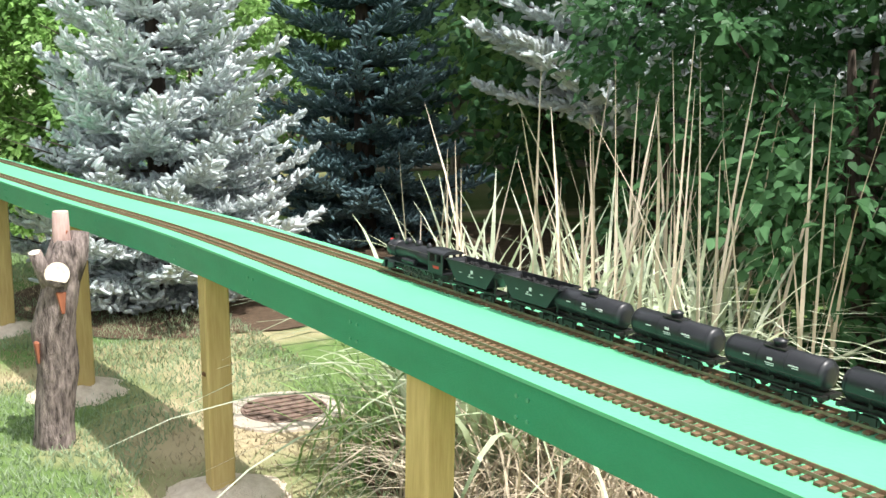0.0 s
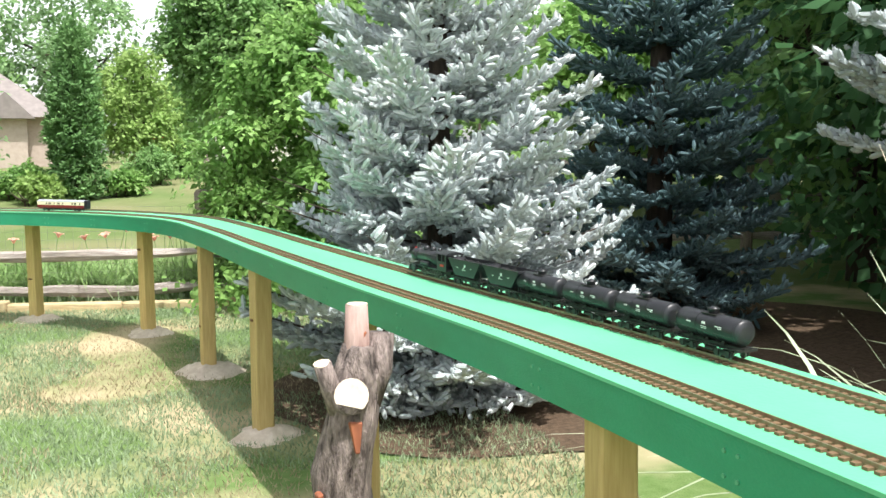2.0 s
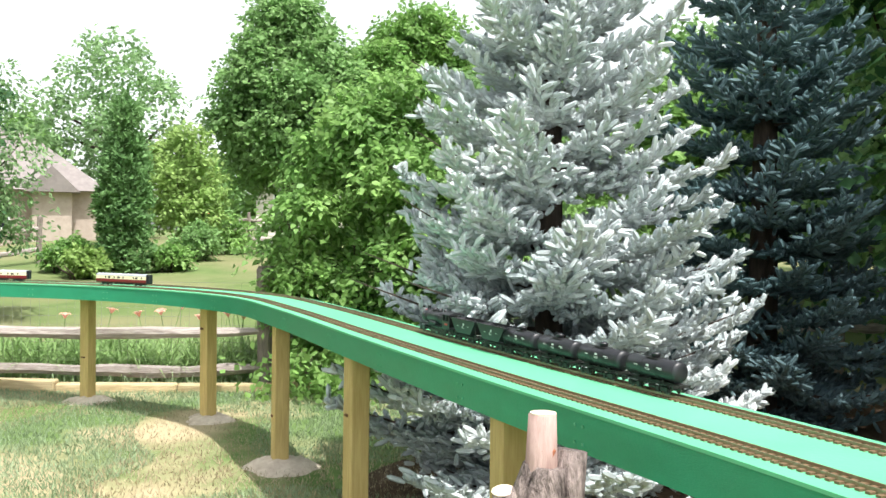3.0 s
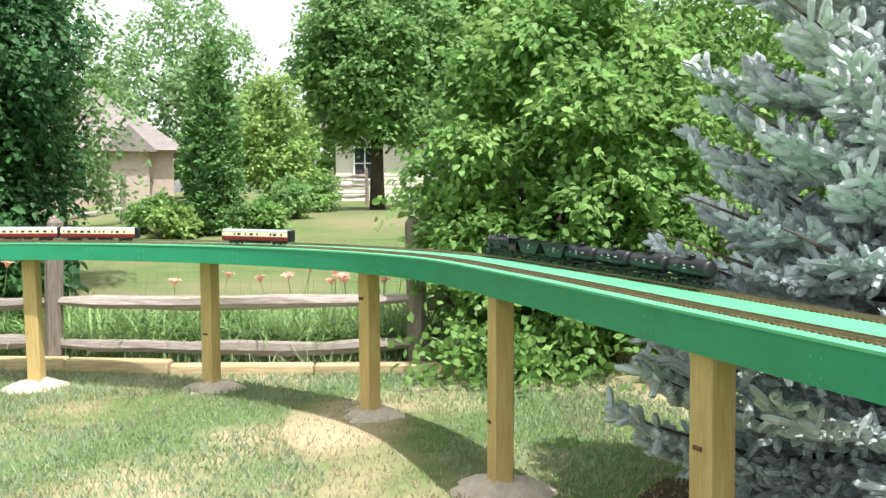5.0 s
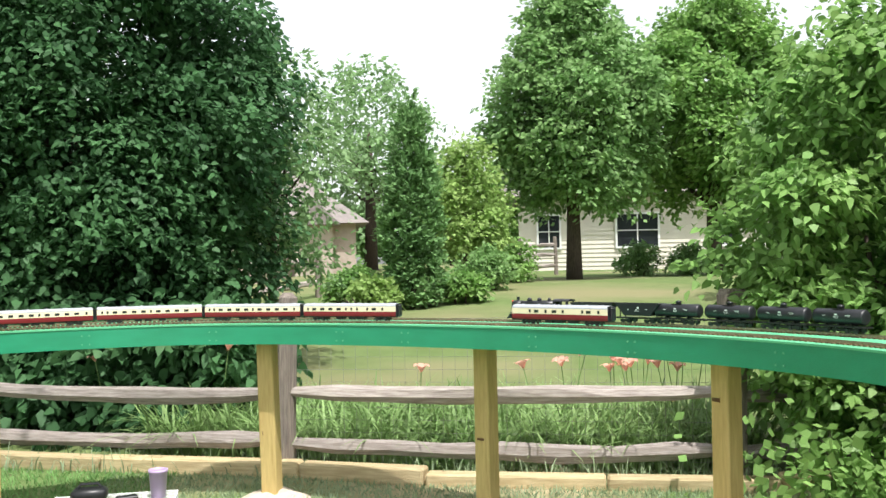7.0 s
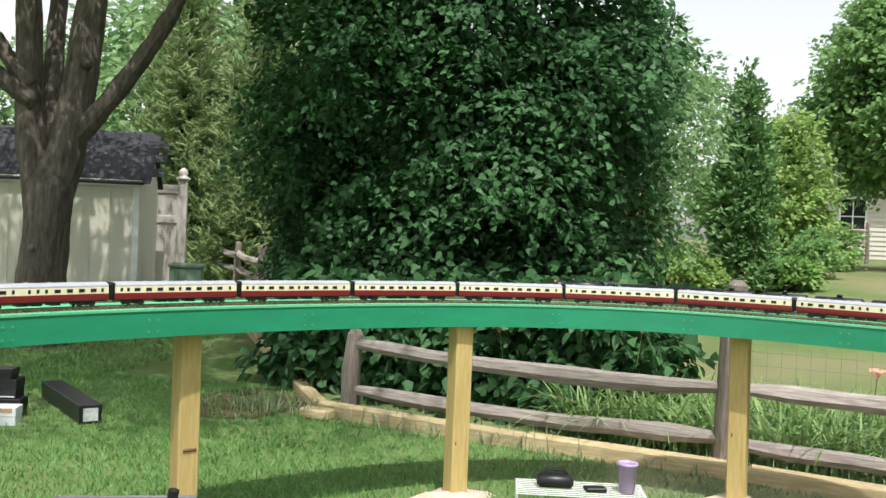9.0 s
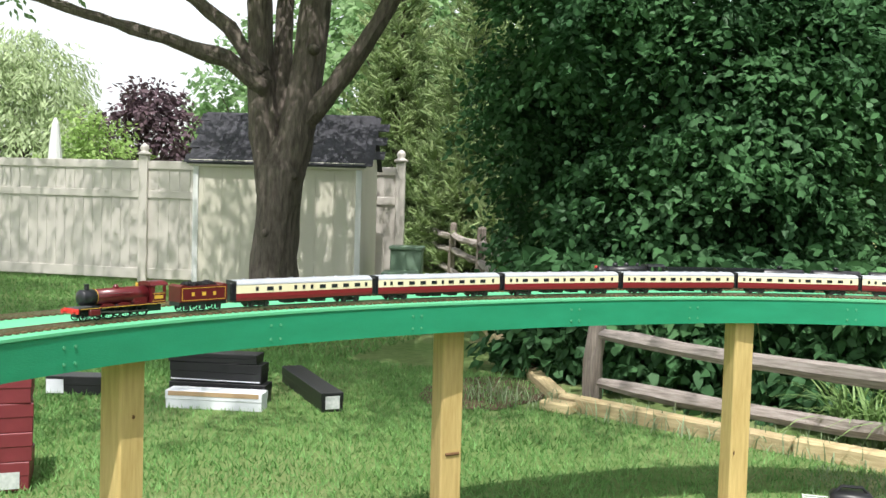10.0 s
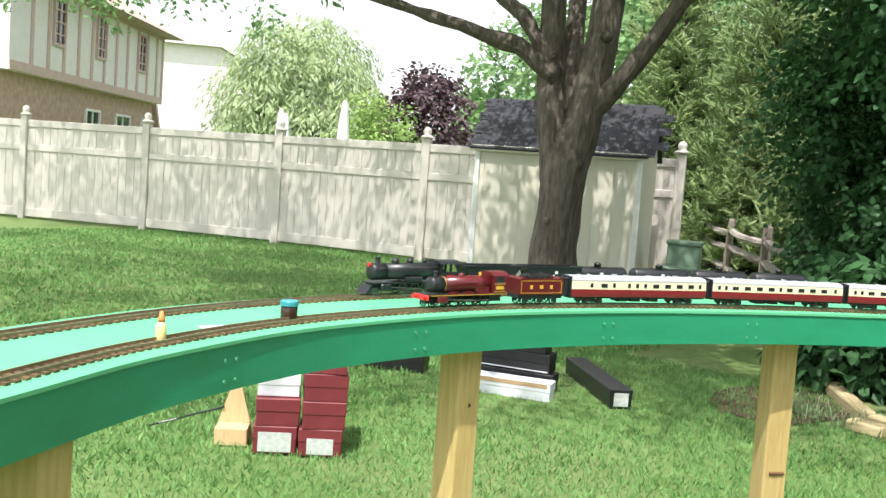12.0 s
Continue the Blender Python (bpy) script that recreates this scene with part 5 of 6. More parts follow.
def build_lilies():
    rng = np.random.default_rng(22)
    n = 5200
    x = rng.uniform(-2.3, 1.5, n)
    y = 10.55 - 0.24 * (x - 1.0) + rng.uniform(0.12, 1.25, n) ** 1.0
    b = np.stack([x, y, np.array([height(p, q) for p, q in zip(x, y)])], 1)
    v = strips(rng, b, rng.normal(size=(n, 3)), rng.uniform(0.28, 0.62, n), rng.uniform(0.012, 0.024, n), rng.uniform(0.3, 1.15, n), 5)
    tagged(raw_mesh("daylily_bed", v, 4, LILY_LEAF), "dense bed of green daylily leaves behind the fence", "daylily bed", kind="stuff")
    stem = bmesh.new()
    rnd = random.Random(6)
    # one flower: six recurved petals on a stem
    flower = thing("daylily_flower", "coral-orange daylily flower on a tall stem", "daylily", "daylily flowers")
    cyl(stem, (0, 0, 0), (0, 0, 0.60), 0.004, 0.003, 5)
    part("stem", stem, LILY_LEAF, flower)
    for k in range(6):
        bm = bmesh.new()
        a = k * math.tau / 6
        c, s = math.cos(a), math.sin(a)
        rows = []
        for r, z, w in ((0.004, 0.60, 0.004), (0.022, 0.635, 0.016), (0.045, 0.65, 0.018), (0.06, 0.64, 0.003)):
            rows.append((bm.verts.new((r * c - s * w, r * s + c * w, z)), bm.verts.new((r * c + s * w, r * s - c * w, z))))
        for p, q in zip(rows, rows[1:]):
            bm.faces.new((p[0], p[1], q[1], q[0]))
        part("petal", bm, LILY_PETAL, flower)
    spots = [(rnd.gauss(0.72, 0.26), rnd.uniform(0.2, 0.55)) for _ in range(16)] + [(-0.55, 0.3), (-0.25, 0.35), (-1.9, 0.5), (-2.7, 0.6), (1.0, 0.2)]
    for k, (px, dy) in enumerate(spots):
        py = 10.62 - 0.24 * (px - 1.0) + dy
        m = pose(px, py, height(px, py) + rnd.uniform(-0.06, 0.1), rnd.uniform(-14, 14), rnd.uniform(-14, 14), rnd.uniform(0, 360))
        if k == 0:
            flower.matrix_world = m
        else:
            copy_thing(flower, m)
    # rough weeds under the big shrub and along the timbers
    n = 1500
    x = rng.uniform(-4.6, 2.6, n)
    y = 10.35 - 0.24 * (x - 1.0) + rng.uniform(-0.1, 0.3, n)
    b = np.stack([x, y, np.zeros(n)], 1)
    v = strips(rng, b, rng.normal(size=(n, 3)), rng.uniform(0.06, 0.2, n), rng.uniform(0.005, 0.01, n), rng.uniform(0.2, 0.9, n), 3)
    tagged(raw_mesh("weedy_grass", v, 4, BLADE), "rough weedy grass along the timbers", "grass", kind="stuff")
    # broad-leaved creeper on the fence below the big shrub
    n = 1100
    cx = rng.uniform(-4.7, -1.5, n)
    cz = rng.uniform(0.05, 0.90, n)
    cy = 10.62 - 0.3 * (cx - 1.0) + rng.uniform(0.30, 1.9, n)
    ok = rng.random(n) < np.clip(1.0 - 1.1 * (cx + 2.35), 0, 1)
    lobes = [((a, b, c), (0.13, 0.13, 0.10)) for a, b, c in zip(cx[ok], cy[ok], cz[ok])]
    p, quads = crown(rng, lobes, 2200, 14, 0.11, 0.105, 0.075, 0.3, 0.45, 6)
    tagged(raw_mesh("creeper", quads[p[:, 2] > 0.02], 6, DARK_LEAF), "dark broad-leaved creeper on the rail fence", "creeper", kind="stuff")
    p = np.stack([rng.normal(1.75, 0.33, 1500), rng.normal(9.75, 0.26, 1500), np.abs(rng.normal(0.16, 0.13, 1500))], 1)
    ob = thing("garden_shrub", "low bright green sapling under the deck", "shrub", m=pose(0, 0, 0))
    raw_mesh("crown", leaves(rng, p[deck_clear(p, 0.3)], 0.075, 0.055, 0.3), 4, SHRUB_LEAF, ob)


def build_stump():
    s = thing("cut_log", "upright cut log with flaking bark and pruned stubs", "log", m=pose(1.03, 3.745, 0))
    bm = bmesh.new()
    tube(bm, [(-0.04, 0.03, -0.05), (-0.035, 0.03, 0.12), (-0.02, 0.01, 0.32), (-0.035, 0, 0.5), (0.0, -0.01, 0.66), (0.03, 0, 0.79), (0.04, 0, 0.87)], [0.092, 0.085, 0.078, 0.082, 0.074, 0.072, 0.052], 16, 0.35, 3)
    bmesh.ops.subdivide_edges(bm, edges=bm.edges[:], cuts=3, use_grid_fill=True)
    for v in bm.verts:
        q = Vector((v.co.x * 55, v.co.y * 55, v.co.z * 17))
        k = noise.noise(q) * 0.55 + noise.noise(q * 2.3) * 0.3
        v.co.x, v.co.y = v.co.x + v.co.x * 0.13 * k, v.co.y + v.co.y * 0.13 * k
    part("trunk", bm, LOG_BARK, s, smooth=True)
    bm = bmesh.new()
    tube(bm, [(0.02, 0, 0.74), (0.028, 0.0, 0.86), (0.03, 0.0, 0.985)], [0.045, 0.038, 0.032], 12, 0.15, 5)
    part("main_stub", bm, LOG_BARE, s, "bare pinkish stub", True)
    bm = bmesh.new()
    cyl(bm, (0.03, 0, 0.985), (0.03, 0, 0.9885), 0.030, n=14)
    part("cut_face", bm, LOG_CUT, s)
    bm = bmesh.new()
    tube(bm, [(0.04, 0.0, 0.70), (0.085, 0.0, 0.80), (0.10, 0.005, 0.90)], [0.05, 0.046, 0.036], 12, 0.2, 8)
    part("side_stub", bm, LOG_BARK, s, smooth=True)
    bm = bmesh.new()
    tube(bm, [(-0.02, -0.02, 0.66), (-0.06, -0.05, 0.76), (-0.085, -0.06, 0.835)], [0.036, 0.03, 0.026], 10, 0.1, 9)
    part("small_stub", bm, LOG_BARK, s, smooth=True)
    bm = bmesh.new()
    cyl(bm, (-0.085, -0.06, 0.835), (-0.0855, -0.0605, 0.8375), 0.025, n=12)
    part("cut_face", bm, LOG_CUT, s)
    bm = bmesh.new()
    c = Vector((0.0, -0.062, 0.735))
    cyl(bm, c + Vector((0.0, 0.05, -0.02)), c + Vector((-0.012, -0.03, 0.012)), 0.054, 0.05, 16)
    part("branch_stub", bm, LOG_BARK, s, smooth=True)
    bm = bmesh.new()
    cyl(bm, c + Vector((-0.012, -0.0302, 0.012)), c + Vector((-0.0125, -0.033, 0.0128)), 0.048, n=16)
    part("cut_face", bm, LOG_CUT, s, "pale sawn branch face")
    for x, y, z, w, h in ((0.0, -0.089, 0.625, 0.019, 0.045), (-0.098, -0.055, 0.42, 0.010, 0.045), (0.03, -0.03, 0.90, 0.02, 0.012)):
        bm = bmesh.new()
        box(bm, x - w, y - 0.004, z - h, x + w, y + 0.03, z + h, 0.004)
        for v in bm.verts:
            if v.co.z < z:
                v.co.x = x + 0.35 * (v.co.x - x) + 0.004
        part("bare_patch", bm, LOG_RED, s)
    # drain lid in its concrete ring
    d = thing("drain_cover", "round ribbed iron drain cover in a concrete ring", "drain cover", m=pose(1.98, 3.66, 0))
    bm = bmesh.new()
    lathe(bm, [(0.29, -0.02), (0.28, 0.012), (0.20, 0.02), (0.199, -0.02)], 28)
    part("ring", bm, CONCRETE, d)
    bm = bmesh.new()
    cyl(bm, (0, 0, -0.01), (0, 0, 0.022), 0.197, n=28)
    part("lid", bm, IRON, d)
    for k in range(6):
        bm = bmesh.new()
        y = -0.14 + k * 0.055
        w = math.sqrt(0.185 ** 2 - y * y)
        box(bm, -w, y - 0.011, 0.0225, w, y + 0.011, 0.032, 0.003)
        part("rib", bm, IRON, d)
    # needle litter under the spruces and bare soil in the woods
    for x, y, rx, ry, mt, lab in ((2.35, 6.4, 1.15, 1.25, MULCH, "brown needle litter under the spruce"), (5.0, 6.9, 1.7, 2.2, MULCH, "brown leaf litter under the trees"), (3.1, 2.3, 1.3, 1.1, MULCH, "brown litter under the reeds"), (-4.55, 11.9, 0.42, 0.6, MULCH, "bare brown soil under the big shrub")):
        bm = bmesh.new()
        ring = [bm.verts.new((x + rx * math.cos(a) * (1 + 0.15 * noise.noise(Vector((math.cos(a) * 2, math.sin(a) * 2, x)))), y + ry * math.sin(a) * (1 + 0.15 * noise.noise(Vector((math.cos(a) * 2, math.sin(a) * 2, y)))), 0)) for a in np.linspace(0, math.tau, 40, endpoint=False)]
        mid = bm.verts.new((x, y, 0))
        for i in range(40):
            bm.faces.new((ring[i], ring[(i + 1) % 40], mid))
        for v in bm.verts:
            v.co.z = height(v.co.x, v.co.y) + (0.012 if v is mid else 0.006)
        bmesh.ops.subdivide_edges(bm, edges=bm.edges[:], cuts=2)
        for v in bm.verts:
            v.co.z = max(height(v.co.x, v.co.y) + 0.01, v.co.z)
        tagged(part("soil", bm, mt), lab, "soil", kind="structure")


# ---- loose things on the lawn and deck ----
def carton(name, label, category, m, w, d, h, material, panels=(), group=""):
    """A lidded card box: body, lid and printed labels (face x0, z0, x1, z1, material, label)."""
    t = thing(name, label, category, group, m)
    bm = bmesh.new()
    box(bm, -w / 2 + 0.003, -d / 2 + 0.003, 0, w / 2 - 0.003, d / 2 - 0.003, h * 0.94, 0.003)
    part("tray", bm, material, t)
    bm = bmesh.new()
    box(bm, -w / 2, -d / 2, h * 0.52, w / 2, d / 2, h, 0.003)
    part("lid", bm, material, t)
    for x0, z0, x1, z1, mt, lab in panels:
        bm = bmesh.new()
        box(bm, x0, -d / 2 - 0.0025, z0, x1, -d / 2 + 0.001, z1)
        part("label_panel", bm, mt, t, lab)
    return t


def build_items():
    turn = 44
    # two stacks of maroon locomotive boxes
    for k in range(4):
        carton("model_box", "maroon card model box in a stack on the grass", "box", pose(-5.70 + 0.004 * (k % 2), 8.88, 0.004 + k * 0.128, 0, 0, turn + (-2, 1, 3, -1)[k]), 0.20, 0.34, 0.127, BOX_MAROON, [(-0.06, 0.012, 0.06, 0.085, LABEL, "printed grey label")] if k == 0 else (), "stacked model boxes")
    for k in range(2):
        carton("model_box", "maroon card model box in a stack on the grass", "box", pose(-5.87, 8.75, 0.004 + k * 0.128, 0, 0, turn + 3 * k), 0.20, 0.34, 0.127, BOX_MAROON, [(-0.075, 0.01, 0.075, 0.1, LABEL, "printed grey label")] if k == 0 else (), "stacked model boxes")
    carton("model_box", "open white foam tray on the box stack", "box", pose(-5.89, 8.77, 0.262, 0, 0, turn + 2), 0.195, 0.33, 0.10, BOX_WHITE, group="stacked model boxes")
    # long black coach boxes
    carton("coach_box", "long white coach box on the grass", "box", pose(-5.80, 10.57, 0.004, 0, 0, 18), 0.60, 0.14, 0.115, BOX_WHITE, [(-0.28, 0.085, 0.28, 0.112, KRAFT, "brown card edge")], "long coach boxes")
    carton("coach_box", "long black coach box in a stack", "box", pose(-5.90, 10.75, 0.004, 0, 0, 17), 0.62, 0.15, 0.13, BOX_BLACK, (), "long coach boxes")
    carton("coach_box", "long black coach box in a stack", "box", pose(-5.92, 10.76, 0.136, 0, 0, 15), 0.60, 0.15, 0.12, BOX_BLACK, [(-0.29, 0.01, 0.29, 0.016, BOX_WHITE, "white lid edge")], "long coach boxes")
    carton("coach_box", "long black coach box in a stack", "box", pose(-5.94, 10.75, 0.258, 0, 0, 16), 0.58, 0.15, 0.06, BOX_BLACK, (), "long coach boxes")
    carton("coach_box", "long black coach box lying apart with a kraft top", "box", pose(-5.50, 11.18, 0.004, 0, 0, 46), 0.14, 1.0, 0.12, BOX_BLACK, [(-0.045, 0.02, 0.045, 0.1, LABEL, "pale printed label")], "long coach boxes")
    carton("coach_box", "black coach box on the grass behind the stack", "box", pose(-6.75, 10.55, 0.004, 0, 0, 24), 0.55, 0.16, 0.12, BOX_BLACK, [(-0.27, 0.01, -0.16, 0.1, BOX_WHITE, "white printed end")], "long coach boxes")
    # wooden jig with a tangle of plastic
    t = thing("wooden_jig", "raw pine board wedge standing on a block", "wooden jig", m=pose(-6.03, 8.62, 0, 0, 0, 42))
    bm = bmesh.new()
    box(bm, -0.075, -0.08, 0, 0.075, 0.08, 0.085, 0.004)
    part("block", bm, PINE_BOARD, t)
    bm = bmesh.new()
    prism(bm, [(-0.075, 0.087), (0.075, 0.087), (0.03, 0.25), (-0.02, 0.26)], 0.03, 0.055)
    part("wedge", bm, PINE_BOARD, t)
    t = thing("cable", "black cable trailing on the grass", "cable")
    bm = bmesh.new()
    tube(bm, [(-6.08 - 0.05 * k, 8.60 - 0.02 * k + 0.03 * math.sin(k * 1.7), 0.16 - 0.02 * k) for k in range(8)], [0.005] * 8, 6)
    part("wire", bm, BOX_BLACK, t)
    # grey tub with packaging
    t = thing("plastic_tub", "grey plastic storage tub on the lawn", "storage tub", m=pose(-3.62, 8.47, 0, 0, 0, 20))
    w, d, h = 0.235, 0.18, 0.27
    for x0, y0, x1, y1 in ((-w, -d, w, -d + 0.008), (-w, d - 0.008, w, d), (-w, -d + 0.008, -w + 0.008, d - 0.008), (w - 0.008, -d + 0.008, w, d - 0.008)):
        bm = bmesh.new()
        box(bm, x0, y0, 0.004, x1, y1, h)
        part("side", bm, GREY_PLASTIC, t)
    bm = bmesh.new()
    box(bm, -w + 0.009, -d + 0.009, 0.004, w - 0.009, d - 0.009, 0.012)
    part("bottom", bm, GREY_PLASTIC, t)
    for x0, y0, x1, y1 in ((-w - 0.018, -d - 0.018, w + 0.018, -d - 0.001), (-w - 0.018, d + 0.001, w + 0.018, d + 0.018), (-w - 0.018, -d - 0.001, -w - 0.001, d + 0.001), (w + 0.001, -d - 0.001, w + 0.018, d + 0.001)):
        bm = bmesh.new()
        box(bm, x0, y0, h - 0.016, x1, y1, h + 0.003, 0.003)
        part("rim", bm, GREY_PLASTIC, t)
    carton("tissue_box", "blue and white printed carton in the tub", "box", pose(-3.76, 8.44, 0.013, 0, 6, 34), 0.14, 0.10, 0.27, BLUE_CARD, [(-0.06, 0.15, 0.06, 0.24, BOX_WHITE, "white printed panel")])
    t = thing("oil_bottle", "black plastic bottle in the tub", "bottle", m=pose(-3.50, 8.53, 0.013, 0, 10, 0))
    bm = bmesh.new()
    lathe(bm, [(0.05, 0), (0.055, 0.02), (0.055, 0.2), (0.03, 0.25), (0.016, 0.27), (0.016, 0.31)], 14)
    part("body", bm, BOX_BLACK, t, smooth=True)
    bm = bmesh.new()
    lathe(bm, [(0.019, 0.31), (0.019, 0.34), (0.008, 0.345)], 12)
    part("cap", bm, BOX_BLACK, t)
    # low wire rack with tumbler, bag and telephone
    t = thing("wire_rack", "low white wire rack on the grass", "wire rack", m=pose(-2.10, 9.97, 0, 0, 0, 8))
    for k in range(9):
        bm = bmesh.new()
        y = -0.13 + k * 0.0325
        cyl(bm, (-0.30, y, 0.105), (0.30, y, 0.105), 0.003, n=6)
        part("wire", bm, WHITE_TRIM, t)
    for x in (-0.295, 0.295):
        for y in (-0.125, 0.125):
            bm = bmesh.new()
            cyl(bm, (x, y, 0), (x, y, 0.102), 0.004, n=6)
            part("leg", bm, WHITE_TRIM, t)
        bm = bmesh.new()
        cyl(bm, (x, -0.13, 0.099), (x, 0.13, 0.099), 0.003, n=6)
        part("rim", bm, WHITE_TRIM, t)
    t = thing("tumbler", "lilac plastic tumbler on the wire rack", "tumbler", m=pose(-1.885, 9.98, 0.1085))
    bm = bmesh.new()
    lathe(bm, [(0.034, 0), (0.036, 0.004), (0.045, 0.125), (0.048, 0.127), (0.048, 0.14), (0.044, 0.14), (0.042, 0.127), (0.033, 0.01)], 24)
    part("body", bm, LILAC, t, smooth=True)
    t = thing("camera_bag", "small black padded bag on the wire rack", "bag", m=pose(-2.22, 9.98, 0.1085, 0, 0, 8))
    bm = bmesh.new()
    box(bm, -0.085, -0.05, 0, 0.085, 0.05, 0.058, 0.016)
    part("body", bm, BOX_BLACK, t, smooth=True)
    bm = bmesh.new()
    tube(bm, [(-0.06, 0, 0.054), (-0.04, 0, 0.078), (0.04, 0, 0.078), (0.06, 0, 0.054)], [0.007] * 4, 6)
    part("handle", bm, BOX_BLACK, t)
    t = thing("telephone", "flat black mobile telephone on the wire rack", "telephone", m=pose(-2.03, 9.95, 0.1085, 0, 0, 20))
    bm = bmesh.new()
    box(bm, -0.05, -0.03, 0, 0.05, 0.03, 0.02, 0.005)
    part("case", bm, BOX_BLACK, t)
    # bottle and jar on the deck
    t = thing("glue_bottle", "small pale yellow glue bottle with orange cap", "glue bottle", m=pose(-4.165, 6.81, DECK_TOP))
    bm = bmesh.new()
    lathe(bm, [(0.010, 0), (0.011, 0.002), (0.011, 0.032), (0.006, 0.042)], 16)
    part("body", bm, GLUE, t, smooth=True)
    bm = bmesh.new()
    lathe(bm, [(0.0075, 0.042), (0.007, 0.048), (0.003, 0.062), (0.001, 0.063)], 12)
    part("cap", bm, ORANGE, t, "orange pointed cap", True)
    t = thing("jar", "small dark jar with a teal lid", "jar", m=pose(-4.245, 7.235, DECK_TOP))
    bm = bmesh.new()
    lathe(bm, [(0.019, 0), (0.0205, 0.002), (0.0205, 0.032), (0.018, 0.035)], 20)
    part("body", bm, AMBER, t, smooth=True)
    bm = bmesh.new()
    lathe(bm, [(0.0218, 0.0352), (0.0222, 0.037), (0.0222, 0.046), (0.0205, 0.048)], 24)
    part("lid", bm, TEAL, t, "teal screw lid")
    bm = bmesh.new()
    box(bm, -0.05, -0.02, 0, 0.05, 0.02, 0.0012)
    ob = part("paper_slip", bm, BOX_WHITE)
    ob.matrix_world = pose(-4.24, 7.03, DECK_TOP + 0.0002, 0, 0, 75)
    tagged(ob, "small white paper slip lying on the deck", "paper")
    # utility boxes behind the shed
    for k, (x, y, h) in enumerate(((-7.50, 16.95, 0.72), (-7.40, 16.55, 0.42))):
        t = thing("utility_box", "green utility cabinet beside the shed", "utility box", "utility boxes", pose(x, y, 0, 0, 0, 20))
        bm = bmesh.new()
        box(bm, -0.2, -0.17, 0, 0.2, 0.17, h - 0.05, 0.01)
        part("cabinet", bm, BOX_GREEN, t)
        bm = bmesh.new()
        box(bm, -0.22, -0.19, h - 0.0495, 0.22, 0.19, h, 0.012)
        part("lid", bm, BOX_GREEN, t)
        for j in range(2):
            bm = bmesh.new()
            box(bm, -0.12 + j * 0.14, -0.176, 0.1, -0.02 + j * 0.14, -0.1705, 0.2)
            part("vent", bm, GREY_PLASTIC, t)


# ---- trains ----
RAIL = DECK_TOP + 0.011


def wheelset(parent, x, r, gauge=0.032, material=DARK_METAL, n=14):
    """Two flanged wheels on an axle: one part each."""
    for s in (-1, 1):
        bm = bmesh.new()
        cyl(bm, (0, s * gauge / 2 - 0.001 * s, 0), (0, s * (gauge / 2 + 0.004), 0), r, n=n)
        cyl(bm, (0, s * (gauge / 2 - 0.003), 0), (0, s * (gauge / 2 - 0.0011), 0), r + 0.0012, n=n)
        w = part("wheel", bm, material, parent)
        w.location = (x, 0, r)
        bm = bmesh.new()
        cyl(bm, (0, s * (gauge / 2 + 0.0042), 0), (0, s * (gauge / 2 + 0.0046), 0), r * 0.72, n=n)
        part("rim", bm, WHEEL_STEEL, w)


def spoked(parent, x, r, gauge=0.032, tint=None):
    for s in (-1, 1):
        bm = bmesh.new()
        n = 20
        y0, y1 = s * gauge / 2, s * (gauge / 2 + 0.0045)
        for k in range(n):
            a, b = k * math.tau / n, (k + 1) * math.tau / n
            q = [Vector((rr * math.cos(t), y, rr * math.sin(t))) for rr in (r, r * 0.84) for t in (a, b) for y in (y0, y1)]
            vs = [bm.verts.new(v) for v in q]
            for f in ((0, 1, 3, 2), (4, 6, 7, 5), (1, 5, 7, 3), (0, 2, 6, 4)):
                bm.faces.new([vs[i] for i in f])
        for k in range(10):
            a = k * math.tau / 10
            cyl(bm, (0, (y0 + y1) / 2, 0), (r * 0.86 * math.cos(a), (y0 + y1) / 2, r * 0.86 * math.sin(a)), 0.0009, n=4, caps=False)
        cyl(bm, (0, y0, 0), (0, y1, 0), r * 0.2, n=10)
        w = part("driving_wheel", bm, tint or DARK_METAL, parent)
        w.location = (x, 0, r)


def rod(parent, x0, x1, z, y, material=WHEEL_STEEL, z1=None, t=0.0016):
    bm = bmesh.new()
    cyl(bm, (x0, y, z), (x1, y, z if z1 is None else z1), t, n=6)
    part("rod", bm, material, parent)


def bars(parent, items, y, material, name="marking"):
    """Flat plain bars in place of lettering, on both sides."""
    for x0, z0, x1, z1 in items:
        for s in (-1, 1):
            bm = bmesh.new()
            box(bm, x0, s * y, z0, x1, s * (y + 0.0006), z1)
            bmesh.ops.recalc_face_normals(bm, faces=bm.faces)
            part(name, bm, material, parent)


def bogie(parent, x, span=0.05, r=0.0105, label=""):
    b = bmesh.new()
    for s in (-1, 1):
        box(b, -span / 2 - 0.012, s * 0.022 - 0.002, 0.007, span / 2 + 0.012, s * 0.022 + 0.002, 0.017)
        for k in (-1, 1):
            box(b, k * span / 2 - 0.006, s * 0.0245 - 0.002, 0.004, k * span / 2 + 0.006, s * 0.0245 + 0.002, 0.019)
    box(b, -0.008, -0.024, 0.012, 0.008, 0.024, 0.018)
    bo = part("bogie", b, DARK_METAL, parent)
    bo.location = (x, 0, 0)
    for k in (-1, 1):
        for s in (-1, 1):
            bm = bmesh.new()
            cyl(bm, (0, s * 0.016, 0), (0, s * 0.0195, 0), r, n=14)
            w = part("wheel", bm, WHEEL_STEEL, bo)
            w.location = (k * span / 2, 0, r)


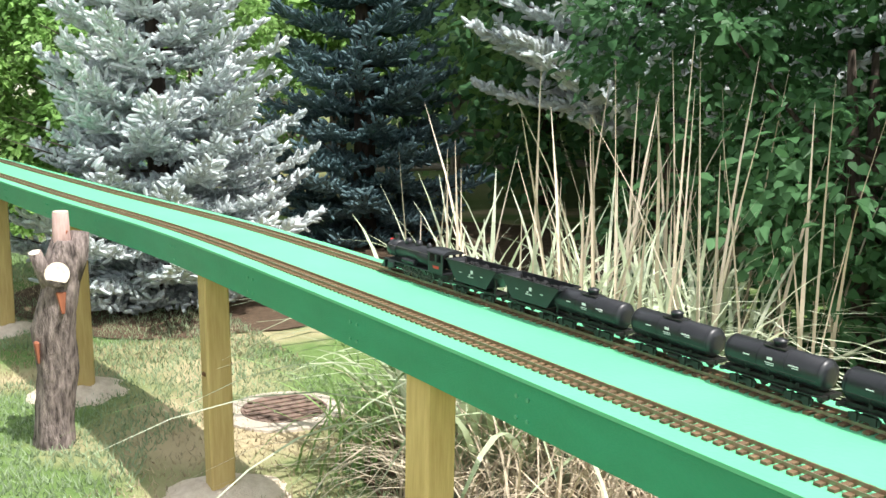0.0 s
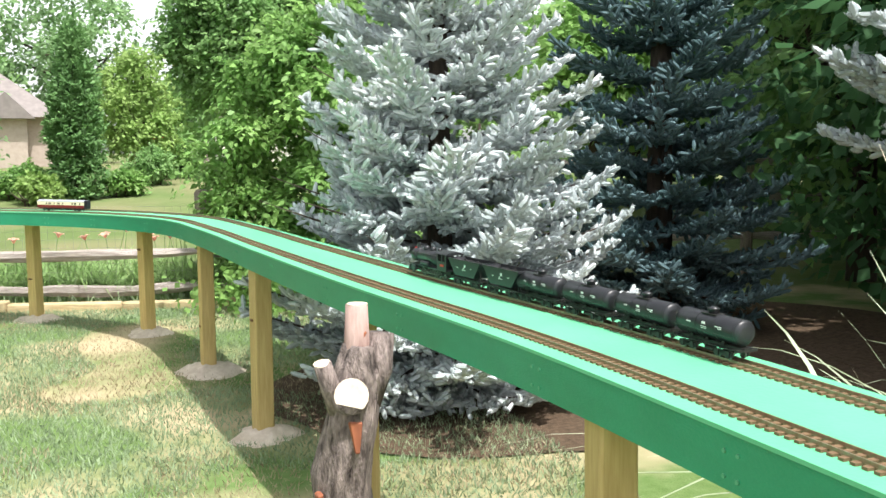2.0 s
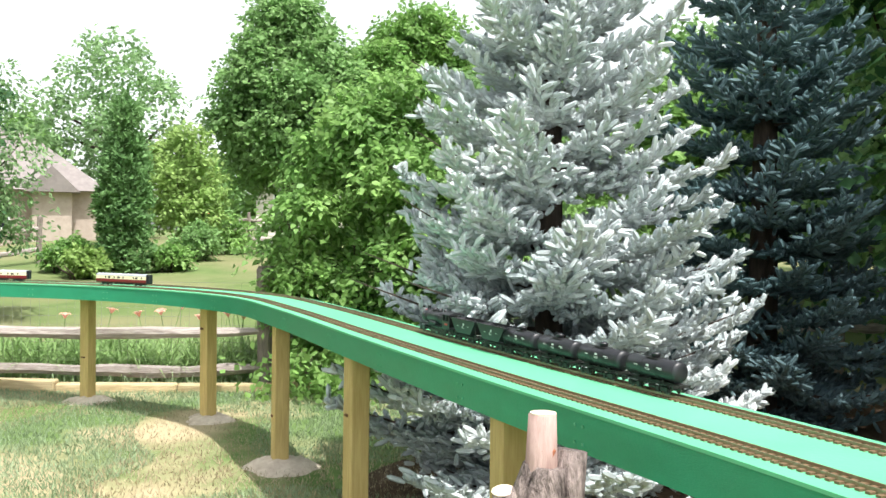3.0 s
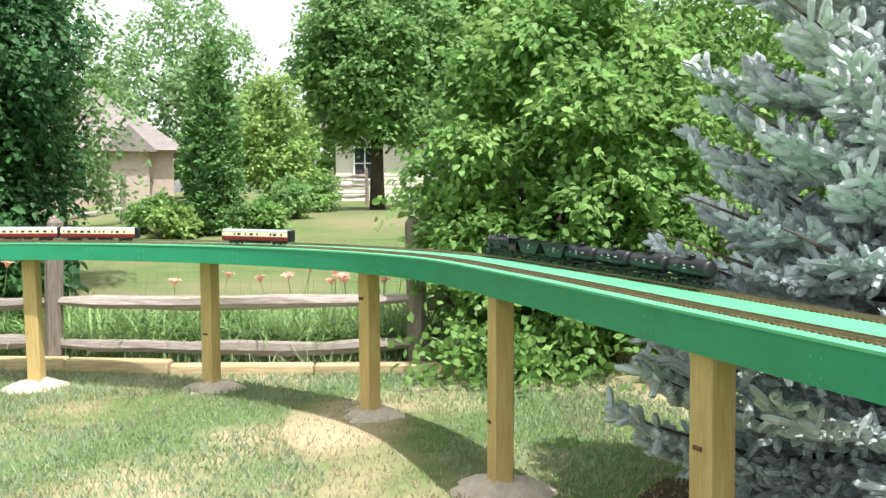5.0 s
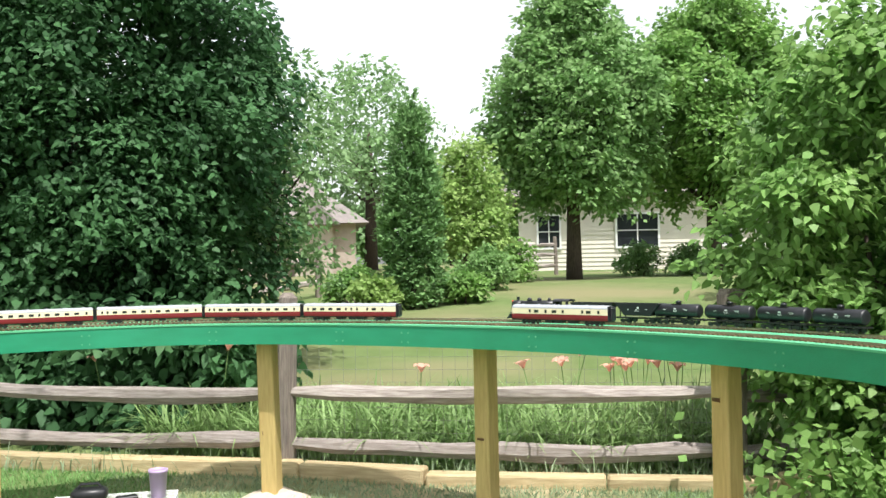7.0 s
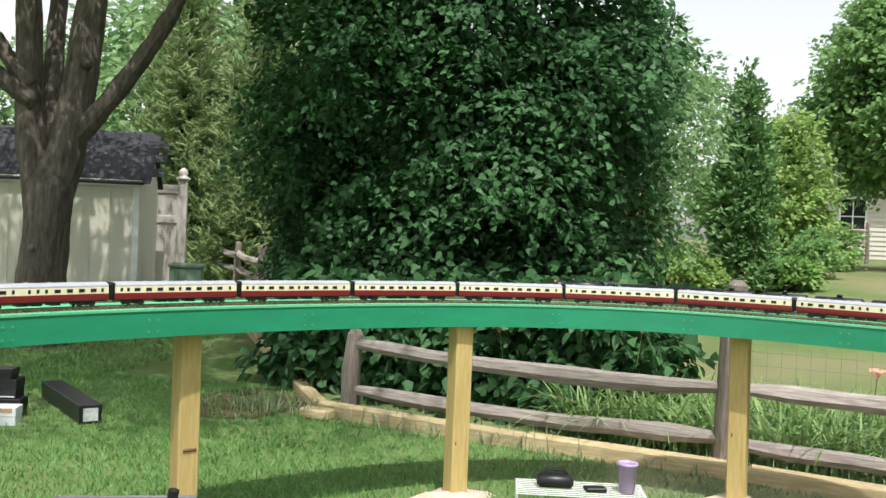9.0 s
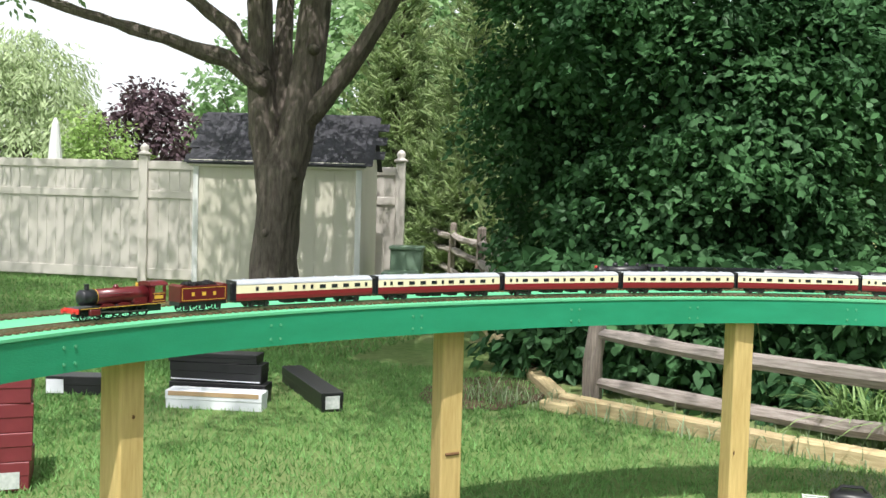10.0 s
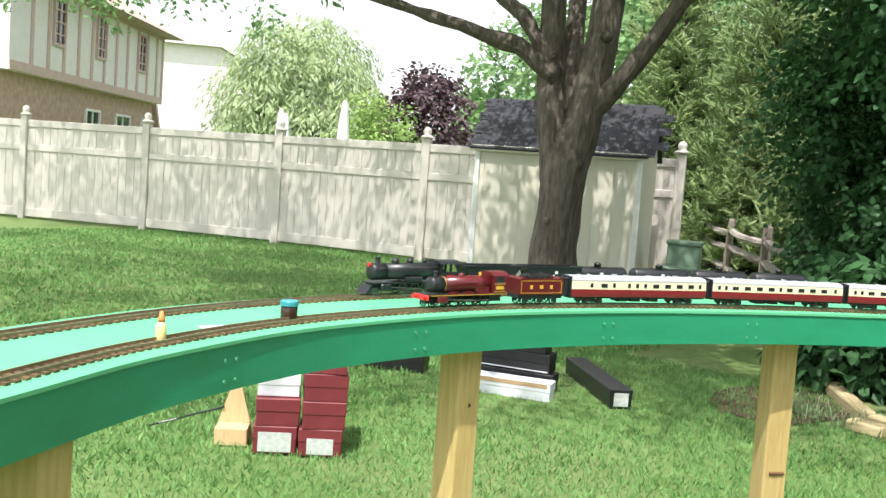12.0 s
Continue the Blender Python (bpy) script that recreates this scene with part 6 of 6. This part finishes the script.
def make_coach(m, label, side_windows, L=0.522):
    c = thing("passenger_coach", label, "model coach", "crimson and cream coaches", m)
    h = L / 2
    w = 0.0325
    bm = bmesh.new()
    box(bm, -h, -0.026, 0.019, h, 0.026, 0.024)
    for x in (-0.06, 0.01, 0.06):
        box(bm, x - 0.018, -0.02, 0.009, x + 0.018, 0.02, 0.019)
    part("underframe", bm, DARK_METAL, c)
    bm = bmesh.new()
    prism(bm, [(-w + 0.002, 0.0242), (w - 0.002, 0.0242), (w, 0.034), (w, 0.0475), (-w, 0.0475), (-w, 0.034)], -h, h, pose(0, 0, 0, 0, 0, 90))
    part("lower_body", bm, COACH_RED, c, "crimson lower panel")
    bm = bmesh.new()
    prism(bm, [(-w, 0.0477), (w, 0.0477), (w - 0.0008, 0.068), (w - 0.002, 0.0735), (-w + 0.002, 0.0735), (-w + 0.0008, 0.068)], -h, h, pose(0, 0, 0, 0, 0, 90))
    up = part("upper_body", bm, COACH_CREAM, c, "cream upper panel")
    bm = bmesh.new()
    prof = [(w * 0.985 * math.cos(a), 0.0737 + 0.0145 * math.sin(a)) for a in np.linspace(0, math.pi, 13)]
    prism(bm, prof, -h, h, pose(0, 0, 0, 0, 0, 90))
    roof = part("roof", bm, COACH_ROOF, c, "grey curved roof")
    for k in range(6):
        bm = bmesh.new()
        x = -h + L * (k + 0.5) / 6
        box(bm, x - 0.005, -0.004, 0.0878, x + 0.005, 0.004, 0.0905)
        part("ventilator", bm, COACH_ROOF, roof)
    for s in (-1, 1):
        bm = bmesh.new()
        box(bm, s * h - (0.0 if s > 0 else 0.012), -0.018, 0.024, s * h + (0.012 if s > 0 else 0.0), 0.018, 0.08, 0.003)
        part("gangway", bm, BLACK_PAINT, c)
        bm = bmesh.new()
        box(bm, s * h - (0.0 if s > 0 else 0.0012), -w, 0.0242, s * h + (0.0012 if s > 0 else 0.0), w, 0.086)
        part("end_panel", bm, BLACK_PAINT, c)
        bogie(c, s * (h - 0.085))
    bm = bmesh.new()
    box(bm, -0.0115, -0.0009, 0, 0.0115, 0.0009, 0.0125, 0.0)
    narrow = bmesh.new()
    box(narrow, -0.005, -0.0009, 0, 0.005, 0.0009, 0.0135)
    wide_p = narrow_p = None
    for s in (-1, 1):
        for x, big in side_windows:
            mm = pose(x * L, s * (w - 0.0002), 0.0535)
            if big and wide_p is None:
                wide_p = part("window", bm, PANE, up, "dark coach window")
                wide_p.matrix_basis = mm
            elif not big and narrow_p is None:
                narrow_p = part("window", narrow, PANE, up, "dark coach window")
                narrow_p.matrix_basis = mm
            else:
                share("window", (wide_p if big else narrow_p).data, up, mm)
    return c


def make_lms(m):
    """Crimson express engine; x runs ahead, the tender is a thing of its own."""
    e = thing("steam_locomotive", "crimson model steam locomotive with black smokebox and yellow lining", "model locomotive", m=m)
    bm = bmesh.new()
    prism(bm, [(-0.13, 0.0335), (0.155, 0.0335), (0.155, 0.0365), (-0.13, 0.0365)], -0.031, 0.031)
    part("running_plate", bm, BLACK_PAINT, e)
    ax = Matrix(((0, 0, 1, 0), (0, 1, 0, 0), (-1, 0, 0, 0), (0, 0, 0, 1)))
    bm = bmesh.new()
    lathe(bm, [(0.0235, -0.075), (0.0235, -0.03), (0.0215, 0.09)], 24, pose(0, 0, 0.0625) @ ax)
    part("boiler", bm, MAROON, e, smooth=True)
    for x in (0.089,):
        bm = bmesh.new()
        cyl(bm, (x, 0, 0.0625), (x + 0.0016, 0, 0.0625), 0.0242 - 0.0012 * (x + 0.03) / 0.12 * 1.5, n=24)
        part("boiler_band", bm, GOLD, e)
    bm = bmesh.new()
    lathe(bm, [(0.0222, 0.091), (0.0222, 0.128), (0.0205, 0.132), (0.010, 0.135)], 24, pose(0, 0, 0.0625) @ ax)
    part("smokebox", bm, BLACK_PAINT, e, "black smokebox", True)
    bm = bmesh.new()
    box(bm, -0.075, -0.0225, 0.037, -0.02, 0.0225, 0.075, 0.006)
    part("firebox", bm, MAROON, e)
    bm = bmesh.new()
    lathe(bm, [(0.0085, 0.083), (0.0065, 0.088), (0.0065, 0.096), (0.0085, 0.099)], 14, pose(0.112, 0, 0))
    part("chimney", bm, BLACK_PAINT, e, smooth=True)
    bm = bmesh.new()
    lathe(bm, [(0.010, 0.082), (0.008, 0.089), (0.005, 0.093), (0.001, 0.094)], 14, pose(0.02, 0, 0))
    part("dome", bm, MAROON, e, smooth=True)
    bm = bmesh.new()
    lathe(bm, [(0.004, 0.084), (0.004, 0.094), (0.002, 0.095)], 8, pose(-0.05, 0, 0))
    part("safety_valve", bm, GOLD, e)
    cab = bmesh.new()
    for s in (-1, 1):
        box(cab, -0.128, s * 0.0295 - 0.001, 0.037, -0.078, s * 0.0295 + 0.001, 0.066)
        box(cab, -0.128, s * 0.0295 - 0.001, 0.0665, -0.118, s * 0.0295 + 0.001, 0.086)
        box(cab, -0.090, s * 0.0295 - 0.001, 0.0665, -0.078, s * 0.0295 + 0.001, 0.086)
    box(cab, -0.080, -0.028, 0.037, -0.078, 0.028, 0.088)
    c = part("cab", cab, MAROON, e)
    bm = bmesh.new()
    prof = [(0.0315 * math.cos(a), 0.0862 + 0.0125 * math.sin(a)) for a in np.linspace(0, math.pi, 11)]
    prism(bm, prof, -0.134, -0.074, pose(0, 0, 0, 0, 0, -90) @ Matrix.Diagonal((1, 1, 1, 1)))
    bmesh.ops.transform(bm, matrix=Matrix(((1, 0, 0, 0), (0, 1, 0, 0), (0, 0, 1, 0), (0, 0, 0, 1))), verts=bm.verts)
    xs = [v.co.x for v in bm.verts]
    if sum(xs) / len(xs) > 0:
        for v in bm.verts:
            v.co.x = -v.co.x
        bmesh.ops.reverse_faces(bm, faces=bm.faces)
    part("cab_roof", bm, MAROON, e)
    bars(e, [(-0.124, 0.041, -0.082, 0.0425), (-0.124, 0.0625, -0.082, 0.064), (-0.118, 0.048, -0.088, 0.058)], 0.0306, GOLD, "lining")
    bars(e, [(-0.128, 0.0342, 0.15, 0.0358)], 0.0312, GOLD, "lining")
    bm = bmesh.new()
    box(bm, 0.1555, -0.033, 0.022, 0.160, 0.033, 0.036, 0.001)
    part("buffer_beam", bm, RED_PAINT, e, "red buffer beam")
    for s in (-1, 1):
        bm = bmesh.new()
        cyl(bm, (0.160, s * 0.021, 0.029), (0.170, s * 0.021, 0.029), 0.003, n=10)
        cyl(bm, (0.170, s * 0.021, 0.029), (0.172, s * 0.021, 0.029), 0.0062, n=14)
        part("buffer", bm, RED_PAINT, e)
        bm = bmesh.new()
        box(bm, 0.088, s * 0.027 - 0.006, 0.014, 0.122, s * 0.027 + 0.006, 0.032, 0.003)
        part("cylinder", bm, MAROON, e)
        rod(e, -0.07, 0.06, 0.018, s * 0.0235)
        rod(e, 0.0, 0.09, 0.02, s * 0.0285, z1=0.023)
        rod(e, 0.03, 0.085, 0.038, s * 0.0285, z1=0.03)
        rod(e, -0.02, 0.1, 0.07, s * 0.0245, z1=0.072, t=0.0008)
        bm = bmesh.new()
        for x in (-0.045, 0.01, 0.063):
            prism(bm, [(x + 0.024 * math.cos(a), 0.0365 + 0.009 * math.sin(a)) for a in np.linspace(0, math.pi, 9)], s * 0.026 - 0.0012, s * 0.026 + 0.0012)
        part("splasher", bm, MAROON, e)
    bm = bmesh.new()
    box(bm, -0.125, -0.012, 0.012, 0.15, 0.012, 0.0335)
    part("frame", bm, BLACK_PAINT, e)
    for x in (-0.055, 0.0, 0.055):
        spoked(e, x, 0.0205)
    for x in (0.092, 0.135):
        spoked(e, x, 0.0115)
    return e


def make_tender(m):
    t = thing("locomotive_tender", "crimson six-wheel tender with yellow lining and coal", "model tender", m=m)
    L = 0.082
    bm = bmesh.new()
    prism(bm, [(-L, 0.032), (L, 0.032), (L, 0.078), (L - 0.012, 0.083), (L - 0.03, 0.078), (-L + 0.02, 0.078), (-L + 0.008, 0.083), (-L, 0.078)], -0.031, 0.031)
    part("tank", bm, MAROON, t)
    bars(t, [(-L + 0.006, 0.036, L - 0.006, 0.0374), (-L + 0.006, 0.072, L - 0.006, 0.0734), (-L + 0.006, 0.0375, -L + 0.0074, 0.0719), (L - 0.0074, 0.0375, L - 0.006, 0.0719)], 0.0312, GOLD, "lining")
    bars(t, [(-0.042, 0.049, -0.032, 0.060), (-0.006, 0.049, 0.007, 0.060), (0.033, 0.049, 0.043, 0.060)], 0.0312, GOLD)
    bm = bmesh.new()
    rnd = random.Random(3)
    for k in range(60):
        x, y, s = rnd.uniform(-0.05, 0.055), rnd.uniform(-0.022, 0.022), rnd.uniform(0.003, 0.006)
        box(bm, -s, -s, -s, s, s, s, 0, pose(x, y, 0.079 + rnd.uniform(0, 0.005), rnd.uniform(0, 90), rnd.uniform(0, 90), 0))
    part("coal", bm, COAL, t)
    bm = bmesh.new()
    box(bm, -L, -0.027, 0.02, L, 0.027, 0.0318)
    for s in (-1, 1):
        for x in (-0.055, 0, 0.055):
            box(bm, x - 0.008, s * 0.0255 - 0.002, 0.008, x + 0.008, s * 0.0255 + 0.002, 0.021)
    part("frame", bm, BLACK_PAINT, t)
    for x in (-0.055, 0, 0.055):
        spoked(t, x, 0.0135)
    return t


def make_black_engine(m):
    e = thing("steam_locomotive", "black model freight steam locomotive with red lamps", "model locomotive", m=m)
    ax = Matrix(((0, 0, 1, 0), (0, 1, 0, 0), (-1, 0, 0, 0), (0, 0, 0, 1)))
    bm = bmesh.new()
    box(bm, -0.165, -0.031, 0.034, 0.155, 0.031, 0.038, 0.001)
    part("running_plate", bm, BLACK_PAINT, e)
    bm = bmesh.new()
    lathe(bm, [(0.027, -0.09), (0.027, -0.02), (0.024, 0.10)], 22, pose(0, 0, 0.068) @ ax)
    part("boiler", bm, BLACK_PAINT, e, smooth=True)
    bm = bmesh.new()
    lathe(bm, [(0.0255, 0.101), (0.0255, 0.146), (0.022, 0.15), (0.01, 0.153)], 22, pose(0, 0, 0.068) @ ax)
    part("smokebox", bm, BLACK_PAINT, e, smooth=True)
    bm = bmesh.new()
    lathe(bm, [(0.010, 0.09), (0.0075, 0.094), (0.0075, 0.108), (0.010, 0.111)], 14, pose(0.125, 0, 0))
    part("chimney", bm, BLACK_PAINT, e, smooth=True)
    for x, r in ((0.06, 0.012), (0.005, 0.011), (-0.05, 0.008)):
        bm = bmesh.new()
        lathe(bm, [(r, 0.088), (r * 0.95, 0.102), (r * 0.5, 0.107), (0.001, 0.108)], 14, pose(x, 0, 0))
        part("dome", bm, BLACK_PAINT, e, smooth=True)
    cab = bmesh.new()
    for s in (-1, 1):
        box(cab, -0.165, s * 0.0315 - 0.001, 0.038, -0.092, s * 0.0315 + 0.001, 0.068)
        for x in (-0.165, -0.135, -0.100):
            box(cab, x, s * 0.0315 - 0.001, 0.0682, x + 0.009, s * 0.0315 + 0.001, 0.0915)
    box(cab, -0.094, -0.030, 0.038, -0.092, 0.030, 0.0915)
    part("cab", cab, BLACK_PAINT, e)
    bm = bmesh.new()
    prism(bm, [(0.035 * math.cos(a), 0.0917 + 0.011 * math.sin(a)) for a in np.linspace(0, math.pi, 11)], 0.086, 0.172, pose(0, 0, 0, 0, 0, 90))
    part("cab_roof", bm, BLACK_PAINT, e)
    bars(e, [(-0.147, 0.05, -0.118, 0.058)], 0.0326, RED_PAINT, "number_plate")
    bm = bmesh.new()
    cyl(bm, (0.150, 0, 0.088), (0.158, 0, 0.088), 0.006, n=14)
    part("headlamp", bm, RED_PAINT, e, "red-rimmed headlamp")
    for s in (-1, 1):
        bm = bmesh.new()
        box(bm, 0.092, s * 0.028 - 0.007, 0.014, 0.128, s * 0.028 + 0.007, 0.034, 0.003)
        part("cylinder", bm, BLACK_PAINT, e)
        rod(e, -0.09, 0.06, 0.015, s * 0.0235)
        rod(e, -0.02, 0.095, 0.018, s * 0.0275, z1=0.024)
        rod(e, -0.085, 0.13, 0.082, s * 0.026, z1=0.08, t=0.0009)
        bm = bmesh.new()
        cyl(bm, (-0.02, s * 0.029, 0.048), (0.045, s * 0.029, 0.048), 0.007, n=12)
        part("air_tank", bm, BLACK_PAINT, e)
    bm = bmesh.new()
    prism(bm, [(0.155, 0.008), (0.178, 0.006), (0.160, 0.03), (0.155, 0.03)], -0.026, 0.026)
    part("pilot", bm, BLACK_PAINT, e)
    bm = bmesh.new()
    box(bm, -0.16, -0.012, 0.012, 0.153, 0.012, 0.0338)
    part("frame", bm, DARK_METAL, e)
    for x in (-0.085, -0.045, -0.005, 0.04):
        spoked(e, x, 0.0175, tint=WHEEL_STEEL)
    for x in (0.14, -0.135):
        spoked(e, x, 0.011, tint=WHEEL_STEEL)
    return e


def make_hopper(m):
    c = thing("hopper_wagon", "black coal hopper wagon with sloping ends", "model wagon", "freight wagons", m)
    L, w = 0.112, 0.033
    bm = bmesh.new()
    t, b = [(-L, 0.088), (L, 0.088)], [(-L * 0.45, 0.028), (L * 0.45, 0.028)]
    outer = [(-L, -w, 0.086), (L, -w, 0.086), (L, w, 0.086), (-L, w, 0.086), (-L * 0.6, -w * 0.95, 0.034), (L * 0.6, -w * 0.95, 0.034), (L * 0.6, w * 0.95, 0.034), (-L * 0.6, w * 0.95, 0.034)]
    inner = [(x * 0.96, y * 0.93, z + 0.0) for x, y, z in outer[:4]] + [(x * 0.9, y * 0.9, 0.068) for x, y, z in outer[:4]]
    vo = [bm.verts.new(v) for v in outer]
    vi = [bm.verts.new(v) for v in inner]
    for k in range(4):
        j = (k + 1) % 4
        bm.faces.new((vo[4 + k], vo[4 + j], vo[j], vo[k]))
        bm.faces.new((vo[k], vo[j], vi[j], vi[k]))
        bm.faces.new((vi[k], vi[j], vi[4 + j], vi[4 + k]))
    bm.faces.new((vo[7], vo[6], vo[5], vo[4]))
    bm.faces.new(vi[4:])
    part("body", bm, BLACK_PAINT, c)
    bm = bmesh.new()
    for s in (-1, 1):
        box(bm, -L - 0.001, s * w - 0.0015, 0.0835, L + 0.001, s * w + 0.0015, 0.0885)
    for s in (-1, 1):
        box(bm, s * L - 0.0015, -w + 0.0016, 0.0835, s * L + 0.0015, w - 0.0016, 0.0885)
    part("rim", bm, BLACK_PAINT, c)
    rnd = random.Random(5)
    bm = bmesh.new()
    for k in range(70):
        s = rnd.uniform(0.003, 0.006)
        box(bm, -s, -s, -s, s, s, s, 0, pose(rnd.uniform(-0.075, 0.075), rnd.uniform(-0.025, 0.025), 0.070 + rnd.uniform(0, 0.006), rnd.uniform(0, 90), rnd.uniform(0, 90), 0))
    part("coal", bm, COAL, c)
    bm = bmesh.new()
    box(bm, -L - 0.002, -0.022, 0.020, L + 0.002, 0.022, 0.0255)
    for x in (-L * 0.85, L * 0.85):
        for s in (-1, 1):
            box(bm, x - 0.002, s * 0.02 - 0.002, 0.0256, x + 0.002, s * 0.02 + 0.002, 0.0832)
    part("underframe", bm, DARK_METAL, c)
    bars(c, [(-0.012, 0.064, -0.002, 0.073), (0.0, 0.058, 0.006, 0.062), (-0.014, 0.054, 0.010, 0.056), (0.04, 0.06, 0.05, 0.062), (-0.055, 0.062, -0.045, 0.064)], 0.0327, WHITE_MARK)
    for x in (-0.062, 0.062):
        bogie(c, x, 0.036, 0.0095)
    return c


def make_tank(m):
    c = thing("tank_wagon", "black cylindrical tank wagon with a top dome", "model wagon", "freight wagons", m)
    L = 0.110
    ax = Matrix(((0, 0, 1, 0), (0, 1, 0, 0), (-1, 0, 0, 0), (0, 0, 0, 1)))
    bm = bmesh.new()
    lathe(bm, [(0.012, -L), (0.024, -L + 0.002), (0.0285, -L + 0.008), (0.0285, L - 0.008), (0.024, L - 0.002), (0.012, L)], 26, pose(0, 0, 0.0605) @ ax)
    part("tank", bm, BLACK_PAINT, c, smooth=True)
    for x in (-L + 0.009, -0.03, 0.03, L - 0.010):
        bm = bmesh.new()
        cyl(bm, (x - 0.0007, 0, 0.0605), (x + 0.0007, 0, 0.0605), 0.0291, n=26)
        part("band", bm, BLACK_PAINT, c)
    bm = bmesh.new()
    lathe(bm, [(0.012, 0.084), (0.012, 0.096), (0.0135, 0.097), (0.0135, 0.100), (0.005, 0.1035), (0.002, 0.1045)], 16)
    part("dome", bm, BLACK_PAINT, c, smooth=True)
    bm = bmesh.new()
    box(bm, -0.024, -0.016, 0.0865, 0.024, 0.016, 0.0885)
    part("walkway", bm, DARK_METAL, c)
    bm = bmesh.new()
    box(bm, -L - 0.006, -0.010, 0.021, L + 0.006, 0.010, 0.029)
    for s in (-1, 1):
        box(bm, s * L - 0.004, -0.028, 0.021, s * L + 0.004, 0.028, 0.027)
        box(bm, -L + 0.005, s * 0.026 - 0.004, 0.024, L - 0.005, s * 0.026 + 0.004, 0.026)
    for x in (-0.055, 0, 0.055):
        box(bm, x - 0.004, -0.018, 0.029, x + 0.004, 0.018, 0.036)
    part("underframe", bm, DARK_METAL, c)
    for s in (-1, 1):
        rod(c, -L * 0.92, L * 0.92, 0.052, s * 0.0325, DARK_METAL, t=0.0007)
        for x in (-0.05, 0.0, 0.05):
            bm = bmesh.new()
            cyl(bm, (x, s * 0.027, 0.026), (x, s * 0.0322, 0.052), 0.0007, n=5)
            part("stanchion", bm, DARK_METAL, c)
        bm = bmesh.new()
        cyl(bm, (-0.03, s * 0.018, 0.014), (0.0, s * 0.018, 0.014), 0.006, n=10)
        part("brake_cylinder", bm, DARK_METAL, c)
    bars(c, [(-0.006, 0.066, 0.006, 0.0715), (-0.01, 0.060, 0.010, 0.0615), (-0.01, 0.0565, 0.008, 0.058), (-0.062, 0.066, -0.040, 0.068), (-0.062, 0.0625, -0.048, 0.0640), (0.045, 0.064, 0.06, 0.066)], 0.0283, WHITE_MARK)
    for x in (-0.062, 0.062):
        bogie(c, x, 0.036, 0.0095)
    return c


PASS_HEAD, LONE_COACH = 18.63, 12.795


def build_passenger():
    s = PASS_HEAD - 0.172
    make_lms(INNER.stand(s, RAIL, 0.06))
    s -= 0.172 + 0.088
    make_tender(INNER.stand(s, RAIL, 0.05))
    s = PASS_HEAD - 0.54 - 0.275
    comp = [(-0.44, 0), (-0.35, 1), (-0.26, 1), (-0.17, 1), (-0.08, 1), (-0.01, 0), (0.06, 1), (0.15, 1), (0.24, 1), (0.33, 1), (0.40, 0), (0.45, 0)]
    brake = [(-0.45, 0), (-0.38, 1), (-0.29, 1), (-0.20, 1), (-0.11, 1), (-0.03, 0), (0.03, 0), (0.09, 0), (0.20, 0), (0.27, 1), (0.36, 0)]
    van = [(-0.41, 0), (-0.31, 1), (-0.25, 0), (-0.05, 0), (0.04, 1), (0.13, 0), (0.23, 1), (0.30, 0)]
    first = make_coach(INNER.stand(s, RAIL, 0.165), "crimson and cream model brake coach with grey roof", brake)
    s -= 0.55
    coach = make_coach(INNER.stand(s, RAIL, 0.165), "crimson and cream model passenger coach with grey roof", comp)
    for k in range(COACHES - 3):
        s -= 0.55
        copy_thing(coach, INNER.stand(s, RAIL, 0.165))
    s -= 0.55
    copy_thing(first, INNER.stand(s, RAIL, 0.165) @ pose(0, 0, 0, 0, 0, 180))
    make_coach(INNER.stand(LONE_COACH, RAIL, 0.165), "lone crimson and cream model van with few windows", van, 0.505)


COACHES = 8


def build_freight():
    """Each vehicle with its distance behind the engine's front and the half distance of its wheels."""
    cars = [(make_black_engine(Matrix()), 0.178, 0.07)]
    hop = make_hopper(Matrix())
    cars += [(hop, 0.475, 0.07), (copy_thing(hop, Matrix()), 0.72, 0.07)]
    tank = make_tank(Matrix())
    cars.append((tank, 0.915, 0.07))
    for k in range(1, 4):
        cars.append((copy_thing(tank, Matrix()), 0.915 + 0.254 * k, 0.07))
    return cars


# where the front of the freight engine stands, second by second along the outer track
FREIGHT = [(0.0, 5.345), (1.0, 6.60), (2.0, 7.80), (3.0, 9.0), (5.0, 11.32), (6.5, 12.87), (8.5, 15.22), (12.0, 19.37)]


def motions(cars):
    ts, ss = [f[0] for f in FREIGHT], [f[1] for f in FREIGHT]
    for car, back, half in cars:
        walk(car, [(t, OUTER.stand(float(np.interp(t, ts, ss)) - back, RAIL, half)) for t in np.arange(0, 12.01, 0.2)])


build_ground()
build_deck()
build_trees()
build_big_tree()
build_rail_fences()
build_timbers()
build_vinyl_fence()
build_shed()
build_houses()
build_reeds()
build_lilies()
build_stump()
build_items()
build_passenger()
build_track(INNER, "model railway track along the inner edge of the deck")
build_track(OUTER, "model railway track along the outer edge of the deck")
build_grass()
motions(build_freight())
